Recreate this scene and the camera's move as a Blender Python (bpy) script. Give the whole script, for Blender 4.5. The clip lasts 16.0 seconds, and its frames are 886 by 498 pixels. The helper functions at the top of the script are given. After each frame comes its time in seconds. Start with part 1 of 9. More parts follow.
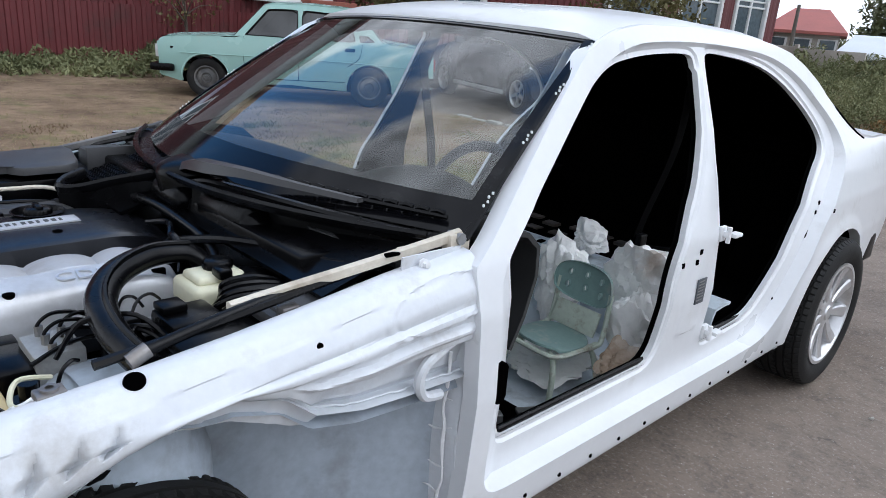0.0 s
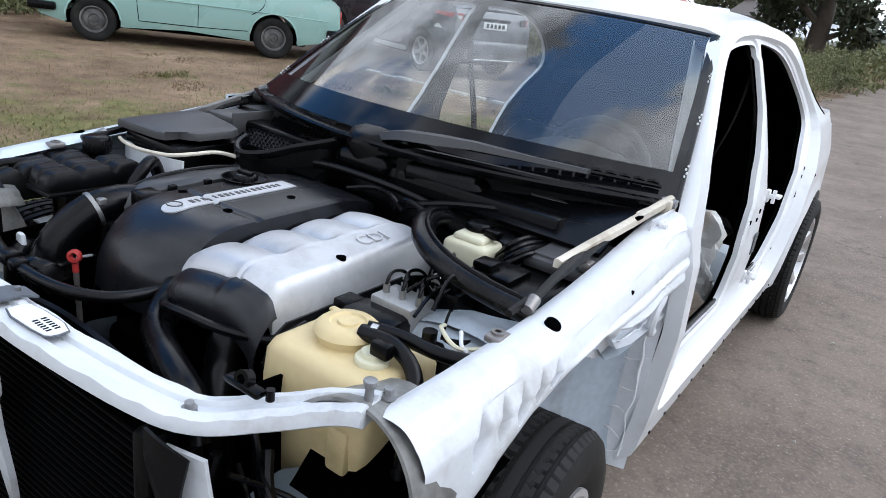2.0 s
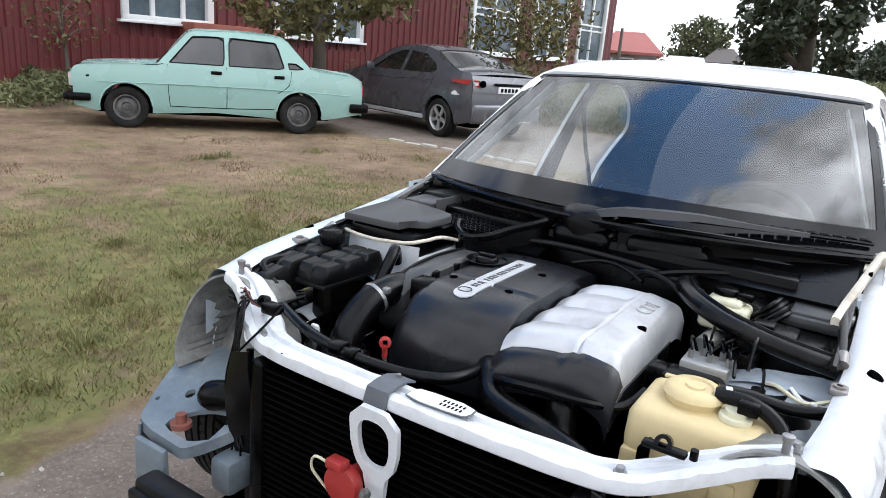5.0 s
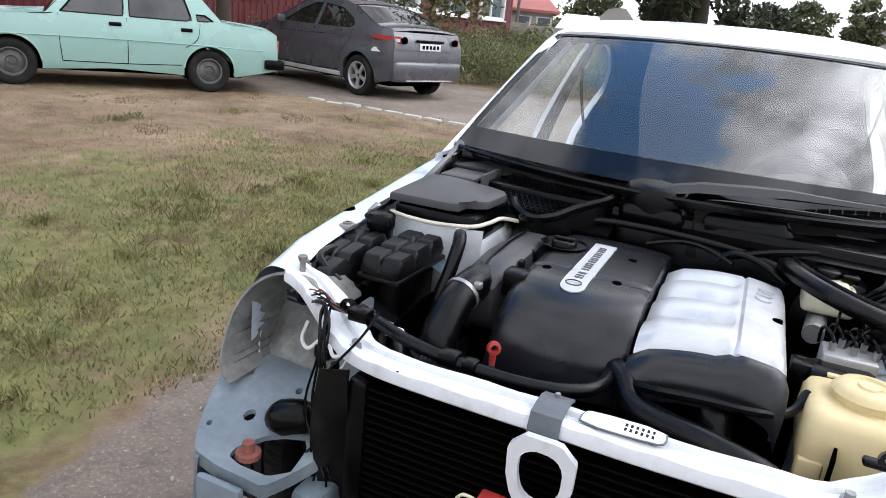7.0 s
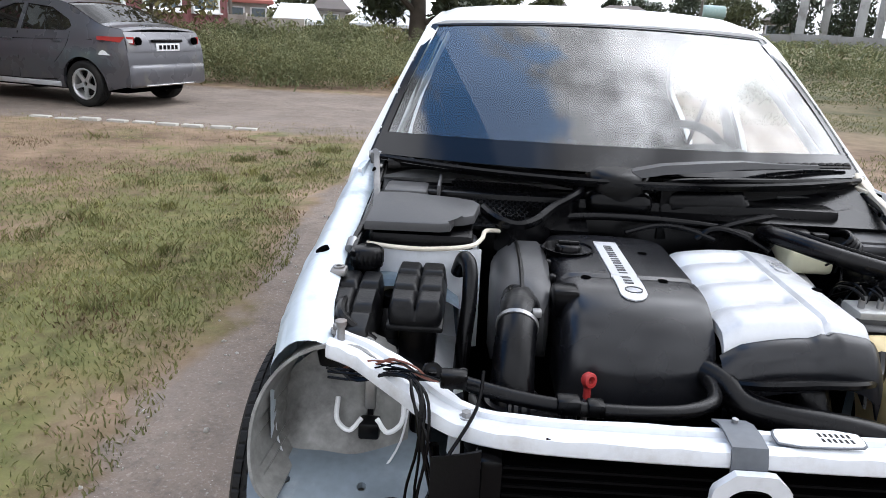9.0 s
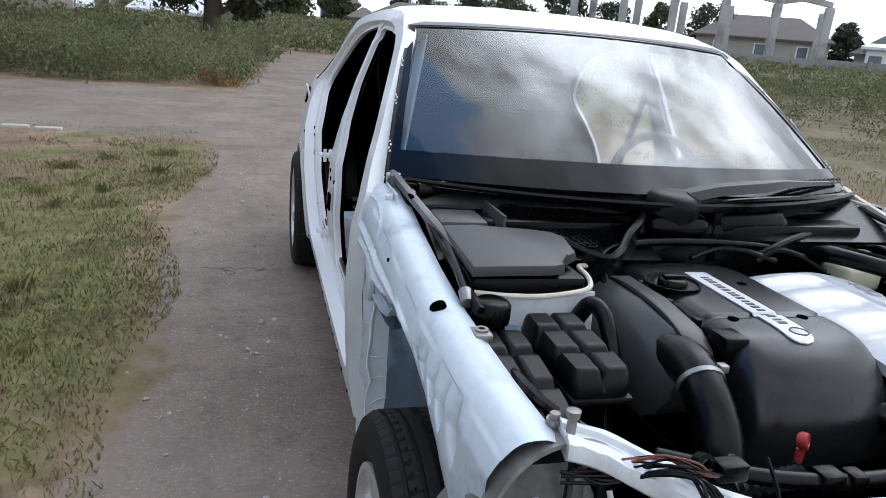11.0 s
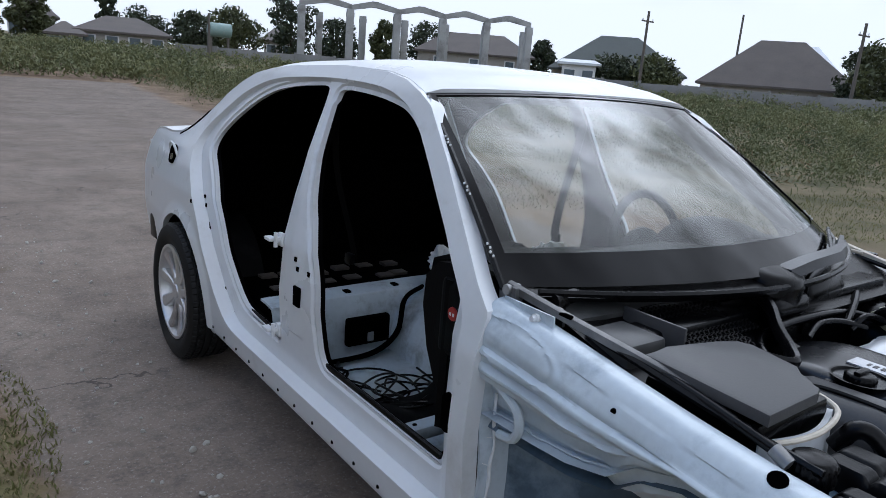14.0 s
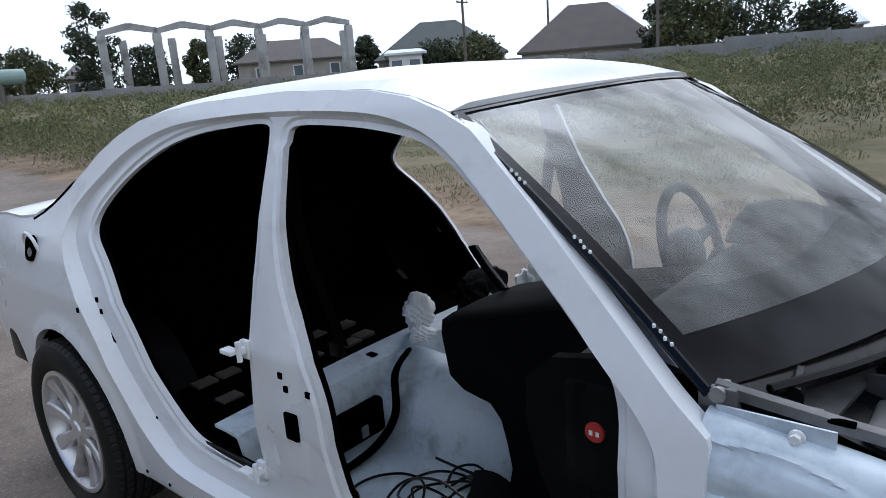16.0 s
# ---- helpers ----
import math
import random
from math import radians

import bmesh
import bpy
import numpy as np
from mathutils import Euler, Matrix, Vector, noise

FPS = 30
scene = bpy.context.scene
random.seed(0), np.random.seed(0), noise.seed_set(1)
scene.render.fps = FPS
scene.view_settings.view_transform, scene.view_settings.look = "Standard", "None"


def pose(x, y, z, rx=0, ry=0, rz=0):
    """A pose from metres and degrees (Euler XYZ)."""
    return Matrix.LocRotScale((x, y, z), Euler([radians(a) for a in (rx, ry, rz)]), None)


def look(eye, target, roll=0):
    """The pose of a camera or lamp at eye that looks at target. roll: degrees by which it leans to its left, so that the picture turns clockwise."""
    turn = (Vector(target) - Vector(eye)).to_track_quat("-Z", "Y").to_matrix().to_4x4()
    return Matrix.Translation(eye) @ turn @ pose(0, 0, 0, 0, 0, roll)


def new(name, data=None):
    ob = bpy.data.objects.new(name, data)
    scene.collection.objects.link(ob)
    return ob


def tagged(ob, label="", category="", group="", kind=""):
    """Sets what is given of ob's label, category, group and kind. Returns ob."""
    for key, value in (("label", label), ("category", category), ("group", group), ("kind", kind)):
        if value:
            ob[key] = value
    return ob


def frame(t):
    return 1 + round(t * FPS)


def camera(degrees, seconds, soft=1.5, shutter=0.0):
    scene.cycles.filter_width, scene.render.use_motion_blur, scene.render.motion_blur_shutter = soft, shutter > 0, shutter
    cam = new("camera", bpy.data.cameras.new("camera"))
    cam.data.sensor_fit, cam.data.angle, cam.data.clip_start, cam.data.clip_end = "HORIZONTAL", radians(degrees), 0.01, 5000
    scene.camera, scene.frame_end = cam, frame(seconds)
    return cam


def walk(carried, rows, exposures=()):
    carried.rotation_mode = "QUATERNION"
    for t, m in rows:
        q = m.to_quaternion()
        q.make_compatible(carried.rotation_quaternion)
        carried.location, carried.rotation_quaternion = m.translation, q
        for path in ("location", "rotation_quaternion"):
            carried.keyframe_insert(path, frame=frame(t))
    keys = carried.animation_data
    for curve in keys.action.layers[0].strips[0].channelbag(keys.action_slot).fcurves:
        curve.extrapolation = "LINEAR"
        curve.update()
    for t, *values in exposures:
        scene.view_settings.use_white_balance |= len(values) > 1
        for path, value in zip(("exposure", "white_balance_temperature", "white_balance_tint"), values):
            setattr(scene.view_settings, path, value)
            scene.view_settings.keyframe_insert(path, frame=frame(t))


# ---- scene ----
cam = camera(64.7, 16.0, 0.45)
PATH = [
    (0, (1.658, -0.224, 1.35), (0.299, 1.107, 0.733), 4.4),
    (0.5, (1.525, -0.361, 1.363), (0.218, 0.971, 0.643), 7.0),
    (1, (1.433, -0.643, 1.361), (0.342, 0.865, 0.63), 7.2),
    (1.5, (1.356, -0.865, 1.377), (0.301, 0.691, 0.695), 7.8),
    (2, (1.172, -0.955, 1.362), (0.162, 0.623, 0.663), 8.1),
    (2.5, (1.032, -1.035, 1.378), (0.084, 0.609, 0.745), 5.8),
    (3, (0.918, -1.17, 1.392), (0.184, 0.586, 0.777), 2.6),
    (3.5, (0.846, -1.283, 1.386), (0.148, 0.491, 0.782), 2.2),
    (4, (0.797, -1.362, 1.39), (0.048, 0.402, 0.816), 2.6),
    (4.5, (0.746, -1.4, 1.395), (-0.165, 0.304, 0.876), 2.9),
    (5, (0.697, -1.452, 1.385), (-0.327, 0.18, 0.846), 4.6),
    (5.2, (0.676, -1.471, 1.38), (-0.385, 0.134, 0.832), 5.3),
    (7.3, (0.088, -1.472, 1.351), (-0.556, 0.313, 0.72), 3.7),
    (7.5, (0.025, -1.491, 1.357), (-0.525, 0.326, 0.728), 1.8),
    (8, (-0.117, -1.486, 1.349), (-0.347, 0.402, 0.731), 3.2),
    (8.2, (-0.191, -1.47, 1.325), (-0.432, 0.417, 0.706), 3.9),
    (10.3, (-0.817, -1.236, 1.323), (-0.383, 0.626, 0.736), 2.8),
    (10.5, (-0.886, -1.207, 1.319), (-0.432, 0.647, 0.721), 4.3),
    (11, (-1.076, -1.05, 1.31), (-0.553, 0.79, 0.727), 5.1),
    (11.5, (-1.243, -0.907, 1.308), (-0.812, 0.951, 0.708), 4.9),
    (12, (-1.408, -0.82, 1.311), (-0.802, 1.004, 0.76), 5.0),
    (12.5, (-1.587, -0.755, 1.359), (-0.762, 1.007, 0.895), 1.4),
    (13, (-1.669, -0.646, 1.352), (-0.669, 1.024, 0.894), 3.5),
    (13.5, (-1.72, -0.455, 1.379), (-0.655, 1.162, 0.877), 3.7),
    (14, (-1.738, -0.344, 1.389), (-0.561, 1.198, 0.903), 4.6),
    (14.5, (-1.786, -0.142, 1.403), (-0.541, 1.339, 0.895), 1.5),
    (15, (-1.817, 0.006, 1.394), (-0.458, 1.38, 0.88), -0.4),
    (15.5, (-1.736, 0.201, 1.417), (-0.35, 1.554, 0.919), -4.1),
    (16, (-1.647, 0.42, 1.41), (-0.183, 1.69, 0.917), -4.5),
]
walk(cam, [(t, look(eye, target, roll)) for t, eye, target, roll in PATH],
     [(0, -0.25, 5900, 10), (1, -0.20, 5800, 10), (2, 0.0, 5950, 10), (3.5, 0.15, 6150, 10), (8.2, 0.35, 6250, 12), (10.5, 0.05, 6050, 10), (11, -0.15, 5950, 10), (11.5, -0.25, 5900, 10), (12.5, -0.6, 5700, 10), (14, -0.6, 5700, 10), (16, -0.42, 5750, 10)])

# ---- world and sun ----
SUN_DIR = Vector((0.52, 0.40, 0.75)).normalized()
world = bpy.data.worlds.new("world")
scene.world = world
world.use_nodes = True
wn, wl = world.node_tree.nodes, world.node_tree.links
wn.clear()
w_out = wn.new("ShaderNodeOutputWorld")
w_bg = wn.new("ShaderNodeBackground")
w_bg.inputs["Strength"].default_value = 0.10
sky = wn.new("ShaderNodeTexSky")
sky.sky_type = "NISHITA"
sky.sun_disc = False
sky.sun_elevation = math.asin(SUN_DIR.z)
sky.sun_rotation = math.atan2(SUN_DIR.x, SUN_DIR.y)
sky.air_density, sky.dust_density = 1.2, 1.5
# an overcast of bright broken cloud with a few blue gaps whose edges are ragged
w_co = wn.new("ShaderNodeTexCoord")
w_norm = wn.new("ShaderNodeVectorMath")
w_norm.operation = "NORMALIZE"
wl.new(w_co.outputs["Generated"], w_norm.inputs[0])


def sky_noise(scale, detail, lo, hi, a, b):
    t = wn.new("ShaderNodeTexNoise")
    t.inputs["Scale"].default_value, t.inputs["Detail"].default_value, t.inputs["Roughness"].default_value = scale, detail, 0.58
    wl.new(w_norm.outputs["Vector"], t.inputs["Vector"])
    r = wn.new("ShaderNodeMapRange")
    for key, v in (("From Min", lo), ("From Max", hi), ("To Min", a), ("To Max", b)):
        r.inputs[key].default_value = v
    wl.new(t.outputs["Fac"], r.inputs["Value"])
    return r.outputs["Result"]


def sky_gap(azimuth, height, radius, soft):
    """1 outside and 0 inside a ragged round gap in the cloud."""
    a, h = radians(azimuth), radians(height)
    d = wn.new("ShaderNodeVectorMath")
    d.operation = "DOT_PRODUCT"
    d.inputs[1].default_value = (math.sin(a) * math.cos(h), math.cos(a) * math.cos(h), math.sin(h))
    wl.new(w_norm.outputs["Vector"], d.inputs[0])
    edge_ = 1 - math.cos(radians(radius))
    s = wn.new("ShaderNodeMath")
    s.operation = "ADD"
    wl.new(d.outputs["Value"], s.inputs[0])
    wl.new(sky_noise(5.0, 7.0, 0.3, 0.7, -edge_ * 0.8, edge_ * 0.8), s.inputs[1])
    r = wn.new("ShaderNodeMapRange")
    r.interpolation_type = "SMOOTHSTEP"
    r.inputs["From Min"].default_value, r.inputs["From Max"].default_value = 1 - edge_ * (1 + soft), 1 - edge_ * (1 - soft)
    r.inputs["To Min"].default_value, r.inputs["To Max"].default_value = 1.0, 0.0
    wl.new(s.outputs["Value"], r.inputs["Value"])
    return r.outputs["Result"]


cover = None
for gap in (sky_gap(-19, 60, 12.5, 0.4), sky_gap(-42, 71, 10, 0.5), sky_gap(-90, 36, 19, 0.4)):
    if cover is None:
        cover = gap
    else:
        w_min = wn.new("ShaderNodeMath")
        w_min.operation = "MULTIPLY"
        wl.new(cover, w_min.inputs[0])
        wl.new(gap, w_min.inputs[1])
        cover = w_min.outputs["Value"]
w_sep = wn.new("ShaderNodeSeparateXYZ")
wl.new(w_norm.outputs["Vector"], w_sep.inputs["Vector"])
w_low = wn.new("ShaderNodeMapRange")
w_low.inputs["From Min"].default_value, w_low.inputs["From Max"].default_value = 0.30, 0.10
wl.new(w_sep.outputs["Z"], w_low.inputs["Value"])
w_calm = wn.new("ShaderNodeMix")
w_calm.inputs["B"].default_value = 1.35
wl.new(w_low.outputs["Result"], w_calm.inputs["Factor"])
w_shade = wn.new("ShaderNodeVectorMath")
w_shade.operation = "SCALE"
w_shade.inputs[0].default_value = (10.8, 11.0, 11.4)
wl.new(sky_noise(4.6, 10.0, 0.38, 0.63, 0.40, 1.95), w_calm.inputs["A"])
wl.new(w_calm.outputs["Result"], w_shade.inputs["Scale"])
w_mix = wn.new("ShaderNodeMix")
w_mix.data_type = "RGBA"
wl.new(w_shade.outputs["Vector"], w_mix.inputs["B"])
wl.new(cover, w_mix.inputs["Factor"])
w_blue = wn.new("ShaderNodeVectorMath")
w_blue.operation = "MULTIPLY"
w_blue.inputs[1].default_value = (1.2, 2.3, 3.1)
wl.new(sky.outputs["Color"], w_blue.inputs[0])
wl.new(w_blue.outputs["Vector"], w_mix.inputs["A"])
w_dot = wn.new("ShaderNodeVectorMath")
w_dot.operation = "DOT_PRODUCT"
w_dot.inputs[1].default_value = SUN_DIR
wl.new(w_norm.outputs["Vector"], w_dot.inputs[0])
w_lobe = wn.new("ShaderNodeMapRange")
w_lobe.interpolation_type = "SMOOTHERSTEP"
w_lobe.inputs["From Min"].default_value, w_lobe.inputs["From Max"].default_value = 0.86, 1.0
w_lobe.inputs["To Min"].default_value, w_lobe.inputs["To Max"].default_value = 1.0, 3.0
wl.new(w_dot.outputs["Value"], w_lobe.inputs["Value"])
w_glow = wn.new("ShaderNodeVectorMath")
w_glow.operation = "SCALE"
wl.new(w_mix.outputs["Result"], w_glow.inputs[0])
wl.new(w_lobe.outputs["Result"], w_glow.inputs["Scale"])
wl.new(w_glow.outputs["Vector"], w_bg.inputs["Color"])
wl.new(w_bg.outputs["Background"], w_out.inputs["Surface"])
sun_data = bpy.data.lights.new("sun", "SUN")
sun_data.energy, sun_data.angle, sun_data.color = 0.7, radians(90), (1.0, 0.965, 0.92)
sun = new("sun", sun_data)
sun.matrix_world = look(SUN_DIR * 60, (0, 0, 0))


# ---- materials ----
def material(name, color, rough=0.6, metal=0.0, vary=0.15, scale=6.0, fine=90.0, bump=0.0, second=None, coat=0.0, spec=0.5,
             dirt=None, dirt_amount=0.0, dirt_scale=3.0, per_object=0.0, sheen=0.0):
    """A surface with two scales of variation (blotches and grain), a fine relief, and optional dirt of its own shape."""
    m = bpy.data.materials.new(name)
    m.use_nodes = True
    n, l = m.node_tree.nodes, m.node_tree.links
    b = n["Principled BSDF"]
    b.inputs["Metallic"].default_value = metal
    b.inputs["Specular IOR Level"].default_value = spec
    b.inputs["Coat Weight"].default_value = coat
    b.inputs["Coat Roughness"].default_value = 0.12
    co = n.new("ShaderNodeTexCoord")
    big = n.new("ShaderNodeTexNoise")
    big.inputs["Scale"].default_value, big.inputs["Detail"].default_value = scale, 5.0
    small = n.new("ShaderNodeTexNoise")
    small.inputs["Scale"].default_value, small.inputs["Detail"].default_value = fine, 3.0
    l.new(co.outputs["Object"], big.inputs["Vector"])
    l.new(co.outputs["Object"], small.inputs["Vector"])
    dark = tuple(c * (1 - vary) for c in color)
    light = second or tuple(min(1.0, c * (1 + vary)) for c in color)
    mix = n.new("ShaderNodeMix")
    mix.data_type = "RGBA"
    mix.inputs["A"].default_value, mix.inputs["B"].default_value = (*dark, 1), (*light, 1)
    stretch = n.new("ShaderNodeMapRange")
    stretch.inputs["From Min"].default_value, stretch.inputs["From Max"].default_value = 0.3, 0.7
    add = n.new("ShaderNodeMath")
    add.operation = "MULTIPLY_ADD"
    add.inputs[1].default_value = 0.35
    l.new(small.outputs["Fac"], add.inputs[0])
    half = n.new("ShaderNodeMath")
    half.operation = "MULTIPLY"
    half.inputs[1].default_value = 0.65
    l.new(big.outputs["Fac"], half.inputs[0])
    l.new(half.outputs["Value"], add.inputs[2])
    l.new(add.outputs["Value"], stretch.inputs["Value"])
    l.new(stretch.outputs["Result"], mix.inputs["Factor"])
    out = mix.outputs["Result"]
    if per_object:
        info = n.new("ShaderNodeObjectInfo")
        hsv = n.new("ShaderNodeHueSaturation")
        rng = n.new("ShaderNodeMapRange")
        rng.inputs["To Min"].default_value, rng.inputs["To Max"].default_value = 1 - per_object, 1 + per_object
        l.new(info.outputs["Random"], rng.inputs["Value"])
        l.new(rng.outputs["Result"], hsv.inputs["Value"])
        l.new(out, hsv.inputs["Color"])
        out = hsv.outputs["Color"]
    if dirt:
        spots = n.new("ShaderNodeTexNoise")
        spots.inputs["Scale"].default_value, spots.inputs["Detail"].default_value = dirt_scale, 8.0
        spots.inputs["Roughness"].default_value = 0.65
        l.new(co.outputs["Object"], spots.inputs["Vector"])
        edge = n.new("ShaderNodeMapRange")
        edge.inputs["From Min"].default_value, edge.inputs["From Max"].default_value = 0.62 - dirt_amount * 0.3, 0.78 - dirt_amount * 0.2
        edge.inputs["To Max"].default_value = 0.85
        l.new(spots.outputs["Fac"], edge.inputs["Value"])
        over = n.new("ShaderNodeMix")
        over.data_type = "RGBA"
        over.inputs["B"].default_value = (*dirt, 1)
        l.new(edge.outputs["Result"], over.inputs["Factor"])
        l.new(out, over.inputs["A"])
        out = over.outputs["Result"]
    l.new(out, b.inputs["Base Color"])
    gloss = n.new("ShaderNodeMapRange")
    gloss.inputs["To Min"].default_value, gloss.inputs["To Max"].default_value = max(0.02, rough - 0.1), min(1.0, rough + 0.1)
    l.new(big.outputs["Fac"], gloss.inputs["Value"])
    l.new(gloss.outputs["Result"], b.inputs["Roughness"])
    if bump:
        bm_ = n.new("ShaderNodeBump")
        bm_.inputs["Strength"].default_value, bm_.inputs["Distance"].default_value = bump, 0.004
        l.new(small.outputs["Fac"], bm_.inputs["Height"])
        l.new(bm_.outputs["Normal"], b.inputs["Normal"])
    return m


def glass_material(name, tint, rough=0.0, alpha=0.25, ior=1.9):
    """Thin sheet glass: a sharp mirror by Fresnel over a tinted see-through."""
    m = bpy.data.materials.new(name)
    m.use_nodes = True
    n, l = m.node_tree.nodes, m.node_tree.links
    n.clear()
    out = n.new("ShaderNodeOutputMaterial")
    clear = n.new("ShaderNodeBsdfTransparent")
    clear.inputs["Color"].default_value = (*tint, 1)
    shine = n.new("ShaderNodeBsdfGlossy")
    shine.inputs["Roughness"].default_value = rough
    fres = n.new("ShaderNodeFresnel")
    fres.inputs["IOR"].default_value = ior
    film = n.new("ShaderNodeBsdfDiffuse")
    film.inputs["Color"].default_value = (0.55, 0.55, 0.52, 1)
    dust = n.new("ShaderNodeTexNoise")
    dust.inputs["Scale"].default_value, dust.inputs["Detail"].default_value = 3.0, 8.0
    co = n.new("ShaderNodeTexCoord")
    l.new(co.outputs["Object"], dust.inputs["Vector"])
    level = n.new("ShaderNodeMapRange")
    level.inputs["From Min"].default_value, level.inputs["From Max"].default_value = 0.35, 0.8
    level.inputs["To Min"].default_value, level.inputs["To Max"].default_value = 0.02, alpha
    l.new(dust.outputs["Fac"], level.inputs["Value"])
    mix0 = n.new("ShaderNodeMixShader")
    l.new(level.outputs["Result"], mix0.inputs["Fac"])
    l.new(clear.outputs["BSDF"], mix0.inputs[1])
    l.new(film.outputs["BSDF"], mix0.inputs[2])
    mix = n.new("ShaderNodeMixShader")
    l.new(fres.outputs["Fac"], mix.inputs["Fac"])
    l.new(mix0.outputs["Shader"], mix.inputs[1])
    l.new(shine.outputs["BSDF"], mix.inputs[2])
    l.new(mix.outputs["Shader"], out.inputs["Surface"])
    return m


WHITE = material("white_car_paint", (0.72, 0.735, 0.755), 0.30, vary=0.035, scale=2.5, fine=40, coat=0.35, bump=0.02,
                 dirt=(0.55, 0.55, 0.54), dirt_amount=0.12, dirt_scale=5.0)
WHITE_ROUGH = material("white_overspray_paint", (0.64, 0.665, 0.70), 0.42, vary=0.08, scale=7, fine=60, coat=0.15, bump=0.06,
                       dirt=(0.42, 0.41, 0.40), dirt_amount=0.32, dirt_scale=7.0)
# Darker, bluer white for the right front only.
WHITE_BLUE = material("bluish_white_paint", (0.55, 0.615, 0.67), 0.34, vary=0.10, scale=6, fine=60, coat=0.2, bump=0.06,
                      dirt=(0.24, 0.29, 0.34), dirt_amount=0.30, dirt_scale=6.0)
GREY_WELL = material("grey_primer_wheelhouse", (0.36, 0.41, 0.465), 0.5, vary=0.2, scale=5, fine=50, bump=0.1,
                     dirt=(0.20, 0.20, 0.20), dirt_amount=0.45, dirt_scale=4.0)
BLUE_FLOOR = material("pale_blue_floor_paint", (0.52, 0.58, 0.63), 0.45, vary=0.1, scale=5, fine=60, bump=0.05,
                      dirt=(0.16, 0.16, 0.16), dirt_amount=0.35, dirt_scale=6.0)
BLACK = material("black_plastic", (0.0014, 0.0014, 0.0018), 0.27, spec=0.14, vary=0.25, scale=6, fine=160, bump=0.05, dirt=(0.016, 0.015, 0.014), dirt_amount=0.10)
MATT = material("dusty_black_plastic", (0.0028, 0.0028, 0.0034), 0.34, spec=0.17, vary=0.25, scale=5, fine=150, bump=0.12, dirt=(0.022, 0.022, 0.021), dirt_amount=0.25)
LID = material("dark_grey_plastic_lid", (0.052, 0.052, 0.054), 0.42, spec=0.35, vary=0.12, scale=4, fine=200, bump=0.08, dirt=(0.085, 0.083, 0.078), dirt_amount=0.3)
RUBBER = material("black_rubber_hose", (0.0020, 0.0020, 0.0026), 0.27, spec=0.20, vary=0.3, scale=8, fine=120, bump=0.08, dirt=(0.022, 0.020, 0.018), dirt_amount=0.15)
TYRE = material("worn_tyre_rubber", (0.0075, 0.0075, 0.0075), 0.70, vary=0.3, scale=10, fine=120, bump=0.15, spec=0.3, dirt=(0.035, 0.032, 0.027), dirt_amount=0.25)
# Near-black for felt, and for the deep shade in holes, gaps and hollows.
VOID = material("black_felt_and_shade", (0.0004, 0.0004, 0.0005), 0.95, vary=0.3, scale=6, fine=80, spec=0.01)
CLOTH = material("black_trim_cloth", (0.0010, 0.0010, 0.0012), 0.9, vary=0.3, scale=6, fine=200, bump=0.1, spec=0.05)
SILVER = material("silver_painted_cover", (0.56, 0.57, 0.59), 0.38, metal=0.35, vary=0.06, scale=5, fine=120, bump=0.03, dirt=(0.30, 0.29, 0.28), dirt_amount=0.25)
ALLOY = material("alloy_wheel_metal", (0.62, 0.62, 0.63), 0.35, metal=0.7, vary=0.08, scale=9, fine=80, dirt=(0.22, 0.20, 0.18), dirt_amount=0.3)
STEEL = material("grey_bare_steel", (0.30, 0.30, 0.30), 0.45, metal=0.8, vary=0.2, scale=12, fine=90, bump=0.08, dirt=(0.16, 0.10, 0.06), dirt_amount=0.3)
CAST = material("cast_alloy_block", (0.36, 0.36, 0.35), 0.5, metal=0.6, vary=0.15, scale=14, fine=120, bump=0.15, dirt=(0.06, 0.06, 0.055), dirt_amount=0.35)
CREAM = material("cream_translucent_plastic", (0.62, 0.50, 0.27), 0.45, vary=0.08, scale=5, fine=60, bump=0.03, dirt=(0.34, 0.25, 0.12), dirt_amount=0.25)
PALE_CREAM = material("pale_reservoir_plastic", (0.62, 0.60, 0.44), 0.4, vary=0.08, scale=9, fine=80, dirt=(0.30, 0.28, 0.18), dirt_amount=0.3)
RED = material("red_plastic", (0.36, 0.030, 0.028), 0.4, vary=0.12, scale=20, fine=90)
BEIGE = material("beige_dusty_paint", (0.60, 0.55, 0.46), 0.55, vary=0.15, scale=10, fine=80, bump=0.1, dirt=(0.25, 0.18, 0.11), dirt_amount=0.4)
ARM_GREY = material("dark_grey_dusty_steel", (0.10, 0.10, 0.10), 0.5, metal=0.4, vary=0.25, scale=14, fine=80, bump=0.1, dirt=(0.28, 0.27, 0.26), dirt_amount=0.3)
GRIME = material("grimy_grey_housing", (0.21, 0.21, 0.20), 0.40, vary=0.35, scale=7, fine=60, bump=0.1, dirt=(0.055, 0.052, 0.048), dirt_amount=0.6, dirt_scale=9)
COVER = material("dark_engine_cover_plastic", (0.0080, 0.0084, 0.0105), 0.27, vary=0.15, scale=3, fine=200, bump=0.03, spec=0.40, dirt=(0.02, 0.02, 0.02), dirt_amount=0.15)
RUST = material("rusty_red_primer", (0.22, 0.075, 0.055), 0.7, vary=0.3, scale=25, fine=90, bump=0.2, dirt=(0.30, 0.24, 0.20), dirt_amount=0.3, dirt_scale=15)
# Darker blue copy for the right wheel well, its shade put into the colour.
WELL_SHADED = material("shaded_wheelhouse_blue", (0.062, 0.098, 0.135), 0.42, vary=0.35, scale=6, fine=50, bump=0.2, dirt=(0.27, 0.34, 0.41), dirt_amount=0.34, dirt_scale=5)
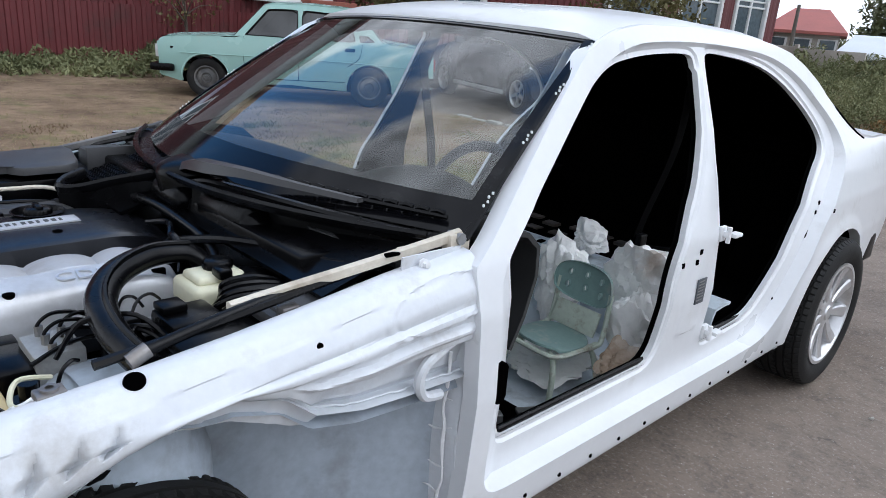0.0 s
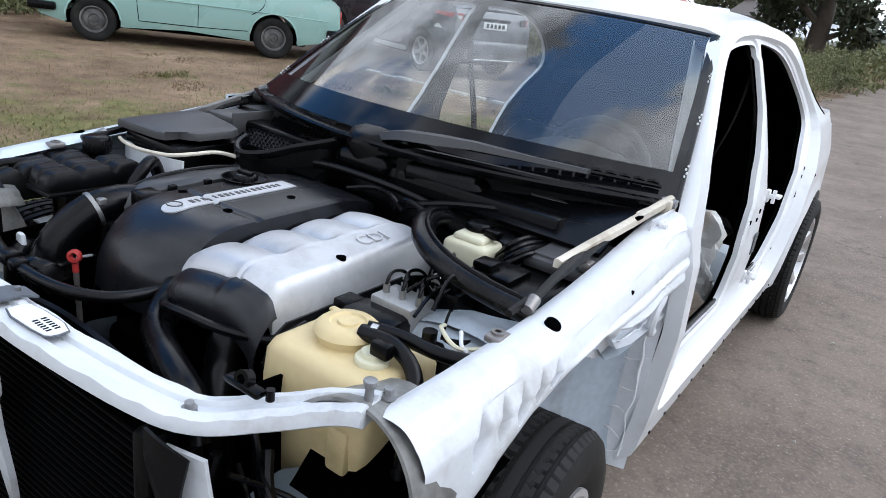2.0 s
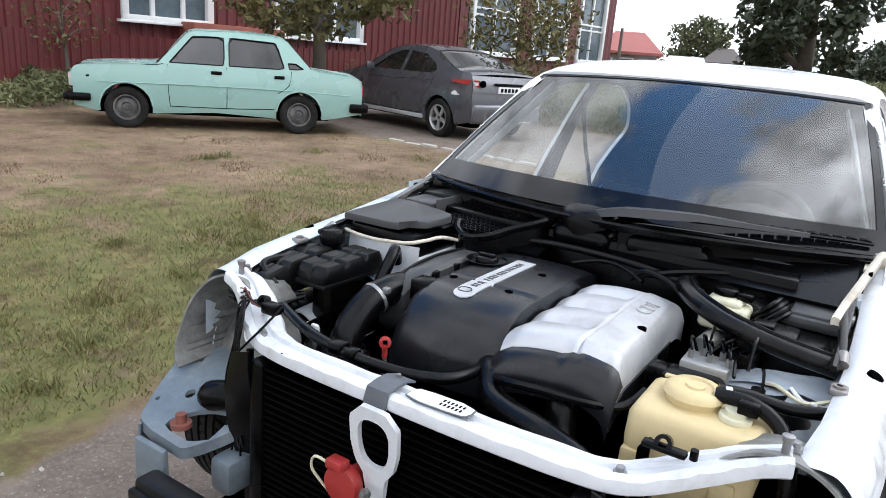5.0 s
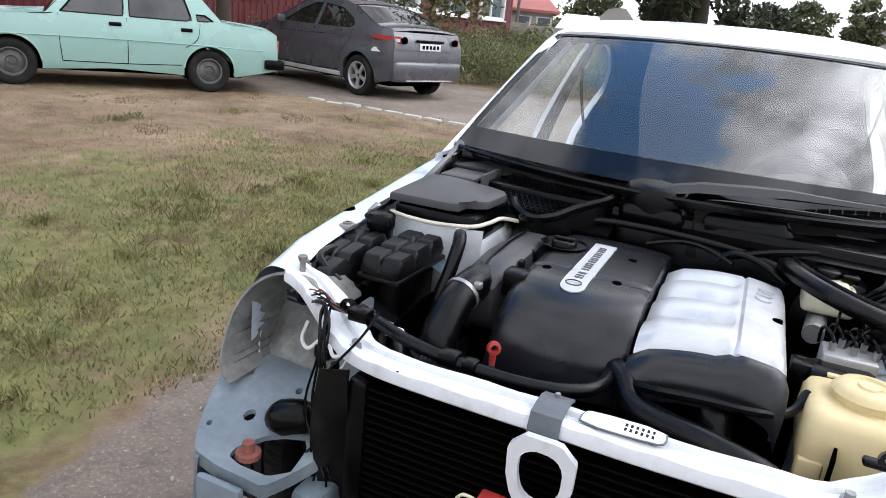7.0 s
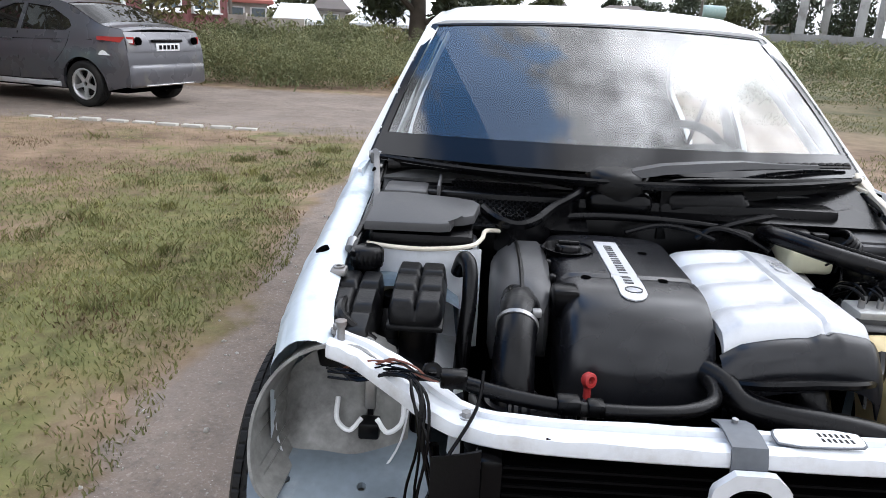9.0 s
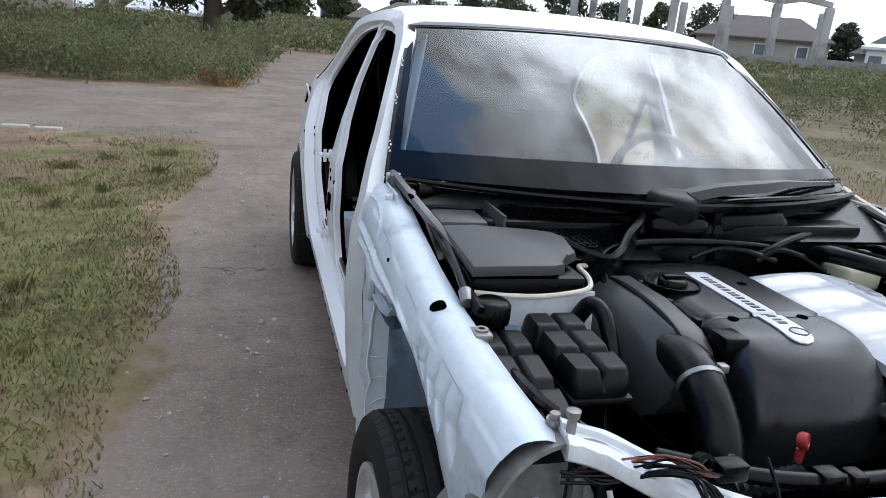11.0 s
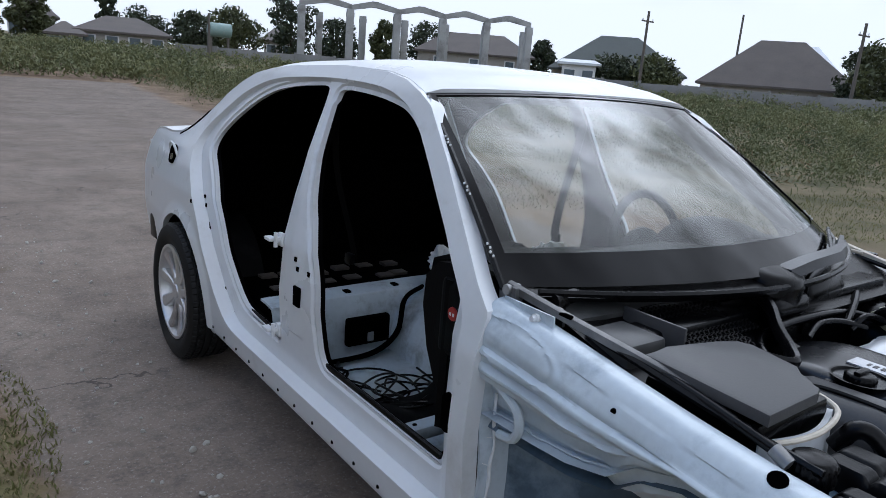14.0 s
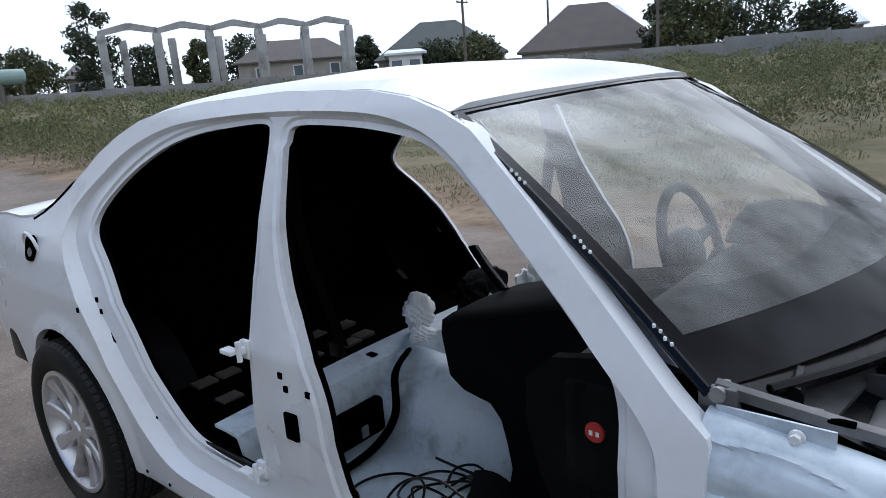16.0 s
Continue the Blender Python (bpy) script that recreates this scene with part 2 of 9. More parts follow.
DUSTY = material("dusty_dark_grey_plastic", (0.046, 0.046, 0.048), 0.36, spec=0.35, vary=0.2, scale=6, fine=160, bump=0.08, dirt=(0.055, 0.054, 0.05), dirt_amount=0.3)
SHELF_BLUE = material("blue_grey_primer_steel", (0.150, 0.182, 0.210), 0.36, vary=0.25, scale=6, fine=50, bump=0.08, dirt=(0.30, 0.32, 0.33), dirt_amount=0.30, dirt_scale=6)
WIRE_RED = material("faded_red_brown_wire", (0.16, 0.055, 0.035), 0.5, vary=0.25, scale=20, fine=90)
WSEAL = material("white_sealant", (0.75, 0.76, 0.77), 0.7, vary=0.1, scale=25, fine=60, bump=0.3)
TAPE = material("faded_grey_strip", (0.09, 0.10, 0.115), 0.5, vary=0.2, scale=20, fine=90)
GLASS = glass_material("windscreen_glass", (0.80, 0.86, 0.85), alpha=0.05)
DARKGLASS = glass_material("tinted_glass", (0.02, 0.022, 0.024), alpha=0.03)
FRIT = material("black_glass_border", (0.004, 0.004, 0.005), 0.08, spec=0.2, vary=0.2, scale=4, fine=60, dirt=(0.03, 0.03, 0.03), dirt_amount=0.1)
PLASTIC_BAG = material("white_plastic_bag", (0.86, 0.86, 0.84), 0.35, vary=0.1, scale=12, fine=70, bump=0.4, dirt=(0.40, 0.24, 0.12), dirt_amount=0.25)
TEAL_WORN = material("worn_green_grey_paint", (0.25, 0.36, 0.34), 0.5, vary=0.15, scale=14, fine=70, bump=0.1, dirt=(0.45, 0.46, 0.42), dirt_amount=0.35, dirt_scale=9)
TEAL = material("mint_green_car_paint", (0.285, 0.465, 0.425), 0.28, vary=0.04, scale=2, fine=60, coat=0.4, dirt=(0.36, 0.42, 0.36), dirt_amount=0.12)
GRAPHITE = material("graphite_car_paint", (0.085, 0.086, 0.098), 0.28, metal=0.3, vary=0.06, scale=2, fine=90, coat=0.5, dirt=(0.16, 0.15, 0.13), dirt_amount=0.2)
CHROME = material("chrome_trim", (0.62, 0.62, 0.62), 0.15, metal=1.0, vary=0.05)
LAMP_RED = material("red_lamp_lens", (0.35, 0.02, 0.02), 0.12, vary=0.1, coat=0.5)
LAMP_CLEAR = material("clear_lamp_lens", (0.55, 0.55, 0.55), 0.1, vary=0.1, coat=0.5)


# ---- mesh helpers ----
def part(name, bm, mat, parent=None, label="", smooth=40):
    """Links a bmesh as one mesh object, under a thing or a part."""
    bmesh.ops.recalc_face_normals(bm, faces=bm.faces)
    me = bpy.data.meshes.new(name)
    bm.to_mesh(me)
    bm.free()
    me.materials.append(mat)
    if smooth:
        me.shade_smooth()
        me.set_sharp_from_angle(angle=radians(smooth))
    ob = new(name, me)
    if parent:
        ob.parent = parent
    if label:
        tagged(ob, label)
    return ob


def raw(name, verts, faces, mat, parent=None, label="", smooth=0):
    me = bpy.data.meshes.new(name)
    me.from_pydata(verts, [], faces)
    me.materials.append(mat)
    if smooth:
        me.shade_smooth()
        me.set_sharp_from_angle(angle=radians(smooth))
    ob = new(name, me)
    if parent:
        ob.parent = parent
    if label:
        tagged(ob, label)
    return ob


def thing(name, label, category, m=None, group="", kind=""):
    ob = new(name)
    ob.empty_display_size = 0.1
    if m is not None:
        ob.matrix_world = m
    return tagged(ob, label, category, group, kind)


def join(*bms):
    """Adds the later bmeshes to the first."""
    first = bms[0]
    for other in bms[1:]:
        me = bpy.data.meshes.new("tmp")
        other.to_mesh(me)
        other.free()
        first.from_mesh(me)
        bpy.data.meshes.remove(me)
    return first


def box(x0, x1, y0, y1, z0, z1, r=0.01, seg=2, m=None, top=1.0):
    """A box with rounded edges; top < 1 narrows its upper face."""
    bm = bmesh.new()
    bmesh.ops.create_cube(bm, size=1.0)
    for v in bm.verts:
        k = top if v.co.z > 0 else 1.0
        v.co = Vector(((x0 + x1) / 2 + v.co.x * (x1 - x0) * k, (y0 + y1) / 2 + v.co.y * (y1 - y0) * k, (z0 + z1) / 2 + v.co.z * (z1 - z0)))
    if r:
        bmesh.ops.bevel(bm, geom=bm.edges[:], offset=r, segments=seg, profile=0.5, affect="EDGES", clamp_overlap=True)
    if m is not None:
        bm.transform(m)
    return bm


def smooth_line(points, step=6, closed=False):
    """Catmull-Rom through the points."""
    p = [Vector(q) for q in points]
    out = []
    n = len(p)
    for i in range(n if closed else n - 1):
        a, b, c, d = (p[(i - 1) % n], p[i], p[(i + 1) % n], p[(i + 2) % n]) if closed else (p[max(i - 1, 0)], p[i], p[i + 1], p[min(i + 2, n - 1)])
        for k in range(step):
            t = k / step
            out.append(0.5 * (2 * b + (c - a) * t + (2 * a - 5 * b + 4 * c - d) * t * t + (3 * b - a - 3 * c + d) * t ** 3))
    if not closed:
        out.append(p[-1])
    return out


def tube(points, r, seg=10, step=6, flat=1.0, caps=True, ribs=0.0):
    """A round hose along a smooth line; r may be a list, one per point."""
    line = smooth_line(points, step)
    n = len(line)
    radii = [r] * n if not isinstance(r, (list, tuple)) else [float(np.interp(i / step, range(len(r)), r)) for i in range(n)]
    bm = bmesh.new()
    rings, up = [], Vector((0.13, 0.21, 0.97))
    for i, c in enumerate(line):
        d = (line[min(i + 1, n - 1)] - line[max(i - 1, 0)]).normalized()
        side = d.cross(up)
        side = side.normalized() if side.length > 1e-3 else Vector((1, 0, 0))
        up = side.cross(d).normalized()
        rr = radii[i] * (1 + (ribs if i % 2 else 0))
        rings.append([bm.verts.new(c + rr * (math.cos(a) * side + flat * math.sin(a) * up)) for a in (2 * math.pi * k / seg for k in range(seg))])
    for a, b in zip(rings, rings[1:]):
        for k in range(seg):
            bm.faces.new((a[k], a[(k + 1) % seg], b[(k + 1) % seg], b[k]))
    if caps:
        bm.faces.new(rings[0][::-1])
        bm.faces.new(rings[-1])
    return bm


def cyl(p0, p1, r0, r1=None, seg=20, bevel=0.0):
    bm = bmesh.new()
    p0, p1 = Vector(p0), Vector(p1)
    r1 = r0 if r1 is None else r1
    bmesh.ops.create_cone(bm, cap_ends=True, segments=seg, radius1=r0, radius2=r1, depth=(p1 - p0).length)
    if bevel:
        bmesh.ops.bevel(bm, geom=[e for e in bm.edges if len(e.link_faces) == 2 and any(len(f.verts) > 4 for f in e.link_faces)], offset=bevel, segments=2, profile=0.5, affect="EDGES")
    q = (p1 - p0).to_track_quat("Z", "Y").to_matrix().to_4x4()
    bm.transform(Matrix.Translation((p0 + p1) / 2) @ q)
    return bm


def lathe(profile, seg=32, m=None, arc=2 * math.pi):
    """Turns (radius, height) pairs round the z axis."""
    bm = bmesh.new()
    full = abs(arc - 2 * math.pi) < 1e-6
    rings = []
    for k in range(seg if full else seg + 1):
        a = arc * k / seg
        rings.append([bm.verts.new((r * math.cos(a), r * math.sin(a), h)) for r, h in profile])
    for k in range(len(rings) if full else len(rings) - 1):
        a, b = rings[k], rings[(k + 1) % len(rings)]
        for i in range(len(profile) - 1):
            try:
                bm.faces.new((a[i], b[i], b[i + 1], a[i + 1]))
            except ValueError:
                pass
    bmesh.ops.remove_doubles(bm, verts=bm.verts, dist=1e-5)
    if m is not None:
        bm.transform(m)
    return bm


def sheet(fn, nu, nv, thick=0.0, axis=None):
    """A surface from fn(u, v), u and v from 0 to 1, with an optional thickness along axis."""
    bm = bmesh.new()
    g = [[bm.verts.new(fn(i / nu, j / nv)) for j in range(nv + 1)] for i in range(nu + 1)]
    for i in range(nu):
        for j in range(nv):
            bm.faces.new((g[i][j], g[i + 1][j], g[i + 1][j + 1], g[i][j + 1]))
    if thick:
        thicken(bm, thick, axis)
    return bm


def thicken(bm, thick, axis=None):
    bm.normal_update()
    edges = [e for e in bm.edges if len(e.link_faces) == 1]
    old = list(bm.verts)
    shift = {v: (Vector(axis) if axis else v.normal) * thick for v in old}
    dup = {v: bm.verts.new(v.co - shift[v]) for v in old}
    for f in list(bm.faces):
        bm.faces.new([dup[v] for v in reversed(f.verts)])
    for e in edges:
        a, b = e.verts
        bm.faces.new((a, b, dup[b], dup[a]))


def loft(sections, cap=True, closed=True):
    bm = bmesh.new()
    rings = [[bm.verts.new(p) for p in s] for s in sections]
    n = len(rings[0])
    for a, b in zip(rings, rings[1:]):
        for k in range(n if closed else n - 1):
            bm.faces.new((a[k], a[(k + 1) % n], b[(k + 1) % n], b[k]))
    if cap and closed:
        bm.faces.new(rings[0][::-1])
        bm.faces.new(rings[-1])
    return bm


def prism(poly, h, m=None, r=0.0, seg=2):
    """A flat outline, a list of (x, y), raised to height h, with its upper edge rounded."""
    bm = bmesh.new()
    low = [bm.verts.new((x, y, 0)) for x, y in poly]
    high = [bm.verts.new((x, y, h)) for x, y in poly]
    n = len(poly)
    bm.faces.new(low[::-1])
    top = bm.faces.new(high)
    for k in range(n):
        bm.faces.new((low[k], low[(k + 1) % n], high[(k + 1) % n], high[k]))
    if r:
        bmesh.ops.bevel(bm, geom=list(top.edges), offset=r, segments=seg, profile=0.5, affect="EDGES")
    bmesh.ops.triangulate(bm, faces=[f for f in bm.faces if len(f.verts) > 4])
    if m is not None:
        bm.transform(m)
    return bm


def inside(poly, pts):
    """Which of the points lie in the polygon (numpy)."""
    poly, pts = np.asarray(poly), np.asarray(pts)
    x, y = pts[:, 0], pts[:, 1]
    hit = np.zeros(len(pts), bool)
    for (x0, y0), (x1, y1) in zip(poly, np.roll(poly, -1, 0)):
        cross = (y0 > y) != (y1 > y)
        with np.errstate(divide="ignore", invalid="ignore"):
            hit ^= cross & (x < (x1 - x0) * (y - y0) / (y1 - y0) + x0)
    return hit


def away(poly, pts):
    """The distance of points from a closed outline."""
    poly, pts = np.asarray(poly), np.asarray(pts)
    best = np.full(len(pts), 1e9)
    for a, b in zip(poly, np.roll(poly, -1, 0)):
        d = b - a
        t = np.clip(((pts - a) @ d) / max(d @ d, 1e-12), 0, 1)
        best = np.minimum(best, np.hypot(*(pts - a - t[:, None] * d).T))
    return best


def panel(outline, holes, grid, place, flange=0.05, rim=0.02, clear=0.012, creases=()):
    """A pressed sheet in the (y, z) plane with holes, laid on place(points) -> x; its edges turn inwards by flange and rim."""
    from mathutils.geometry import delaunay_2d_cdt
    loops = [np.array(outline)] + [np.array(h) for h in holes]
    pts, edges = [], []
    for lp in loops:
        s = len(pts)
        pts += lp.tolist()
        edges += [(s + k, s + (k + 1) % len(lp)) for k in range(len(lp))]
    lo, hi = loops[0].min(0), loops[0].max(0)
    g = np.stack(np.meshgrid(np.arange(lo[0], hi[0], grid), np.arange(lo[1], hi[1], grid), indexing="ij"), -1).reshape(-1, 2)
    ok = inside(loops[0], g) & (away(loops[0], g) > clear)
    for h in loops[1:]:
        ok &= ~inside(h, g) & (away(h, g) > clear)
    for lp in creases:
        lp = np.array(lp)
        ok &= away(lp, g) > clear * 0.7
        s = len(pts)
        pts += lp.tolist()
        edges += [(s + k, s + (k + 1) % len(lp)) for k in range(len(lp))]
    pts += g[ok].tolist()
    v2, _, f2, *_ = delaunay_2d_cdt([Vector(p) for p in pts], edges, [], 0, 1e-6)
    v2 = np.array([(p.x, p.y) for p in v2])
    mid = np.array([v2[list(f)].mean(0) for f in f2])
    keep = inside(loops[0], mid)
    for h in loops[1:]:
        keep &= ~inside(h, mid)
    xx = place(v2)
    bm = bmesh.new()
    vs = [bm.verts.new((x, p[0], p[1])) for x, p in zip(xx, v2)]
    for f, k in zip(f2, keep):
        if k:
            bm.faces.new([vs[i] for i in f])
    open_edges = [e for e in bm.edges if len(e.link_faces) == 1]
    hole_pts = np.concatenate(loops[1:]) if holes else np.zeros((0, 2))
    dup = {}
    for e in open_edges:
        for v in e.verts:
            if v not in dup:
                p = np.array([v.co.y, v.co.z])
                deep = flange if len(hole_pts) and np.hypot(*(hole_pts - p).T).min() < 1e-4 else rim
                dup[v] = bm.verts.new((v.co.x - deep * (1 if v.co.x > 0 else -1), v.co.y, v.co.z))
    for e in open_edges:
        a, b = e.verts
        bm.faces.new((a, b, dup[b], dup[a]))
    for v in [v for v in bm.verts if not v.link_faces]:
        bm.verts.remove(v)
    return bm


def rounded(points, step=5, turns=2):
    """A closed outline cut at its corners (Chaikin)."""
    p = [np.array(q, float) for q in points]
    for _ in range(turns):
        p = [q for a, b in zip(p, p[1:] + p[:1]) for q in (a * 0.75 + b * 0.25, a * 0.25 + b * 0.75)]
    return np.array(p)


def resample(poly, step):
    p = np.vstack([poly, poly[:1]])
    s = np.r_[0, np.cumsum(np.hypot(*np.diff(p, axis=0).T))]
    n = max(4, int(s[-1] / step))
    t = np.linspace(0, s[-1], n, endpoint=False)
    return np.stack([np.interp(t, s, p[:, 0]), np.interp(t, s, p[:, 1])], 1)


def mirror(bm):
    bm2 = bm.copy()
    for v in bm2.verts:
        v.co.x = -v.co.x
    bmesh.ops.reverse_faces(bm2, faces=bm2.faces)
    return bm2


def foliage(name, centres, sizes, mat, parent=None, label="", seed=1, aspect=2.2, up=0.35, lift=0.0):
    """Many small bent leaves, one quad pair each, at the given centres."""
    rng = np.random.default_rng(seed)
    n = len(centres)
    a = rng.normal(size=(n, 3))
    a[:, 2] += up
    a /= np.linalg.norm(a, axis=1)[:, None]
    b = np.cross(a, rng.normal(size=(n, 3)))
    b /= np.linalg.norm(b, axis=1)[:, None] + 1e-9
    c = np.asarray(centres) + [0, 0, lift]
    s = np.asarray(sizes)[:, None]
    v = np.stack([c - a * s, c + b * s / aspect, c + a * s, c - b * s / aspect], 1).reshape(-1, 3)
    f = np.arange(4 * n).reshape(-1, 4)
    me = bpy.data.meshes.new(name)
    me.from_pydata(v.tolist(), [], f.tolist())
    me.materials.append(mat)
    ob = new(name, me)
    if parent:
        ob.parent = parent
    if label:
        tagged(ob, label)
    return ob


def rise(x, y):
    """The height of the land: level round the car, rising gently towards the distance."""
    r = math.hypot(x - 0.5, y - 1.0) if not isinstance(x, np.ndarray) else np.hypot(x - 0.5, y - 1.0)
    k = np.maximum(0.0, r - 12.0)
    return np.where(k < 90, 0.030 * k * k / (k + 12.0), 0.030 * 90 * 90 / 102.0)


# ---- ground ----
def ground_material():
    """Worn asphalt lanes, trodden earth and short grass on one sheet, told apart by ragged borders in the plan."""
    m = bpy.data.materials.new("yard_ground")
    m.use_nodes = True
    n, l = m.node_tree.nodes, m.node_tree.links
    b = n["Principled BSDF"]
    b.inputs["Roughness"].default_value = 0.92
    b.inputs["Specular IOR Level"].default_value = 0.25
    geo = n.new("ShaderNodeNewGeometry")
    sep = n.new("ShaderNodeSeparateXYZ")
    l.new(geo.outputs["Position"], sep.inputs["Vector"])

    def noise_at(scale, detail=5.0, rough=0.55):
        t = n.new("ShaderNodeTexNoise")
        t.inputs["Scale"].default_value, t.inputs["Detail"].default_value, t.inputs["Roughness"].default_value = scale, detail, rough
        l.new(geo.outputs["Position"], t.inputs["Vector"])
        return t.outputs["Fac"]

    def calc(op, a, b_=0.0, c=0.0):
        t = n.new("ShaderNodeMath")
        t.operation = op
        for i, v in enumerate((a, b_, c)):
            if isinstance(v, (int, float)):
                t.inputs[i].default_value = v
            else:
                l.new(v, t.inputs[i])
        return t.outputs["Value"]

    def step(v, lo, hi):
        t = n.new("ShaderNodeMapRange")
        t.inputs["From Min"].default_value, t.inputs["From Max"].default_value = lo, hi
        l.new(v, t.inputs["Value"])
        return t.outputs["Result"]

    def tint(a, b_, fac):
        t = n.new("ShaderNodeMix")
        t.data_type = "RGBA"
        for key, v in (("A", a), ("B", b_)):
            if isinstance(v, tuple):
                t.inputs[key].default_value = (*v, 1)
            else:
                l.new(v, t.inputs[key])
        l.new(fac, t.inputs["Factor"])
        return t.outputs["Result"]

    wobble = calc("MULTIPLY_ADD", noise_at(0.9, 6), 0.9, -0.45)
    ragged = calc("MULTIPLY_ADD", noise_at(7.0, 4), 0.24, -0.12)
    x = calc("ADD", calc("ADD", sep.outputs["X"], wobble), ragged)
    y = calc("ADD", calc("ADD", sep.outputs["Y"], calc("MULTIPLY", wobble, -1.2)), ragged)
    # the lane under the car, and the one that leaves it behind the car
    bend = calc("SUBTRACT", x, calc("MULTIPLY", calc("MAXIMUM", calc("SUBTRACT", sep.outputs["Y"], 9.0), 0.0), 0.060))
    lane = calc("MULTIPLY", step(bend, -1.56, -1.46), step(calc("ADD", bend, calc("MULTIPLY", step(sep.outputs["Y"], 26.0, 30.0), 40.0)), 3.35, 3.05))
    skew = calc("MULTIPLY_ADD", x, 0.08, y)
    side = calc("MULTIPLY", calc("MULTIPLY", step(skew, 6.7, 7.0), step(skew, 12.2, 11.8)), step(x, 0.2, -0.2))
    lanes = calc("MAXIMUM", lane, side)
    # colours
    stones = n.new("ShaderNodeTexVoronoi")
    stones.inputs["Scale"].default_value = 70.0
    l.new(geo.outputs["Position"], stones.inputs["Vector"])
    asphalt = tint((0.172, 0.136, 0.111), (0.248, 0.202, 0.166), step(noise_at(1.1, 7, 0.6), 0.35, 0.65))
    asphalt = tint(asphalt, (0.42, 0.385, 0.34), calc("MULTIPLY", step(noise_at(70.0, 4, 0.7), 0.55, 0.66), 0.55))
    asphalt = tint(asphalt, (0.055, 0.050, 0.046), calc("MULTIPLY", step(calc("ADD", calc("MULTIPLY", noise_at(3.4, 8, 0.75), 0.6), calc("MULTIPLY", noise_at(60.0, 4), 0.4)), 0.49, 0.60), 0.38))
    asphalt = tint(asphalt, (0.105, 0.090, 0.078), calc("MULTIPLY", step(noise_at(11.0, 7, 0.72), 0.50, 0.64), 0.45))
    asphalt = tint(asphalt, (0.250, 0.210, 0.180), calc("MULTIPLY", step(noise_at(0.45, 6, 0.6), 0.52, 0.66), 0.55))
    asphalt = tint(asphalt, (0.55, 0.52, 0.47), calc("MULTIPLY", step(stones.outputs["Distance"], 0.16, 0.10), step(noise_at(23.0, 2), 0.60, 0.64)))
    seams = n.new("ShaderNodeTexVoronoi")
    seams.feature = "DISTANCE_TO_EDGE"
    seams.inputs["Scale"].default_value = 0.55
    drift = n.new("ShaderNodeVectorMath")
    drift.operation = "ADD"
    wander = n.new("ShaderNodeTexNoise")
    wander.inputs["Scale"].default_value, wander.inputs["Detail"].default_value = 2.5, 6.0
    l.new(geo.outputs["Position"], wander.inputs["Vector"])
    l.new(geo.outputs["Position"], drift.inputs[0])
    l.new(wander.outputs["Color"], drift.inputs[1])
    l.new(drift.outputs["Vector"], seams.inputs["Vector"])
    crack = calc("MULTIPLY", step(seams.outputs["Distance"], 0.006, 0.002), step(noise_at(0.9, 4), 0.50, 0.60))
    asphalt = tint(asphalt, (0.045, 0.040, 0.036), calc("MULTIPLY", crack, 0.7))
    earth = tint((0.110, 0.070, 0.043), (0.310, 0.225, 0.150), step(noise_at(0.9, 9, 0.70), 0.36, 0.66))
    earth = tint(earth, (0.085, 0.055, 0.034), calc("MULTIPLY", step(noise_at(5.0, 8, 0.72), 0.52, 0.64), 0.6))
    earth = tint(earth, (0.40, 0.34, 0.27), calc("MULTIPLY", step(noise_at(60.0, 3), 0.62, 0.72), 0.5))
    grass = tint((0.090, 0.098, 0.034), (0.180, 0.170, 0.066), step(noise_at(6.0, 7, 0.7), 0.35, 0.65))
    grass = tint(grass, (0.23, 0.175, 0.085), step(noise_at(1.6, 6, 0.6), 0.52, 0.68))
    grass = tint(grass, (0.075, 0.050, 0.026), calc("MULTIPLY", step(noise_at(3.1, 8, 0.72), 0.50, 0.62), 0.8))
    # earth lies bare where the cars drive in, grass covers the strip by the lane
    bare = calc("ADD", step(calc("MULTIPLY_ADD", y, -0.55, sep.outputs["X"]), -3.4, -7.6), calc("MULTIPLY_ADD", noise_at(1.3, 9, 0.7), 4.4, -2.2))
    verge = calc("MULTIPLY", step(calc("ADD", x, calc("MULTIPLY", wobble, 0.8)), -1.90, -1.50), 0.8)
    soil = tint(grass, earth, step(calc("MAXIMUM", bare, verge), 0.30, 0.80))
    far_field = tint(soil, tint((0.075, 0.074, 0.034), (0.20, 0.16, 0.095), step(noise_at(0.5, 9, 0.70), 0.38, 0.62)), step(sep.outputs["X"], 4.6, 6.5))
    l.new(tint(far_field, asphalt, lanes), b.inputs["Base Color"])
    bump = n.new("ShaderNodeBump")
    bump.inputs["Strength"].default_value, bump.inputs["Distance"].default_value = 0.45, 0.006
    l.new(calc("ADD", noise_at(140.0, 3), calc("MULTIPLY", noise_at(38.0, 4), 0.5)), bump.inputs["Height"])
    l.new(bump.outputs["Normal"], b.inputs["Normal"])
    return m


def make_ground():
    ring = np.r_[np.linspace(0, 12, 25), np.geomspace(13, 1500, 34)]
    around = 96
    verts, faces = [(0.5, 1.0, 0.0)], []
    for r in ring[1:]:
        for k in range(around):
            a = 2 * math.pi * k / around
            x, y = 0.5 + r * math.cos(a), 1.0 + r * math.sin(a)
            verts.append((x, y, float(rise(x, y)) + 0.0))
    for k in range(around):
        faces.append((0, 1 + k, 1 + (k + 1) % around))
    for i in range(len(ring) - 2):
        s, t = 1 + i * around, 1 + (i + 1) * around
        for k in range(around):
            faces.append((s + k, t + k, t + (k + 1) % around, s + (k + 1) % around))
    ob = raw("ground", verts, faces, ground_material(), smooth=60)
    return tagged(ob, "worn asphalt lanes with trodden earth and short dry grass", "ground", kind="structure")


ground = make_ground()

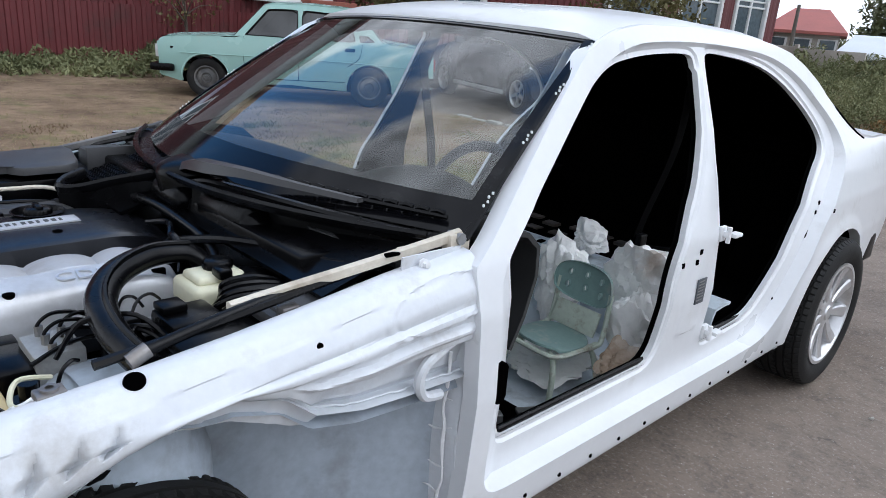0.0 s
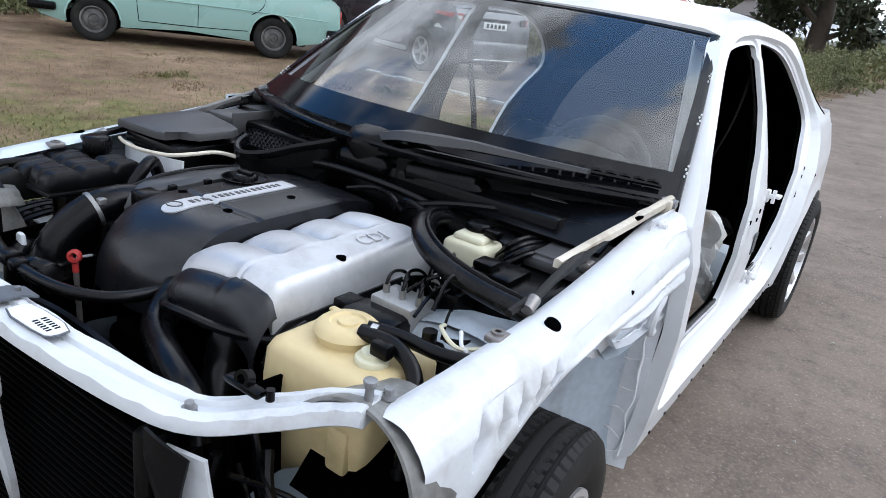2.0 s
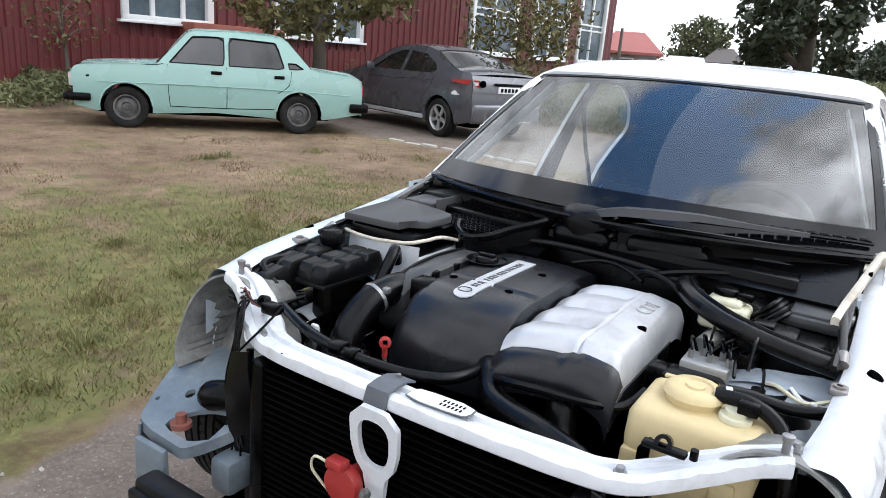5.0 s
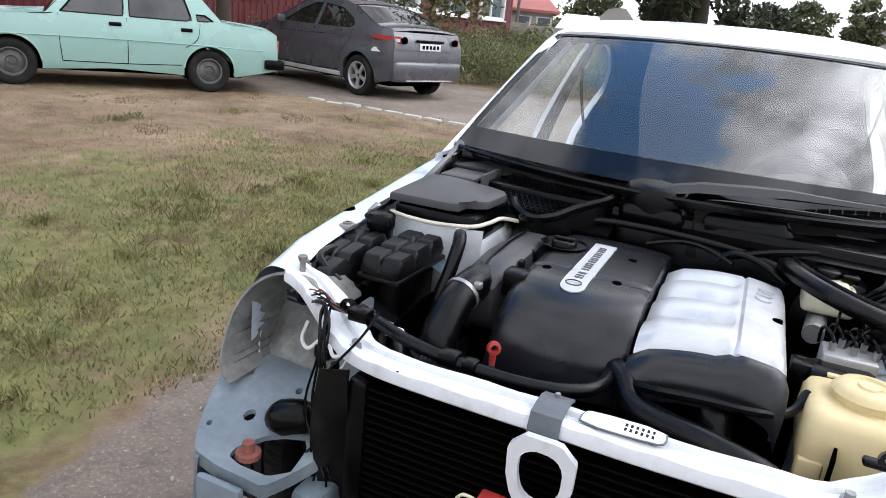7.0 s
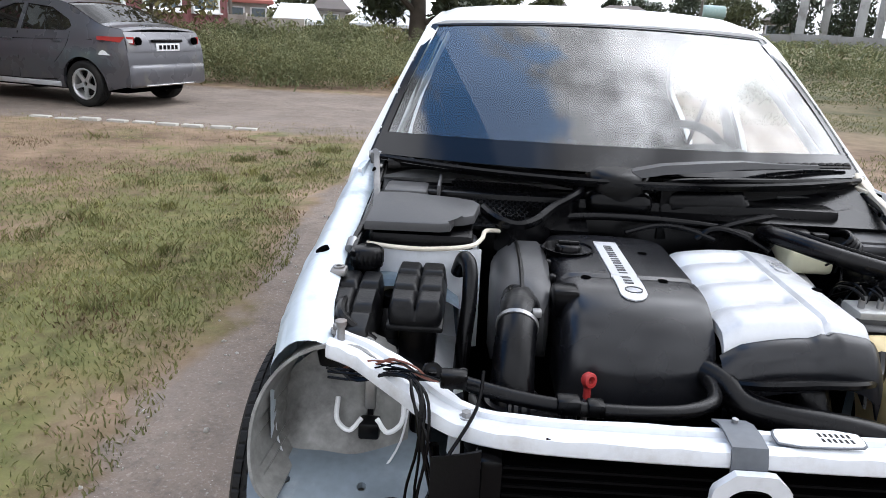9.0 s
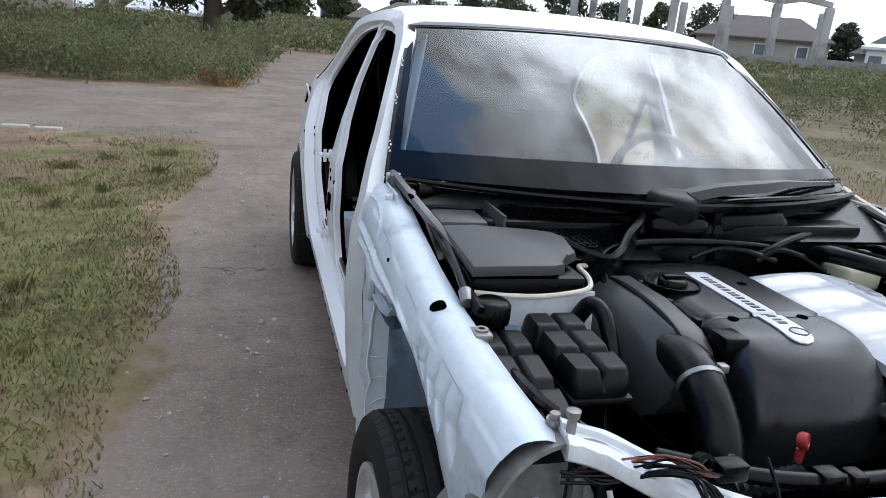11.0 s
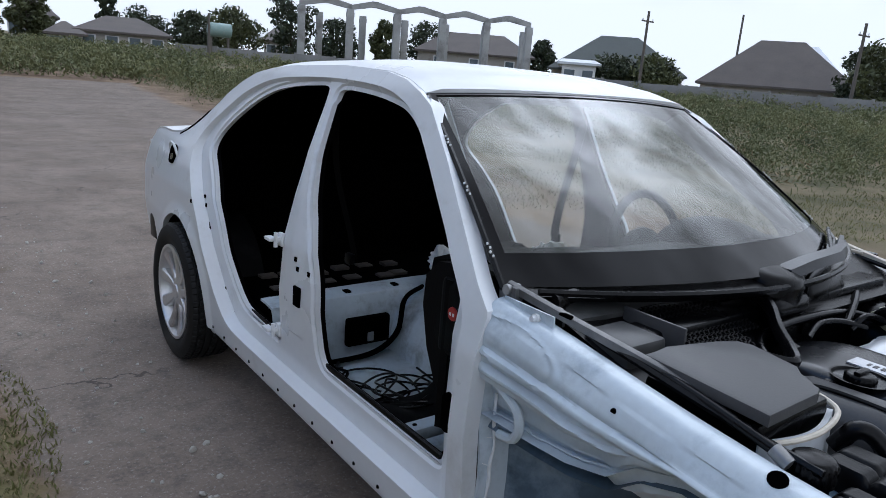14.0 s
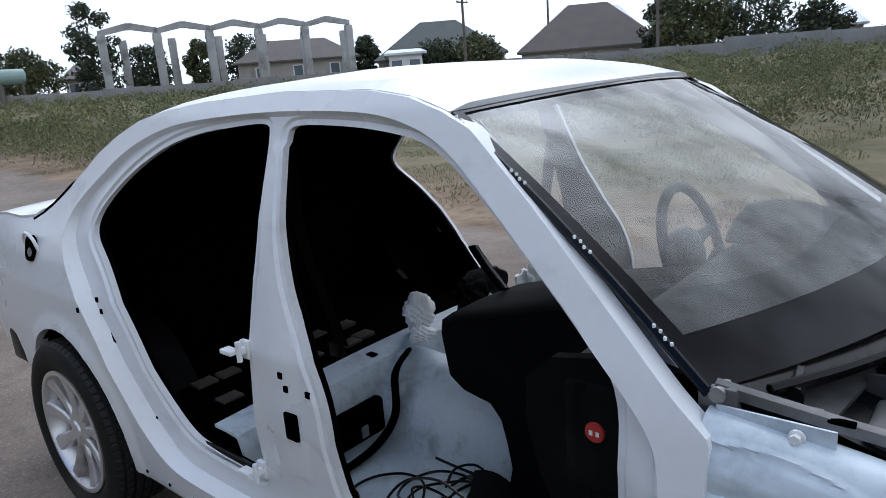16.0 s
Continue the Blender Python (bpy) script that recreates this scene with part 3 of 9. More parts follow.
# ---- the white car shell: front axle at y = 0, rear axle at y = 2.83, x to its left ----
sedan = thing("sedan_car", "white stripped sedan without doors, bonnet or bumpers on the asphalt", "car")
AXLE = 2.833
FRONT_DOOR = rounded([(0.872, 0.91), (0.862, 0.79), (0.860, 0.62), (0.856, 0.452), (0.93, 0.450), (1.40, 0.450), (1.525, 0.450), (1.552, 0.58), (1.562, 0.70), (1.60, 0.80),
                      (1.66, 0.90), (1.735, 1.056), (1.767, 1.2), (1.785, 1.29), (1.77, 1.314), (1.60, 1.310), (1.46, 1.298), (1.32, 1.272), (1.17, 1.168), (1.06, 1.080), (0.93, 0.978)])
REAR_DOOR = rounded([(1.850, 1.30), (1.87, 1.320), (2.02, 1.310), (2.16, 1.297), (2.30, 1.270), (2.43, 1.224), (2.55, 1.165), (2.63, 1.11), (2.70, 1.045), (2.705, 0.99), (2.60, 0.91), (2.53, 0.835), (2.44, 0.73),
                     (2.37, 0.63), (2.29, 0.535), (2.20, 0.455), (2.12, 0.438), (1.90, 0.428), (1.836, 0.428), (1.842, 0.57), (1.830, 0.70), (1.826, 0.80), (1.828, 0.97), (1.842, 1.15)])
ARCH = [(AXLE + 0.345 * math.cos(a), 0.335 + 0.345 * math.sin(a)) for a in np.linspace(math.radians(197), math.radians(-8), 22)]
TOP = [(3.66, 0.93), (3.60, 0.985), (3.45, 1.000), (3.25, 1.003), (3.10, 1.020), (3.01, 1.065), (2.90, 1.14), (2.75, 1.232), (2.62, 1.290), (2.49, 1.333), (2.35, 1.358), (2.20, 1.374),
       (1.85, 1.389), (1.53, 1.382), (1.40, 1.364), (1.30, 1.336), (1.22, 1.302), (1.06, 1.180), (0.92, 1.064), (0.77, 0.940), (0.715, 0.90)]
SIDE = [(0.715, 0.205), (1.2, 0.2), (2.0, 0.2), (2.44, 0.205), (2.50, 0.232)] + ARCH[1:] + [(3.20, 0.40), (3.33, 0.44), (3.55, 0.47), (3.65, 0.53), (3.675, 0.75)] + TOP
SIDE = resample(np.array(SIDE), 0.014)
FRONT_DOOR, REAR_DOOR = resample(FRONT_DOOR, 0.013), resample(REAR_DOOR, 0.013)


def shell_x(y, z):
    """Half the width of the outer skin."""
    base = np.interp(z, [0.19, 0.22, 0.26, 0.34, 0.45, 0.62, 0.80, 0.90, 0.96, 1.02, 1.34, 1.40], [0.765, 0.788, 0.800, 0.812, 0.822, 0.832, 0.822, 0.795, 0.772, 0.745, 0.607, 0.560])
    back = np.clip((y - 2.7) / 0.95, 0, 1)
    return base - 0.065 * back ** 2 - np.where(z > 0.98, 0.05 * np.clip((y - 2.2) / 0.8, 0, 1) ** 2 * np.clip((z - 0.98) / 0.2, 0, 1), 0)


def ease(d, lo, hi):
    t = np.clip((d - lo) / (hi - lo), 0, 1)
    return t * t * (3 - 2 * t)


# the outline of the pressed recess in which the doors sat, and its inner foot
RECESS = resample(rounded([(0.772, 0.50), (0.776, 0.41), (0.792, 0.365), (0.835, 0.345), (0.95, 0.343), (1.5, 0.340), (2.10, 0.335), (2.26, 0.345), (2.36, 0.42), (2.46, 0.55), (2.55, 0.68), (2.66, 0.80), (2.79, 0.92), (2.835, 1.01), (2.80, 1.09), (2.66, 1.185), (2.53, 1.252), (2.36, 1.305), (2.20, 1.330), (1.86, 1.348), (1.55, 1.342), (1.42, 1.325),
                           (1.29, 1.282), (1.15, 1.180), (1.00, 1.055), (0.86, 0.945), (0.79, 0.88), (0.775, 0.80), (0.772, 0.65)], turns=2), 0.011)
RECESS_N = np.roll(RECESS, -1, 0) - np.roll(RECESS, 1, 0)
RECESS_N = np.stack([-RECESS_N[:, 1], RECESS_N[:, 0]], 1) / np.hypot(*RECESS_N.T)[:, None]
RECESS_FOOT = RECESS + RECESS_N * 0.013


def grown(loop, by):
    """The outline moved outwards."""
    d_ = np.roll(loop, -1, 0) - np.roll(loop, 1, 0)
    n_ = np.stack([d_[:, 1], -d_[:, 0]], 1) / np.hypot(*d_.T)[:, None]
    area_ = np.sum(loop[:, 0] * np.roll(loop[:, 1], -1) - np.roll(loop[:, 0], -1) * loop[:, 1])
    return loop + n_ * by * (1 if area_ > 0 else -1)


def skin(p):
    x = shell_x(p[:, 0], p[:, 1])
    d = np.minimum(away(FRONT_DOOR, p), away(REAR_DOOR, p))
    deep = np.interp(p[:, 1], [0.3, 0.4, 0.9, 1.1, 1.4], [0.040, 0.052, 0.046, 0.024, 0.013]) * np.clip((p[:, 0] - 0.76) / 0.10, 0.45, 1)
    inn = inside(RECESS, p)
    x = x - deep * np.where(inn, np.clip(away(RECESS, p) / 0.012, 0, 1), 0)
    # the lowered lip next to the openings
    x = x - 0.007 * np.clip((0.021 - d) / 0.008, 0, 1)
    arch = np.abs(np.hypot(p[:, 0] - AXLE, p[:, 1] - 0.335) - 0.345)
    x = x + 0.012 * (1 - ease(arch, 0.0, 0.06)) * (p[:, 1] > 0.25) * (p[:, 0] > 2.45)
    # middle pillar: a rounded bead between the two openings
    mid_ = np.clip(1 - np.abs(p[:, 0] - (1.70 + 0.10 * np.clip(p[:, 1] - 0.6, 0, 1))) / 0.07, 0, 1)
    x = x + 0.010 * mid_ ** 0.6 * ((p[:, 1] > 0.5) & (p[:, 1] < 1.27))
    # sill: the hanging seam below a crease
    x = x - 0.020 * (1 - ease(p[:, 1], 0.215, 0.245)) * (p[:, 0] < 2.5)
    return x


side_bm = panel(SIDE, [FRONT_DOOR, REAR_DOOR], 0.011, skin, flange=0.018, rim=0.042, clear=0.009, creases=[RECESS, RECESS_FOOT] + [grown(q, k) for q in (FRONT_DOOR, REAR_DOOR) for k in (0.013, 0.021)])
side_r = mirror(side_bm)
part("body_side", side_bm, WHITE, sedan, "white painted pressed steel side with two empty door openings", 28)
part("body_side", side_r, WHITE, sedan, "white painted pressed steel side with two empty door openings", 28)
del side_bm, side_r


def lining(p):
    return skin(p) - 0.034


# Lining kept black throughout for the dark cabin.
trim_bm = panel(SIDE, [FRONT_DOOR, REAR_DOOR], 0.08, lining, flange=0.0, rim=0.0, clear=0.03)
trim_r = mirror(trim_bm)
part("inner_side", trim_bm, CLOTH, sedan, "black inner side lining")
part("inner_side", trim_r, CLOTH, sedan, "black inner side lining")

ROOF_EDGE = np.array(TOP[::-1])


def roof_pt(y, v, crown):
    z = float(np.interp(y, ROOF_EDGE[:, 0], ROOF_EDGE[:, 1]))
    x = float(shell_x(np.array([y]), np.array([z]))[0]) - (0.018 if 0.9 < y < 2.9 else 0.0)
    k = 1 - abs(v) ** 2.6
    return x * v, y, z + crown * k


def roof_fn(u, v):
    v = 2 * v - 1
    y = (1.29 - 0.075 * (1 - v * v)) * (1 - u) + (2.56 - 0.02 * (1 - v * v)) * u
    x, y2, z = roof_pt(max(y, 1.29), v, float(np.interp(y, [1.2, 1.45, 1.8, 2.3, 2.6], [0.015, 0.026, 0.032, 0.030, 0.022])))
    return x, y, z - (0.010 if abs(v) > 0.985 else 0)


part("roof", sheet(roof_fn, 30, 26, 0.012), WHITE, sedan, "white painted roof panel")


def liner_fn(u, v):
    x, y, z = roof_fn(0.02 + 0.97 * u, 0.03 + 0.94 * v)
    return x, y, z - 0.03


# Black headliner, darkened further for the cabin's shade.
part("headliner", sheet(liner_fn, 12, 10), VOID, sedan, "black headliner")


def back_fn(u, v):
    v = 2 * v - 1
    y = 2.56 - 0.02 * (1 - v * v) + u * (0.50 + 0.10 * (1 - v * v))
    x, y2, z = roof_pt(y, v, 0.010 * (1 - u) + 0.012)
    return x, y, z


def deck_fn(u, v):
    v = 2 * v - 1
    y0 = 3.06 + 0.10 * (1 - v * v)
    y = y0 + u * (3.66 + 0.05 * (1 - v * v) - y0)
    x, y2, z = roof_pt(y, v, 0.02)
    return x, y, z - 0.03 * max(0, u - 0.9) / 0.1


# Rear window is opaque black, so no light reaches the cabin from behind.
part("rear_window", sheet(back_fn, 10, 16, 0.005), FRIT, sedan, "opaque black rear window")
# Black sheet added against light leaking past the rear window.
part("cabin_light_stop", sheet(lambda u, v: (lambda p: (p[0] * 1.01, p[1], p[2] - 0.015))(back_fn(-0.04 + 1.16 * u, v)), 8, 8, 0.012), VOID, sedan, "added black sheet that stops light at the rear window")
part("boot_lid", sheet(deck_fn, 12, 16, 0.01), WHITE, sedan, "white painted boot lid")
part("tail_panel", sheet(lambda u, v: ((2 * v - 1) * (0.725 - 0.02 * u), 3.655 + 0.05 * (1 - (2 * v - 1) ** 2), 0.47 + 0.45 * (1 - u)), 4, 10, 0.02), WHITE, sedan)


# windscreen
def screen(u, v, off=0.0):
    u = 2 * u - 1
    low = Vector((0.738 * u, 0.50 + 0.235 * u * u, 0.965 - 0.018 * u * u))
    high = Vector((0.592 * u, 1.210 + 0.073 * u * u, 1.350 - 0.021 * u * u))
    p = low.lerp(high, v)
    n = Vector((0.30 * u, -0.50, 0.85)).normalized()
    return p + n * (0.018 * math.sin(math.pi * v) * (1 - 0.3 * u * u) + off)


wind = part("windscreen", sheet(lambda u, v: screen(u, v), 26, 14), GLASS, sedan, "clear windscreen with dusty film", 60)
wind.visible_shadow = False


def band(u0, u1, v0, v1, nu, nv, off=0.003):
    return sheet(lambda u, v: screen(u0 + (u1 - u0) * u, v0 + (v1 - v0) * v, off), nu, nv)


part("border", join(band(0, 1, 0, 0.135, 26, 3), band(0, 0.017, 0.135, 1, 2, 12), band(0.983, 1, 0.135, 1, 2, 12), band(0, 1, 0.988, 1, 26, 1)), FRIT, wind, "black printed edge of the windscreen")
part("windscreen_seal", join(tube([screen(0, v, -0.004) for v in np.linspace(0, 1, 8)], 0.009, 6, 3), tube([screen(1, v, -0.004) for v in np.linspace(0, 1, 8)], 0.009, 6, 3),
                             tube([screen(u, 1, -0.004) for u in np.linspace(0, 1, 9)], 0.008, 6, 3)), RUBBER, sedan)

# floor, firewall and tub
part("floor_pan", box(-0.72, 0.72, 0.55, 2.30, 0.19, 0.225, 0.005), BLUE_FLOOR, sedan, "pale blue painted floor pan")
part("tunnel", box(-0.13, 0.13, 0.62, 2.30, 0.20, 0.42, 0.05, 3), BLUE_FLOOR, sedan, "pale blue painted gearbox tunnel")
# Bench base and bulkhead near-black to carry the cabin's deep shade.
part("rear_bench_base", box(-0.70, 0.70, 2.12, 2.85, 0.22, 0.455, 0.04, 3), VOID, sedan, "rear seat base in black felt, darkened for cabin shade")
part("bulkhead", sheet(lambda u, v: ((2 * v - 1) * (0.70 - 0.08 * u), 2.75 + 0.12 * u, 0.44 + 0.54 * u), 3, 4, 0.01), VOID, sedan, "bulkhead in black felt, darkened for cabin shade")
# Black shelf with an upright sheet added to stop light from the boot.
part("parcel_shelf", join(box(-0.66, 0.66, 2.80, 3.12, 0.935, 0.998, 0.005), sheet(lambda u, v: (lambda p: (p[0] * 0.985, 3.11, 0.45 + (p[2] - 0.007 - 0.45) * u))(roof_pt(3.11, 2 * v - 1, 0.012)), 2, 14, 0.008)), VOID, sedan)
part("firewall", join(box(-0.56, 0.56, 0.47, 0.55, 0.20, 0.90, 0.01), box(-0.50, 0.50, 0.30, 0.50, 0.20, 0.30, 0.02)), BLACK, sedan, "dark firewall")


# ---- front aprons ----
RAIL = [(-0.29, 0.712, 0.797), (-0.25, 0.716, 0.803), (-0.14, 0.735, 0.822), (0.0, 0.745, 0.836), (0.10, 0.750, 0.845), (0.25, 0.752, 0.862), (0.40, 0.752, 0.882), (0.55, 0.750, 0.903), (0.735, 0.748, 0.925)]
R_Y, R_X, R_Z = (np.array([r[i] for r in RAIL]) for i in range(3))
ARCH_F = [(-0.29, 0.36), (-0.25, 0.43), (-0.22, 0.50), (-0.18, 0.57), (-0.12, 0.645), (-0.04, 0.712), (0.05, 0.752), (0.14, 0.776), (0.22, 0.780), (0.30, 0.755), (0.36, 0.705), (0.46, 0.680), (0.56, 0.672), (0.735, 0.665)]
A_Y, A_Z = np.array(ARCH_F).T


def apron_pt(y, s):
    """s from 0 (inner edge of the rail) over the top and outer face down to the arch edge at 1, and inwards to 1.2."""
    xr, zr, za = float(np.interp(y, R_Y, R_X)), float(np.interp(y, R_Y, R_Z)), float(np.interp(y, A_Y, A_Z))
    inner = xr - 0.050
    out = xr + 0.050 + 0.008 * float(np.clip((0.2 - y) / 0.5, 0, 1))
    if s < 0.30:
        t = s / 0.30
        return inner + (xr - inner) * t, y, zr - 0.012 * (1 - t) + 0.006 * math.sin(math.pi * t)
    if s < 0.55:
        t = (s - 0.30) / 0.25
        return xr + (out - xr) * t ** 0.8, y, zr - 0.055 * t ** 1.6
    if s <= 1.0:
        t = (s - 0.55) / 0.45
        z0 = zr - 0.055
        return out - 0.012 * t + 0.010 * math.sin(math.pi * t), y, z0 + (za - z0) * t
    t = (s - 1.0) / 0.2
    return out - 0.012 - 0.035 * t, y, za + 0.004 * t


def dents(x, y, z, s):
    """Pressed shapes: three sharp ribs and a lidded dome towards the windscreen, slanting hollows at the front, a folded rim."""
    if 0.30 < s < 1.0:
        ramp = float(np.clip((y - 0.20 - 0.25 * max(0, s - 0.7)) / 0.10, 0, 1)) * float(np.clip((0.725 - y) / 0.03, 0, 1))
        wave = math.sin((z - 0.752 - 0.07 * (y - 0.45)) * 2 * math.pi / 0.040)
        x += 0.0085 * math.tanh(2.2 * wave) * ramp * float(np.clip((0.80 - s) / 0.05, 0, 1)) * float(np.clip((s - 0.58) / 0.05, 0, 1))
        x -= 0.034 * float(ease(np.array(s), 0.79, 0.85)) * float(ease(np.array(y), 0.30, 0.40))
        lid = ((y - 0.625) / 0.110) ** 2 + ((s - 0.56) / 0.130) ** 2
        if lid < 1:
            x += 0.003 * min(1.0, 6.0 * (1 - lid))
            z -= 0.003 * min(1.0, 6.0 * (1 - lid))
        elif lid < 1.5:
            x += 0.003 * math.sin(math.pi * (lid - 1) / 0.5)
        fold = 0.93 if y < 0.33 else 0.95
        if s > fold:
            x -= 0.007 * min(1.0, (s - fold) / 0.02)
    for cy in (-0.165, -0.112, -0.060, -0.008, 0.040):
        d = abs(y - cy + 0.11 * (s - 0.55)) / 0.024 + abs(s - 0.60 - 0.10 * (cy + 0.1)) / 0.150
        if d < 1:
            k = (1 - d) * (1 - d) * (3 - 2 * (1 - d)) * 1.0
            x -= 0.024 * k
            z -= 0.018 * k
    # a wandering dent or two
    x += 0.003 * math.sin(23 * y + 4) * math.sin(11 * s) * (1 if 0.45 < s < 0.95 else 0)
    return x, y, z


def apron(sign):
    nu, s_list = 260, [0, 0.08, 0.16, 0.24, 0.28] + [0.30 + 0.0125 * k for k in range(57)] + [1.06, 1.2]
    bm = bmesh.new()
    grid = []
    for i in range(nu + 1):
        y = -0.29 + (0.735 + 0.29) * i / nu
        grid.append([bm.verts.new((lambda p: (sign * p[0], p[1], p[2]))(dents(*apron_pt(y, s), s))) for s in s_list])
    for a, b in zip(grid, grid[1:]):
        for k in range(len(s_list) - 1):
            bm.faces.new((a[k], a[k + 1], b[k + 1], b[k]))
    return bm


def wheelhouse(sign):
    """The inner wall of the front wheel well: a flat front, then a big pressed bulge that swells towards the hinge pillar."""
    def fn(u, v):
        y = 0.05 + 0.675 * u
        za = float(np.interp(y, A_Y, A_Z)) - 0.035 * float(ease(np.array(y), 0.05, 0.2))
        xo = float(np.interp(y, R_Y, R_X)) + 0.02
        inner = 0.44 + 0.165 * float(ease(np.array(y), 0.12, 0.22)) + 0.13 * max(0.0, (y - 0.42) / 0.30) ** 1.6
        if v < 0.30:
            t = v / 0.30
            return sign * (xo - (xo - inner) * t ** 0.8), y, za + 0.035 * math.sin(math.pi * t) - 0.02 * t
        t = (v - 0.30) / 0.70
        dent = 0.022 * math.exp(-((y - 0.36) / 0.09) ** 2 - ((t - 0.25) / 0.2) ** 2) + 0.010 * math.sin(9 * y + 5 * t)
        return sign * (inner - 0.03 * t + dent + 0.05 * t ** 3 * float(ease(np.array(y), 0.3, 0.6))), y, za - 0.02 - (za - 0.22) * t
    return sheet(fn, 60, 30)


def arch_flange(sign):
    """The second skin under the arch edge, spot-welded, with shallow ribs."""
    def fn(u, v):
        y = -0.10 + 0.825 * u
        za, xo = float(np.interp(y, A_Y, A_Z)), float(np.interp(y, R_Y, R_X)) + 0.043
        drop = 0.012 + 0.055 * float(ease(np.array(y), -0.05, 0.30)) - 0.05 * float(ease(np.array(y), 0.30, 0.42))
        rib = 0.004 * (1 if math.sin(48 * y) > 0.82 else 0)
        return sign * (xo - 0.022 - 0.020 * v + rib), y, za + 0.010 - drop * v
    return sheet(fn, 110, 6, 0.003)


for sign, tone in ((1, "white"), (-1, "bluish white")):
    skin_paint = WHITE_ROUGH if sign > 0 else WHITE_BLUE
    ap = part("front_apron", apron(sign), skin_paint, sedan, f"bare fender apron in rough {tone} paint", 32)
    part("apron_hole", cyl((sign * 0.749, 0.083, 0.832), (sign * 0.7555, 0.081, 0.8447), 0.0155, seg=20), VOID, ap, "round black hole")
    part("wheelhouse", wheelhouse(sign), GREY_WELL if sign > 0 else WELL_SHADED, sedan, "grey wheel well lining with overspray" if sign > 0 else "wheel well lining coloured dark blue for its shade, with pale overspray", 40)
    part("arch_flange", arch_flange(sign), skin_paint, sedan, "white inner flange under the wheel arch", 30)
    for hy, hz, hr in ((0.36, 0.835, 0.006), (0.30, 0.815, 0.005)):
        hx = max(apron_pt(hy, q)[0] for q in (0.5, 0.7, 0.9)) if hz < 0.75 else apron_pt(hy, 0.5)[0]
        part("weld_hole", cyl((sign * (hx - 0.03), hy, hz), (sign * (hx + 0.003), hy, hz + 0.001), hr, seg=12), VOID, sedan)
    # panel between wheel well and hinge pillar
    post = sheet(lambda u, v: (sign * (0.66 + 0.125 * u), 0.722 - 0.035 * (1 - u) + 0.012 * math.sin(9 * v) * u, 0.19 + 0.60 * v), 12, 16, 0.01)
    part("pillar_panel", post, skin_paint, sedan, "white panel in front of the hinge pillar")

# front cross beam
BEAM = [(-0.66, -0.275, 0.805), (-0.60, -0.29, 0.790), (-0.52, -0.335, 0.762), (-0.44, -0.385, 0.738), (-0.34, -0.425, 0.742), (-0.15, -0.455, 0.757), (0.0, -0.462, 0.762), (0.15, -0.455, 0.757),
        (0.34, -0.428, 0.745), (0.43, -0.395, 0.738), (0.52, -0.335, 0.760), (0.60, -0.29, 0.788), (0.66, -0.275, 0.805)]


def beam():
    line = smooth_line(BEAM, 5)
    rings = []
    for i, c in enumerate(line):
        d = (line[min(i + 1, len(line) - 1)] - line[max(i - 1, 0)]).normalized()
        ahead = Vector((d.y, -d.x, 0)).normalized()
        w1, w2 = 0.003 * math.sin(2.1 * i), 0.004 * math.sin(1.3 * i + 1)
        prof = [(0.040 + w1, -0.012), (0.037 + w1, -0.001), (0.021, 0.004 + w2 * 0.3), (0.017, -0.004), (-0.006, -0.005), (-0.010, 0.003), (-0.024, 0.002 + w2 * 0.3), (-0.030, -0.012), (-0.048 + w2 * 0.6, -0.014), (-0.053 + w2 * 0.6, -0.020), (-0.049, -0.032), (0.030, -0.032), (0.040, -0.024)]
        rings.append([c + ahead * a + Vector((0, 0, h)) for a, h in prof])
    return loft(rings)


beam_part = part("front_beam", beam(), WHITE_ROUGH, sedan, "dented white upper radiator beam", 30)

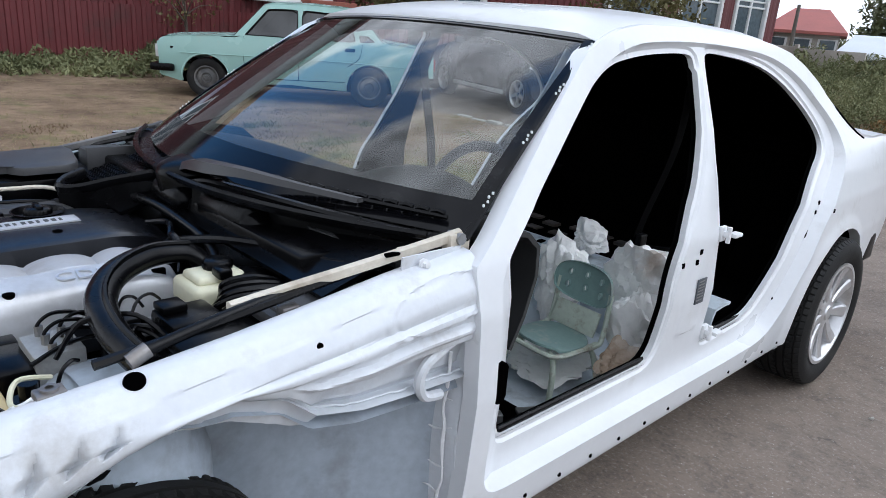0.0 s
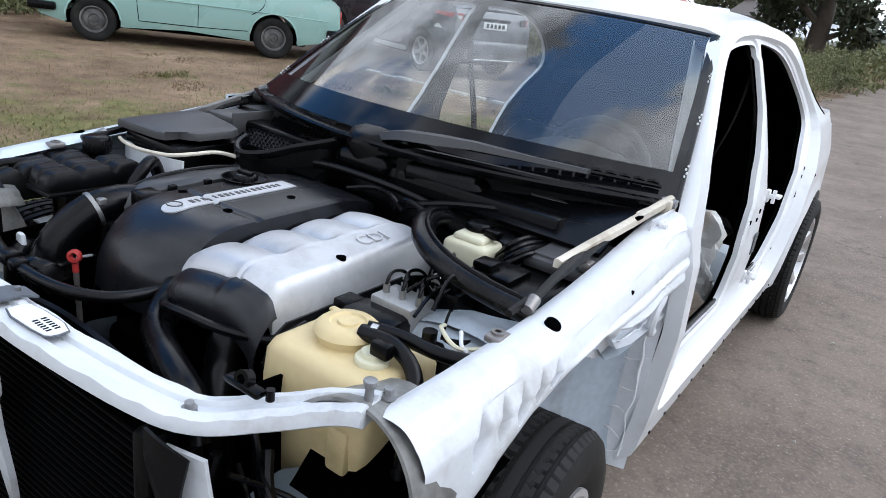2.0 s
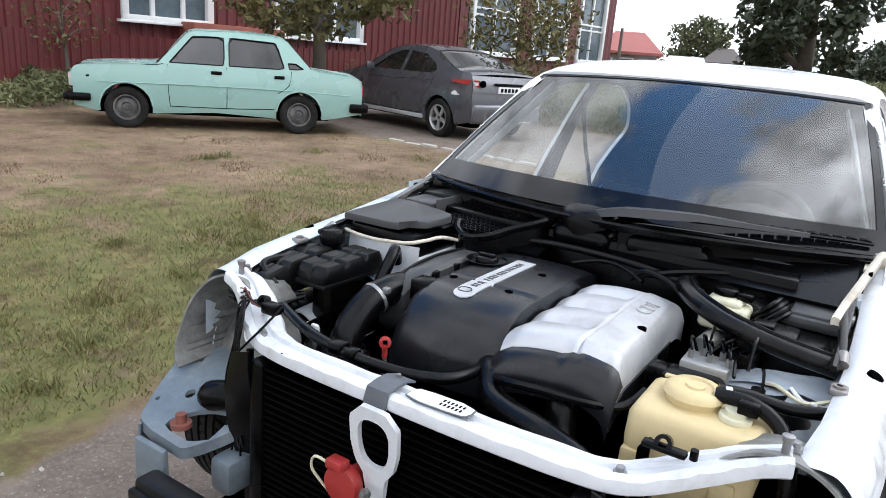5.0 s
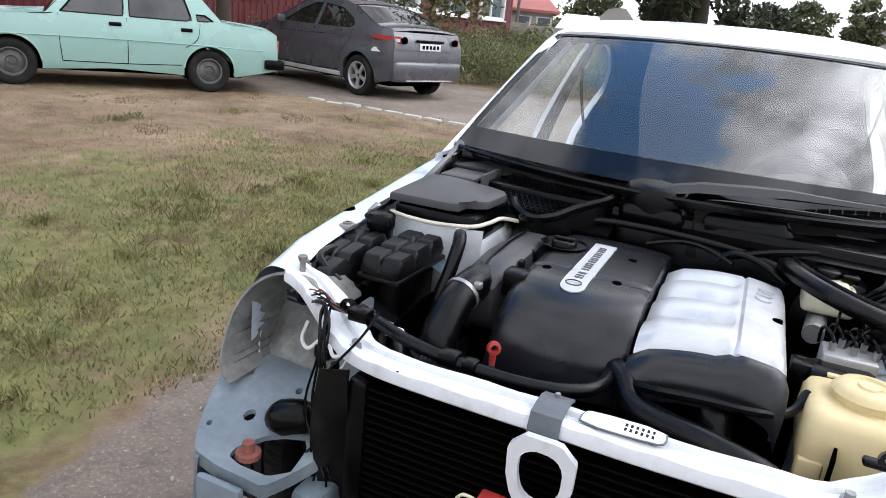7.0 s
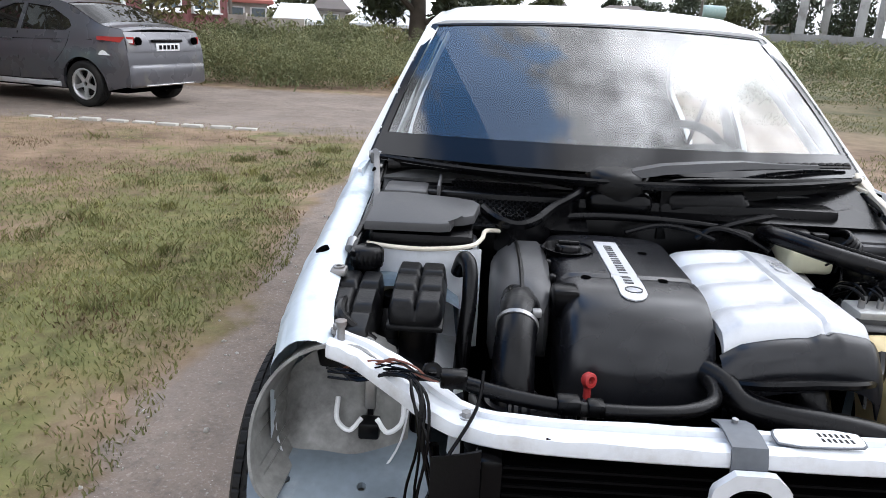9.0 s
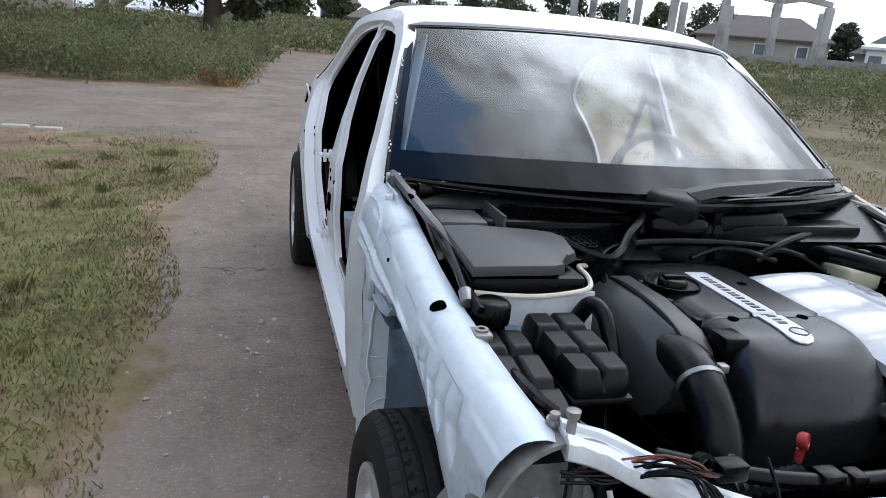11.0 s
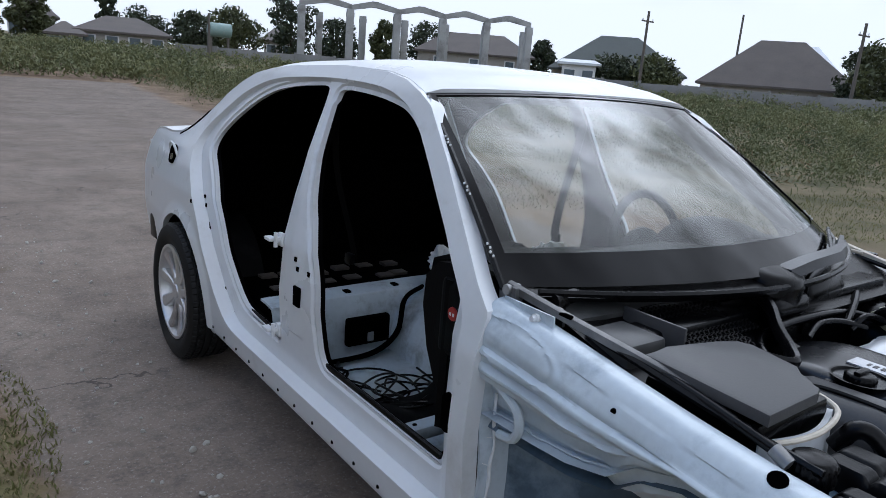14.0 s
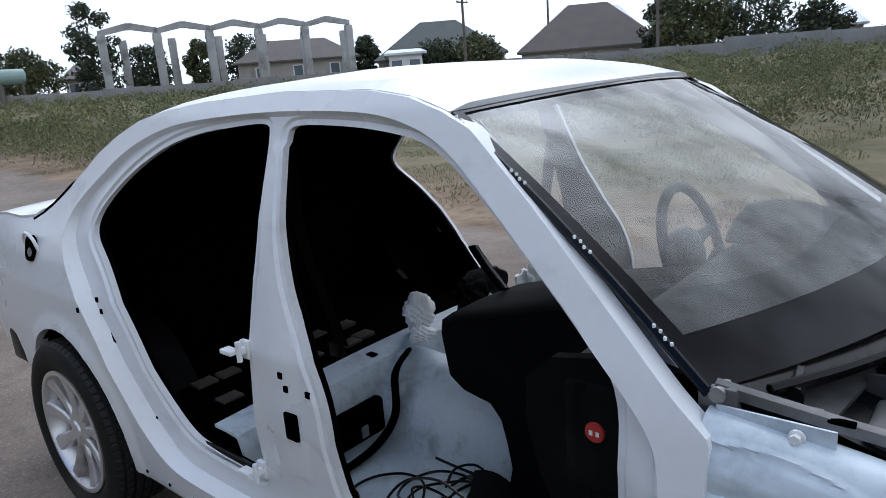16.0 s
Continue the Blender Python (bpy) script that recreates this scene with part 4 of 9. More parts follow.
# ---- wheels ----
def wheel_parts(parent, r, width, rim_r, style, sign):
    """A wheel with its axle along x at the origin, outer face towards sign."""
    turn = Matrix.Rotation(radians(90) * sign, 4, "Y")
    h = width / 2
    prof = [(rim_r, -h * 0.8), (rim_r + 0.015, -h * 0.92), (r - 0.035, -h), (r - 0.012, -h * 0.90), (r - 0.002, -h * 0.75)]
    for k in range(5):
        a, b = -h * 0.7 + k * h * 0.29, -h * 0.7 + k * h * 0.29 + h * 0.22
        prof += [(r, a), (r, a + h * 0.07), (r, a + h * 0.13), (r, b - h * 0.02), (r - 0.009, b - h * 0.015), (r - 0.009, b + h * 0.065)]
    prof += [(r - 0.002, h * 0.75), (r - 0.012, h * 0.90), (r - 0.035, h), (r - 0.06, h * 1.01), (rim_r + 0.015, h * 0.92), (rim_r, h * 0.8)]
    bm = lathe(prof, 420 if style == "alloy" else 60)
    if style == "alloy":
        for v in bm.verts:
            rr = math.hypot(v.co.x, v.co.y)
            if rr > r - 0.0045 and abs(v.co.z) < h * 0.86:
                a = math.atan2(v.co.y, v.co.x) + 0.9 * abs(v.co.z) / h * 0.12
                cut = (a * 70 / (2 * math.pi)) % 1.0 < 0.2 and (abs(v.co.z) > h * 0.5 or abs(v.co.z) < h * 0.12)
                if cut:
                    k = (rr - 0.0075) / rr
                    v.co.x *= k
                    v.co.y *= k
    bm.transform(turn)
    tyre = part("tyre", bm, TYRE, parent, "worn black tyre", 30)
    rim_bm = lathe([(rim_r + 0.004, h * 0.86), (rim_r + 0.004, h * 0.93), (rim_r - 0.010, h * 0.94), (rim_r - 0.022, h * 0.80), (rim_r - 0.030, h * 0.2), (rim_r - 0.03, -h * 0.8)], 48, turn)
    if style == "alloy":
        n = 9
        for k in range(n):
            a = 2 * math.pi * k / n
            w0, w1 = 0.026, 0.060
            secs = []
            for t in np.linspace(0, 1, 6):
                rr = 0.045 + (rim_r - 0.060) * t
                w = (w0 + (w1 - w0) * t) * 0.5
                zz = h * (0.72 + 0.16 * t - 0.06 * math.sin(math.pi * t))
                secs.append([(rr, -w, zz - 0.03), (rr, -w, zz - 0.006), (rr, -w * 0.72, zz), (rr, w * 0.72, zz), (rr, w, zz - 0.006), (rr, w, zz - 0.03)])
            b = loft(secs)
            b.transform(turn @ Matrix.Rotation(a, 4, "Z"))
            join(rim_bm, b)
        join(rim_bm, lathe([(0.0, h * 0.80), (0.030, h * 0.80), (0.034, h * 0.74), (0.055, h * 0.72), (0.072, h * 0.66), (0.072, h * 0.2)], 32, turn))
        rim = part("rim", rim_bm, ALLOY, parent, "nine-spoke alloy rim with brake dust", 35)
        for k in range(5):
            a = 2 * math.pi * (k + 0.5) / 5
            b = cyl((0.048 * math.cos(a), 0.048 * math.sin(a), h * 0.5), (0.048 * math.cos(a), 0.048 * math.sin(a), h * 0.66), 0.008, seg=8)
            b.transform(turn)
            part("wheel_bolt", b, STEEL, rim)
    elif style == "five":
        for k in range(5):
            a = 2 * math.pi * k / 5
            secs = []
            for t in np.linspace(0, 1, 5):
                rr = 0.03 + (rim_r - 0.045) * t
                w = 0.026 + 0.016 * (2 * t - 1) ** 2
                zz = h * (0.66 + 0.16 * t)
                secs.append([(rr, -w, zz - 0.03), (rr, -w, zz), (rr, w, zz), (rr, w, zz - 0.03)])
            b = loft(secs)
            b.transform(turn @ Matrix.Rotation(a, 4, "Z"))
            join(rim_bm, b)
        rim = part("rim", rim_bm, ALLOY, parent, "five-spoke silver alloy rim", 35)
    else:
        join(rim_bm, lathe([(rim_r - 0.02, h * 0.3), (rim_r - 0.05, h * 0.45), (0.075, h * 0.62), (0.060, h * 0.35), (0.035, h * 0.40), (0.030, h * 0.60), (0.0, h * 0.62)], 40, turn))
        for k in range(12):
            a = 2 * math.pi * k / 12
            c = rim_r - 0.038
            b = cyl((c * math.cos(a), c * math.sin(a), h * 0.36), (c * math.cos(a), c * math.sin(a), h * 0.49), 0.008, seg=8)
            b.transform(turn)
            join(rim_bm, b)
        rim = part("rim", rim_bm, ARM_GREY, parent, "dark grey pressed steel rim", 35)
    brake = lathe([(0.0, 0.0), (rim_r - 0.05, 0.0), (rim_r - 0.05, -0.03), (0.0, -0.03)], 24, turn)
    part("brake_disc", brake, MATT, parent)


def wheel(car, x, y, z, r, width, rim_r, style, turned=0.0):
    sign = 1 if x > 0 else -1
    w = new("wheel")
    w.parent = car
    w.matrix_local = pose(x, y, z, 0, 0, turned)
    wheel_parts(w, r, width, rim_r, style, sign)
    return w


for x, y in ((0.762, 0.0), (-0.762, 0.0), (0.762, AXLE), (-0.762, AXLE)):
    front = 0.008 if x > 0 and y < 1 else 0.0
    wheel(sedan, x + front, y + 2.5 * front, 0.328 if front else 0.318, 0.329 if front else 0.319, 0.210 if front else 0.215, 0.216, "alloy", 5 if front else 0)


# rear wheel well, and black fillers for the dark underside
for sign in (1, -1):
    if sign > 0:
        # Black sheet added to hide the tyre and darken the lamp cavity.
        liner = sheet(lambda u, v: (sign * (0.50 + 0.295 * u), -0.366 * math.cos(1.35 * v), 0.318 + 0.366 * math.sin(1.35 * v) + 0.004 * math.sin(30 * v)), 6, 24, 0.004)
        part("cavity_mask", liner, VOID, sedan, "added black sheet that hides the tyre in the dark lamp cavity")
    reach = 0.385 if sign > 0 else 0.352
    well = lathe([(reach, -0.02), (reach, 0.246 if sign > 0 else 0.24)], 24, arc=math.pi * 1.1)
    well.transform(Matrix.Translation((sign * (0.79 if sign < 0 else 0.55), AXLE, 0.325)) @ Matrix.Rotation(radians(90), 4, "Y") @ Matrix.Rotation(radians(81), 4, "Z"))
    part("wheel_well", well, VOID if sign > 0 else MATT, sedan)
# Black plate added to block light below the engine; underside black for its shade.
part("bay_light_block", box(-0.60, 0.60, -0.40, 0.62, 0.19, 0.215, 0.01), VOID, sedan, "added black plate that blocks light below the engine")
part("underbody", (box(-0.60, 0.60, 2.3, 3.58, 0.24, 0.45, 0.03)), VOID, sedan, "underside coloured black for its shade")


# ---- engine bay ----
def pillows(x0, x1, y0, y1, z0, z1, nx, ny, drop=0.0):
    """A moulded tank whose top is divided into padded cells."""
    bm = bmesh.new()
    m_, n_ = 12 * nx, 12 * ny

    def top(i, j):
        u, v = i / m_, j / n_
        cell = (min(1.0, 2.6 * abs(math.sin(math.pi * nx * u))) * min(1.0, 2.2 * abs(math.sin(math.pi * ny * v)))) ** 0.6
        edge = min(u, 1 - u, v, 1 - v)
        a, b = 2 * u - 1, 2 * v - 1
        px, py = a * (1 - 0.10 * b ** 6), b * (1 - 0.05 * a ** 6)
        fall = max(0.0, 1 - edge / 0.09)
        return Vector(((x0 + x1) / 2 + (x1 - x0) / 2 * px, (y0 + y1) / 2 + (y1 - y0) / 2 * py, z1 - 0.013 + 0.013 * cell - drop * (1 - v) ** 2 - 0.022 * fall * fall))
    g = [[bm.verts.new(top(i, j)) for j in range(n_ + 1)] for i in range(m_ + 1)]
    for i in range(m_):
        for j in range(n_):
            bm.faces.new((g[i][j], g[i + 1][j], g[i + 1][j + 1], g[i][j + 1]))
    rim = [g[i][0] for i in range(m_ + 1)] + [g[m_][j] for j in range(1, n_ + 1)] + [g[i][n_] for i in range(m_ - 1, -1, -1)] + [g[0][j] for j in range(n_ - 1, 0, -1)]
    xc, yc = (x0 + x1) / 2, (y0 + y1) / 2
    low = [bm.verts.new((xc + (v.co.x - xc) * 0.93, yc + (v.co.y - yc) * 0.96, z0)) for v in rim]
    for k in range(len(rim)):
        bm.faces.new((rim[k], rim[(k + 1) % len(rim)], low[(k + 1) % len(rim)], low[k]))
    return bm


def cap(name, x, y, z, r, h, mat, parent, label="", ribs=18):
    bm = lathe([(0, h), (r * 0.80, h), (r * 0.95, h * 0.9), (r, h * 0.75), (r, 0), (0, 0)], ribs * 4)
    for v in bm.verts:
        if math.hypot(v.co.x, v.co.y) > r * 0.98 and math.sin(math.atan2(v.co.y, v.co.x) * ribs + 0.8) > 0:
            v.co.x, v.co.y = v.co.x * 1.06, v.co.y * 1.06
    bm.transform(Matrix.Translation((x, y, z)))
    return part(name, bm, mat, parent, label)


def bolt(x, y, z, r, mat, parent, axis=(0, 0, 1), name="bolt"):
    a = Vector(axis).normalized()
    p = Vector((x, y, z))
    return part(name, join(cyl(p - a * 0.004, p + a * 0.003, r * 1.5, seg=14), cyl(p, p + a * 0.012, r, seg=6)), mat, parent)


# engine block under the covers, black for the shade of the bay
part("engine_block", join(box(-0.24, 0.33, -0.14, 0.44, 0.24, 0.735, 0.03), box(-0.10, 0.22, -0.24, -0.10, 0.30, 0.62, 0.03), box(-0.34, -0.2, -0.05, 0.4, 0.3, 0.70, 0.03)), VOID, sedan, "engine block coloured black for its shade")


# the dark half of the engine cover: a domed moulding that falls away at the front
def dark_cover(u, v):
    x = -0.243 + 0.293 * u
    y = -0.205 + 0.635 * v
    f = min(1.0, v / 0.30)
    z = 0.668 + 0.170 * (1 - (1 - f) ** 2.6) ** 0.55 - 0.030 * float(np.clip((v - 0.75) / 0.25, 0, 1)) ** 2
    side = min(1.0, max(0.0, min(u, 1.10 - u)) / 0.16)
    z -= 0.050 * (1 - (1 - (1 - side) ** 2.4) ** 0.5) + 0.010 * (1 - math.sin(math.pi * min(max(u, 0.02), 0.98)) ** 0.5)
    if abs(v - 0.355) < 0.010:
        z -= 0.004
    return x, y + 0.03 * (2 * u - 1) ** 2 * (1 - v), z


cov = sheet(dark_cover, 40, 110)
edge = [e for e in cov.edges if len(e.link_faces) == 1]
made = bmesh.ops.extrude_edge_only(cov, edges=edge)["geom"]
for v in [g for g in made if isinstance(g, bmesh.types.BMVert)]:
    v.co.z = min(v.co.z - 0.02, 0.65)
    v.co.x += 0.006 * (1 if v.co.x > -0.1 else -1)
cover = part("engine_cover", cov, COVER, sedan, "domed dark grey plastic engine cover", 50)
for y in (0.012, 0.20):
    for x in (-0.182, -0.022):
        part("cover_plug", cyl((x, y, 0.80), (x, y, dark_cover((x + 0.243) / 0.293, (y + 0.205) / 0.635)[2] + 0.0015), 0.0105, seg=16), VOID, cover, "round black plug")


def badge_fn(u, v):
    y = -0.095 + 0.36 * v
    w = 0.027
    if v < 0.075:
        w *= math.sqrt(max(0.0, 1 - (1 - v / 0.075) ** 2)) * 0.96 + 0.04
    x = -0.100 + (2 * u - 1) * w
    return x, y, dark_cover((x + 0.243) / 0.293, (y + 0.205) / 0.635)[2] + 0.0035


badge = part("cover_badge", sheet(badge_fn, 6, 90, 0.003), SILVER, cover, "long silver badge strip")
ring_b = lathe([(0.018, 0), (0.018, 0.002), (0.0155, 0.002), (0.0155, 0)], 24)
ring_b.transform(Matrix.Translation((-0.100, -0.068, 0.8425)))
part("emblem", ring_b, LID, badge, "plain round emblem")
for k in range(17):
    y0 = -0.03 + 0.0158 * k
    zb = badge_fn(0.5, (y0 + 0.103) / 0.36)[2]
    part("letter_bar", box(-0.109, -0.091, y0 + 0.002, y0 + 0.011 - 0.003 * (k % 3 == 1), zb - 0.001, zb + 0.0012, 0), LID, badge)
# oil filler in its round well
well = lathe([(0.060, 0.006), (0.056, 0.006), (0.050, -0.008), (0.0, -0.008)], 28)
well.transform(Matrix.Translation((-0.195, 0.205, 0.836)))
part("filler_ring", well, BLACK, cover)
oil = cap("oil_cap", -0.195, 0.205, 0.828, 0.030, 0.022, BLACK, cover, "black oil filler cap")
part("grip", box(-0.220, -0.170, 0.198, 0.212, 0.848, 0.858, 0.003), BLACK, oil)

# the silver half: four runners that arch over to a flat strip
def silver_fn(u, v):
    x = 0.058 + 0.272 * u
    y = -0.165 + 0.535 * v - 0.035 * u * (v - 0.5) - 0.02 * u
    z = 0.790 + 0.046 * math.sin(math.pi * min(1.0, 0.14 + 0.62 * u)) - 0.030 * float(np.clip((v - 0.8) / 0.2, 0, 1)) ** 2
    ph = (4.0 * v + 0.10 * u) % 1.0
    runner = math.sin(math.pi * ph) ** 0.55
    if u < 0.64:
        z -= 0.020 * (1 - runner) * min(1.0, (0.64 - u) / 0.08) + 0.012 * float(np.clip((0.12 - u) / 0.12, 0, 1))
    elif u < 0.67:
        z -= 0.004
    else:
        z += 0.003 - 0.030 * float(np.clip((u - 0.93) / 0.07, 0, 1)) ** 2
    z -= 0.020 * float(np.clip((0.06 - v) / 0.06, 0, 1)) ** 2
    return x, y, z


sil = sheet(silver_fn, 40, 96)
edge = [e for e in sil.edges if len(e.link_faces) == 1]
made = bmesh.ops.extrude_edge_only(sil, edges=edge)["geom"]
for v in [g for g in made if isinstance(g, bmesh.types.BMVert)]:
    v.co.z -= 0.020 + 0.035 * float(ease(np.array(v.co.x), 0.24, 0.31))
silver = part("intake_cover", sil, SILVER, sedan, "silver ribbed intake cover", 38)
skirt = sheet(lambda u, v: (silver_fn(u, 0)[0] + 0.004 * (2 * u - 1), silver_fn(u, 0)[1] + 0.002 - 0.046 * math.sin(v * math.pi / 2), silver_fn(u, 0)[2] - 0.006 - 0.082 * v ** 2.0 - 0.02 * v * (2 * u - 1) ** 4), 24, 10, 0.006)
part("cover_skirt", skirt, COVER, silver, "dark grey rounded front edge", 60)
part("skirt_side", sheet(lambda u, v: (0.328 - 0.004 * v, silver_fn(1, u * 0.75)[1] - 0.02 * (1 - u) * v, silver_fn(1, u * 0.75)[2] - 0.045 - 0.055 * v), 12, 3, 0.006), COVER, silver)
part("cover_plug", cyl((0.306, 0.028, 0.80), (0.306, 0.028, 0.8325), 0.0105, seg=16), VOID, silver)
part("cover_slot", box(0.292, 0.304, 0.285, 0.312, 0.80, 0.8275, 0.002), VOID, silver)
txt = bpy.data.curves.new("badge_letters", "FONT")
txt.body, txt.size, txt.extrude = "CDI", 0.050, 0.0016
letters = new("badge_letters", txt)
letters.parent = silver
letters.matrix_local = pose(0.292, 0.110, 0.8350, 6.8, 0, 86)
letters.data.materials.append(ALLOY)
tagged(letters, "raised silver letters")

# air filter housing, pipe and clamp
def filter_ring(y, x0, x1, top, low):
    return [(x0, y, low), (x0 - 0.004, y, top - 0.060), (x0 + 0.012, y, top - 0.030), (x0 + 0.045, y, top - 0.004), (x0 + 0.060, y, top), (x1 - 0.018, y, top), (x1 - 0.004, y, top - 0.010), (x1, y, top - 0.030), (x1, y, low)]


part("filter_housing", loft([filter_ring(*q) for q in ((-0.075, -0.350, -0.272, 0.792, 0.72), (-0.055, -0.362, -0.262, 0.812, 0.68), (0.0, -0.372, -0.252, 0.830, 0.64), (0.12, -0.376, -0.246, 0.838, 0.62), (0.27, -0.368, -0.246, 0.832, 0.62), (0.305, -0.356, -0.250, 0.818, 0.62), (0.318, -0.345, -0.256, 0.790, 0.64))]), DUSTY, sedan, "dusty black tapered air filter housing", 34)
part("filter_rib", tube([(-0.318, -0.05, 0.814), (-0.316, 0.05, 0.836), (-0.315, 0.20, 0.838), (-0.315, 0.30, 0.820)], 0.005, 6), MATT, sedan)
part("filter_seam", tube([(-0.362, -0.02, 0.77), (-0.366, 0.15, 0.78), (-0.36, 0.30, 0.775)], 0.006, 6), RUBBER, sedan)
for y in (0.02, 0.12, 0.23):
    part("filter_clip", box(-0.256, -0.242, y, y + 0.022, 0.785, 0.832, 0.004), BLACK, sedan)
part("filter_sensor", box(-0.258, -0.205, -0.075, -0.02, 0.775, 0.835, 0.008), BLACK, sedan)
part("air_pipe", tube([(-0.318, 0.0, 0.778), (-0.322, -0.075, 0.784), (-0.332, -0.140, 0.766), (-0.338, -0.195, 0.720), (-0.338, -0.225, 0.66), (-0.334, -0.225, 0.60)], [0.042, 0.040, 0.039, 0.040, 0.042, 0.044], 24, ribs=0.025), RUBBER, sedan, "bent black air intake pipe")
part("pipe_clamp", tube([(-0.329, -0.116, 0.776), (-0.3305, -0.125, 0.7725)], 0.0425, 24, 2), STEEL, sedan, "bright hose clamp")
part("pipe_cuff", tube([(-0.338, -0.226, 0.675), (-0.335, -0.226, 0.63)], 0.052, 20, 6, ribs=0.06), RUBBER, sedan)
part("clamp_screw", box(-0.303, -0.285, -0.130, -0.112, 0.796, 0.811, 0.003), STEEL, sedan)

# coolant tanks
tank = part("coolant_tank", pillows(-0.704, -0.606, -0.240, 0.050, 0.720, 0.818, 2, 3, 0.035), MATT, sedan, "black ribbed coolant tank", 45)
cap("tank_cap", -0.654, 0.078, 0.822, 0.035, 0.034, BLACK, tank, "ribbed black screw cap", 20)
part("tank_neck", lathe([(0.030, 0.0), (0.030, 0.05), (0.036, 0.05), (0.036, 0.058)], 24, Matrix.Translation((-0.654, 0.078, 0.765))), BLACK, tank)
part("tank_hose", tube([(-0.668, -0.085, 0.795), (-0.672, -0.13, 0.805), (-0.660, -0.19, 0.80), (-0.60, -0.20, 0.76)], 0.010, 8), RUBBER, tank)
fluid = part("fluid_tank", pillows(-0.586, -0.474, -0.150, 0.108, 0.768, 0.824, 2, 3, 0.006), MATT, sedan, "black padded tank", 45)
part("tank_collar", box(-0.586, -0.474, -0.150, 0.108, 0.760, 0.773, 0.005), MATT, fluid)
part("tank_base", box(-0.568, -0.490, -0.105, 0.09, 0.64, 0.762, 0.02), BLACK, fluid)
for a in (-0.555, -0.50):
    part("tank_pipe", tube([(a, -0.12, 0.62), (a - 0.01, -0.17, 0.55), (a - 0.01, -0.19, 0.40)], 0.022, 10), MATT, sedan)
part("coolant_hose", tube([(-0.452, 0.13, 0.79), (-0.440, 0.105, 0.832), (-0.426, 0.070, 0.822), (-0.424, 0.02, 0.76), (-0.432, -0.03, 0.68), (-0.44, -0.08, 0.5)], 0.017, 14), RUBBER, sedan, "thick black coolant hose")
part("lower_hose", tube([(-0.46, -0.20, 0.66), (-0.42, -0.25, 0.67), (-0.40, -0.27, 0.60), (-0.40, -0.27, 0.4)], 0.026, 12), RUBBER, sedan)

# inner wing and side member below the tanks
part("inner_wing", sheet(lambda u, v: (-0.600 + 0.165 * u, -0.130 + 0.290 * v, 0.668 - 0.055 * u ** 2 + 0.006 * math.sin(9 * u + 6 * v)), 14, 14, 0.006), WHITE_ROUGH, sedan, "pale dusty inner wing of the engine bay", 40)
# right suspension tower, electronics box and its lids
part("strut_tower", join(sheet(lambda u, v: (-0.66 + 0.26 * u, 0.165 - 0.03 * math.sin(math.pi * u) - 0.02 * (1 - v), 0.60 + 0.235 * v), 12, 8, 0.01), box(-0.66, -0.40, 0.16, 0.46, 0.60, 0.80, 0.03)), WHITE_ROUGH, sedan, "pale dusty suspension tower")
part("tower_seal", tube([(-0.665, 0.150, 0.842), (-0.60, 0.130, 0.842), (-0.52, 0.125, 0.843), (-0.43, 0.145, 0.848), (-0.400, 0.20, 0.852), (-0.392, 0.26, 0.852), (-0.37, 0.30, 0.845), (-0.31, 0.32, 0.838), (-0.25, 0.40, 0.825)], 0.0055, 8), BEIGE, sedan, "cream rubber edge seal")


def ecu_lid():
    out = [(-0.672, 0.150), (-0.50, 0.155), (-0.475, 0.165), (-0.468, 0.205), (-0.445, 0.215), (-0.420, 0.235), (-0.405, 0.335), (-0.420, 0.365), (-0.47, 0.385), (-0.60, 0.405), (-0.672, 0.405)]
    return prism([tuple(q) for q in out], 0.022, Matrix.Translation((0, 0, 0.868)) @ Matrix.Rotation(radians(2.5), 4, "X"), 0.008)


ecu = part("control_unit_box", box(-0.665, -0.42, 0.165, 0.40, 0.78, 0.866, 0.012), BLACK, sedan, "black control unit box")
part("lid", ecu_lid(), LID, ecu, "flat dark grey box lid")
part("rear_box", join(box(-0.665, -0.545, 0.44, 0.56, 0.80, 0.905, 0.012), box(-0.52, -0.512, 0.42, 0.58, 0.84, 0.925, 0.003)), LID, sedan, "dark grey side box")
for k, x in enumerate((-0.475, -0.440)):
    part("line_plug", cyl((x, 0.185, 0.80), (x, 0.185, 0.862), 0.012, seg=12, bevel=0.003), STEEL, sedan)

# scuttle: honeycomb grille, its rubber lip, and the trough behind
part("scuttle_floor", join(sheet(lambda u, v: (-0.68 + 0.56 * u, 0.37 + 0.31 * v, 0.835 + 0.09 * v), 6, 6, 0.01), sheet(lambda u, v: (-0.14 + 0.82 * u, 0.44 + 0.26 * v + 0.0 * u, 0.865 + 0.085 * v), 8, 6, 0.01)), BLACK, sedan, "black plastic scuttle panel")
grille = bmesh.new()
for i in range(17):
    for j in range(12):
        u, v = (i + 0.5) / 17, (j + 0.5) / 12
        if u + 0.25 * v > 1.12 or (v < 0.25 and u > 0.72):
            continue
        x, y = -0.485 + 0.285 * u + (0.008 if j % 2 else 0), 0.392 + 0.185 * v
        z = 0.843 + 0.30 * (y - 0.392) + 0.012
        r = lathe([(0.0085, 0.0), (0.0085, 0.006), (0.0070, 0.006), (0.0070, 0.0)], 6, Matrix.Translation((x, y, z)) @ Matrix.Rotation(radians(16), 4, "X"))
        join(grille, r)
part("honeycomb_grille", grille, MATT, sedan, "black honeycomb air grille", 0)
